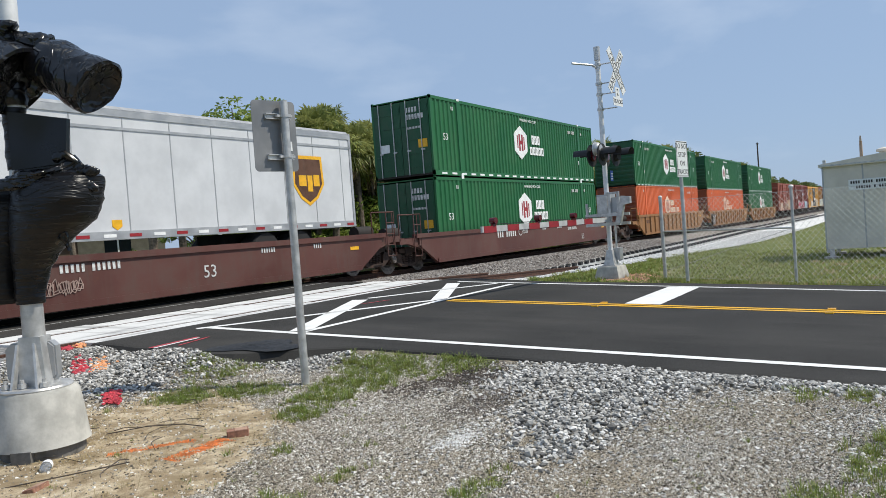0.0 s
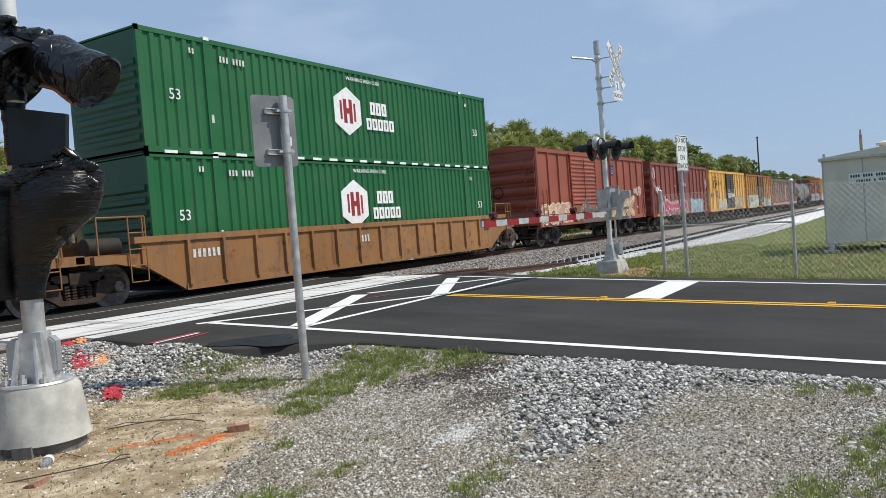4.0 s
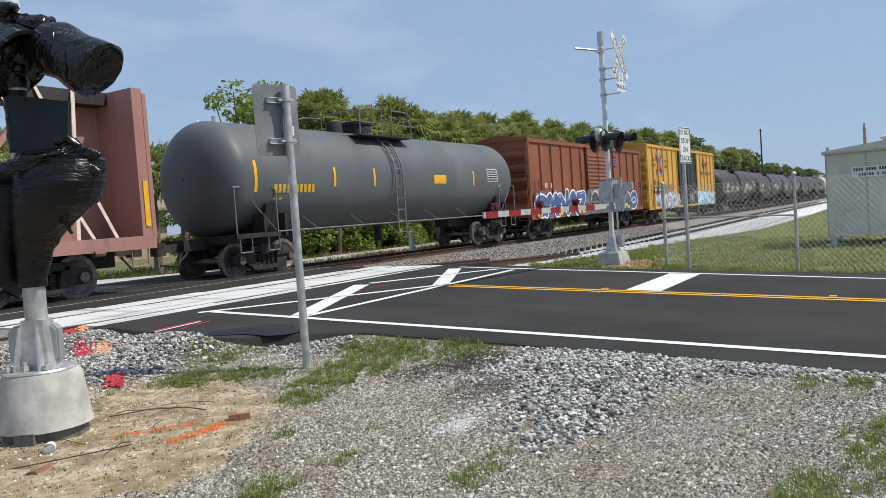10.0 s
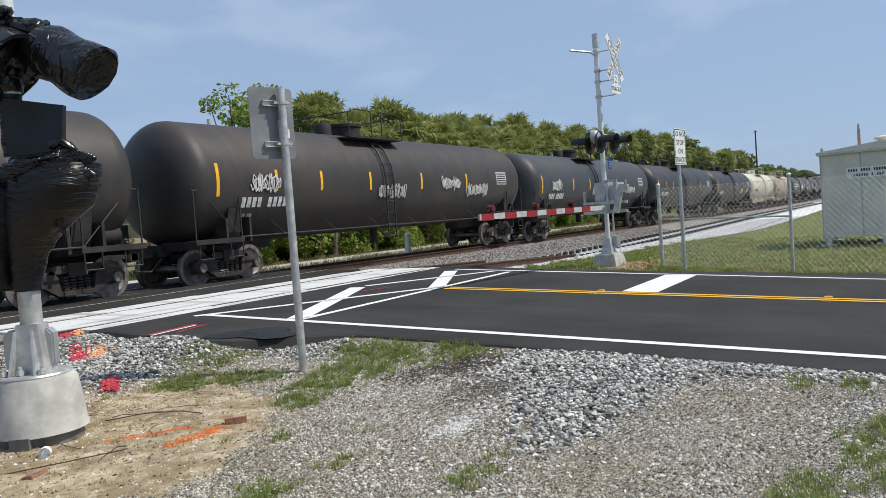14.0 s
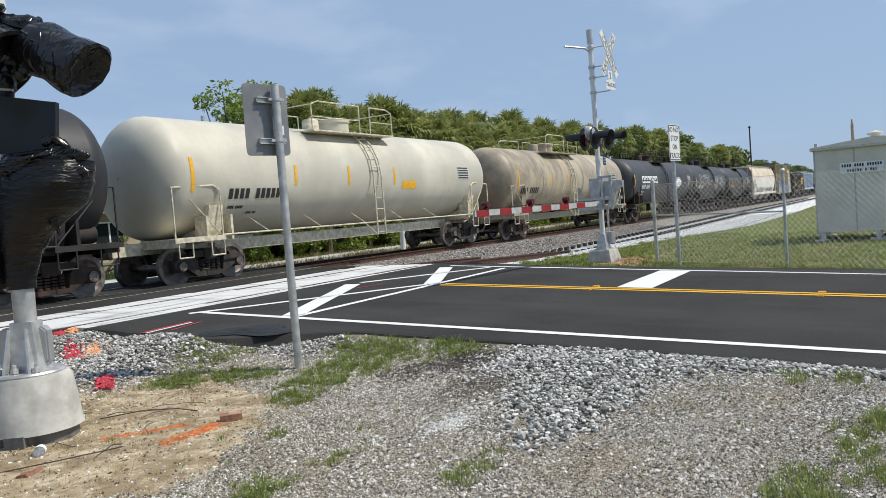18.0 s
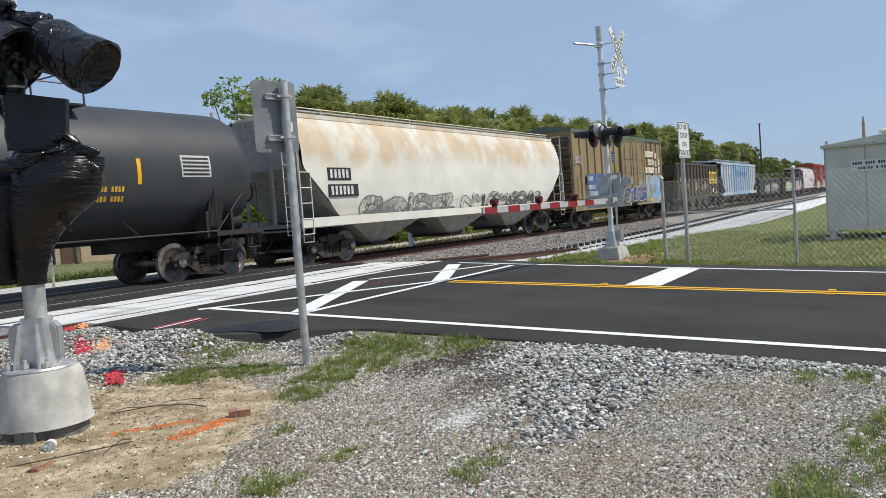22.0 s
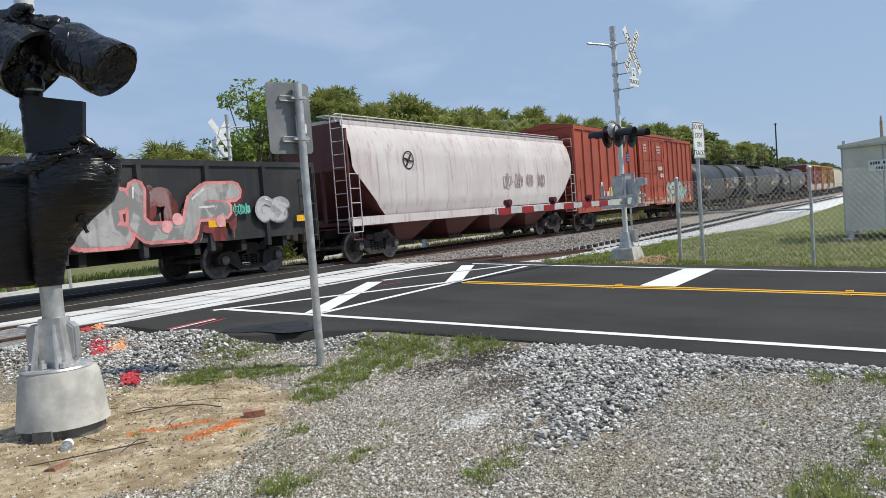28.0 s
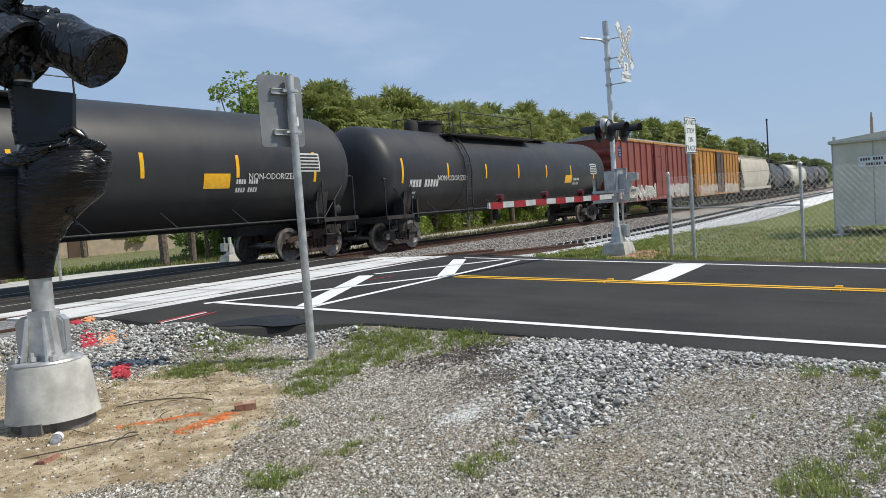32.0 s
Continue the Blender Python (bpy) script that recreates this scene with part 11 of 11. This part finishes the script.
def far_wood():
    """The tree line that runs on into the distance."""
    nr = np.random.default_rng(5)
    cs, ss = [], []
    for x in np.arange(58, 420, 2.0):
        for _ in range(4):
            top = skyline(x, 27.5) - 1.4 + 0.7 * math.sin(x * 0.31) + nr.uniform(-0.9, 0.5)
            cs.append((x + nr.uniform(-1.5, 1.5), 27.5 + nr.uniform(-2, 4) + max(0, (x - 120) * 0.03), max(1.0, top * nr.uniform(0.15, 0.98))))
            ss.append(nr.uniform(0.9, 1.8))
    cs, ss = np.array(cs), np.array(ss)
    n = 80000
    w = nr.integers(0, len(cs), n)
    off = nr.normal(0, 1, (n, 3))
    off /= np.linalg.norm(off, axis=1)[:, None]
    p = cs[w] + off * (ss[w] * nr.uniform(0.3, 1, n) ** 0.5)[:, None]
    a, b = nr.normal(0, 1, (n, 3)), nr.normal(0, 1, (n, 3))
    a /= np.linalg.norm(a, axis=1)[:, None]
    b -= a * (a * b).sum(1)[:, None]
    b /= np.linalg.norm(b, axis=1)[:, None]
    s = 0.42 * nr.uniform(0.6, 1.3, n)[:, None]
    v = np.stack([p - a * s, p + b * s * 0.5, p + a * s, p - b * s * 0.5], 1).reshape(-1, 3)
    me = fast_mesh("far_wood", v, 4 * np.arange(n)[:, None] + np.arange(4))
    me.materials.append(FAR_LEAF)
    tagged(new("far_wood", me), "line of green woodland along the railway", "woodland", "", "stuff")


far_wood()
for x, y, s in ((104.0, 26.0, 0.98), (110.0, 27.0, 1.04), (118.0, 26.0, 1.0), (132.0, 25.0, 1.08), (134.0, 26.0, 1.04), (150.0, 26.0, 1.12)):
    grow("palm_tree", "tall cabbage palm above the far wood", "palm tree", PALMS[1], x, y, s, PG, 1.2)


# ---- movement ----
def run(t):
    """How far the train has come after t seconds."""
    return 17.36 * t + 4.89 * t * t / 32 - 5.41 * t ** 3 / 1024 + 1.98 * t ** 4 / 32768 + 1.45 * 3 * (1 - math.exp(-t / 3))


def motions():
    times = [i * 0.5 for i in range(65)]
    for ob, place in CARS + CARGO:
        walk(ob, [(t, pose(place - run(t), MAIN_Y, float(main_z(place - run(t))))) for t in times])
    first = {}
    for ob, w in WHEELSETS:
        if w not in first:
            walk(ob, [(i / FPS, pose(w, 0, WHEEL_R, 0, -math.degrees(run(i / FPS) / WHEEL_R), 0)) for i in range(32 * FPS + 1)])
            first[w] = ob
        else:
            ob.rotation_mode = "QUATERNION"
            keys = ob.animation_data_create()
            keys.action = first[w].animation_data.action
            keys.action_slot = first[w].animation_data.action_slot


motions()
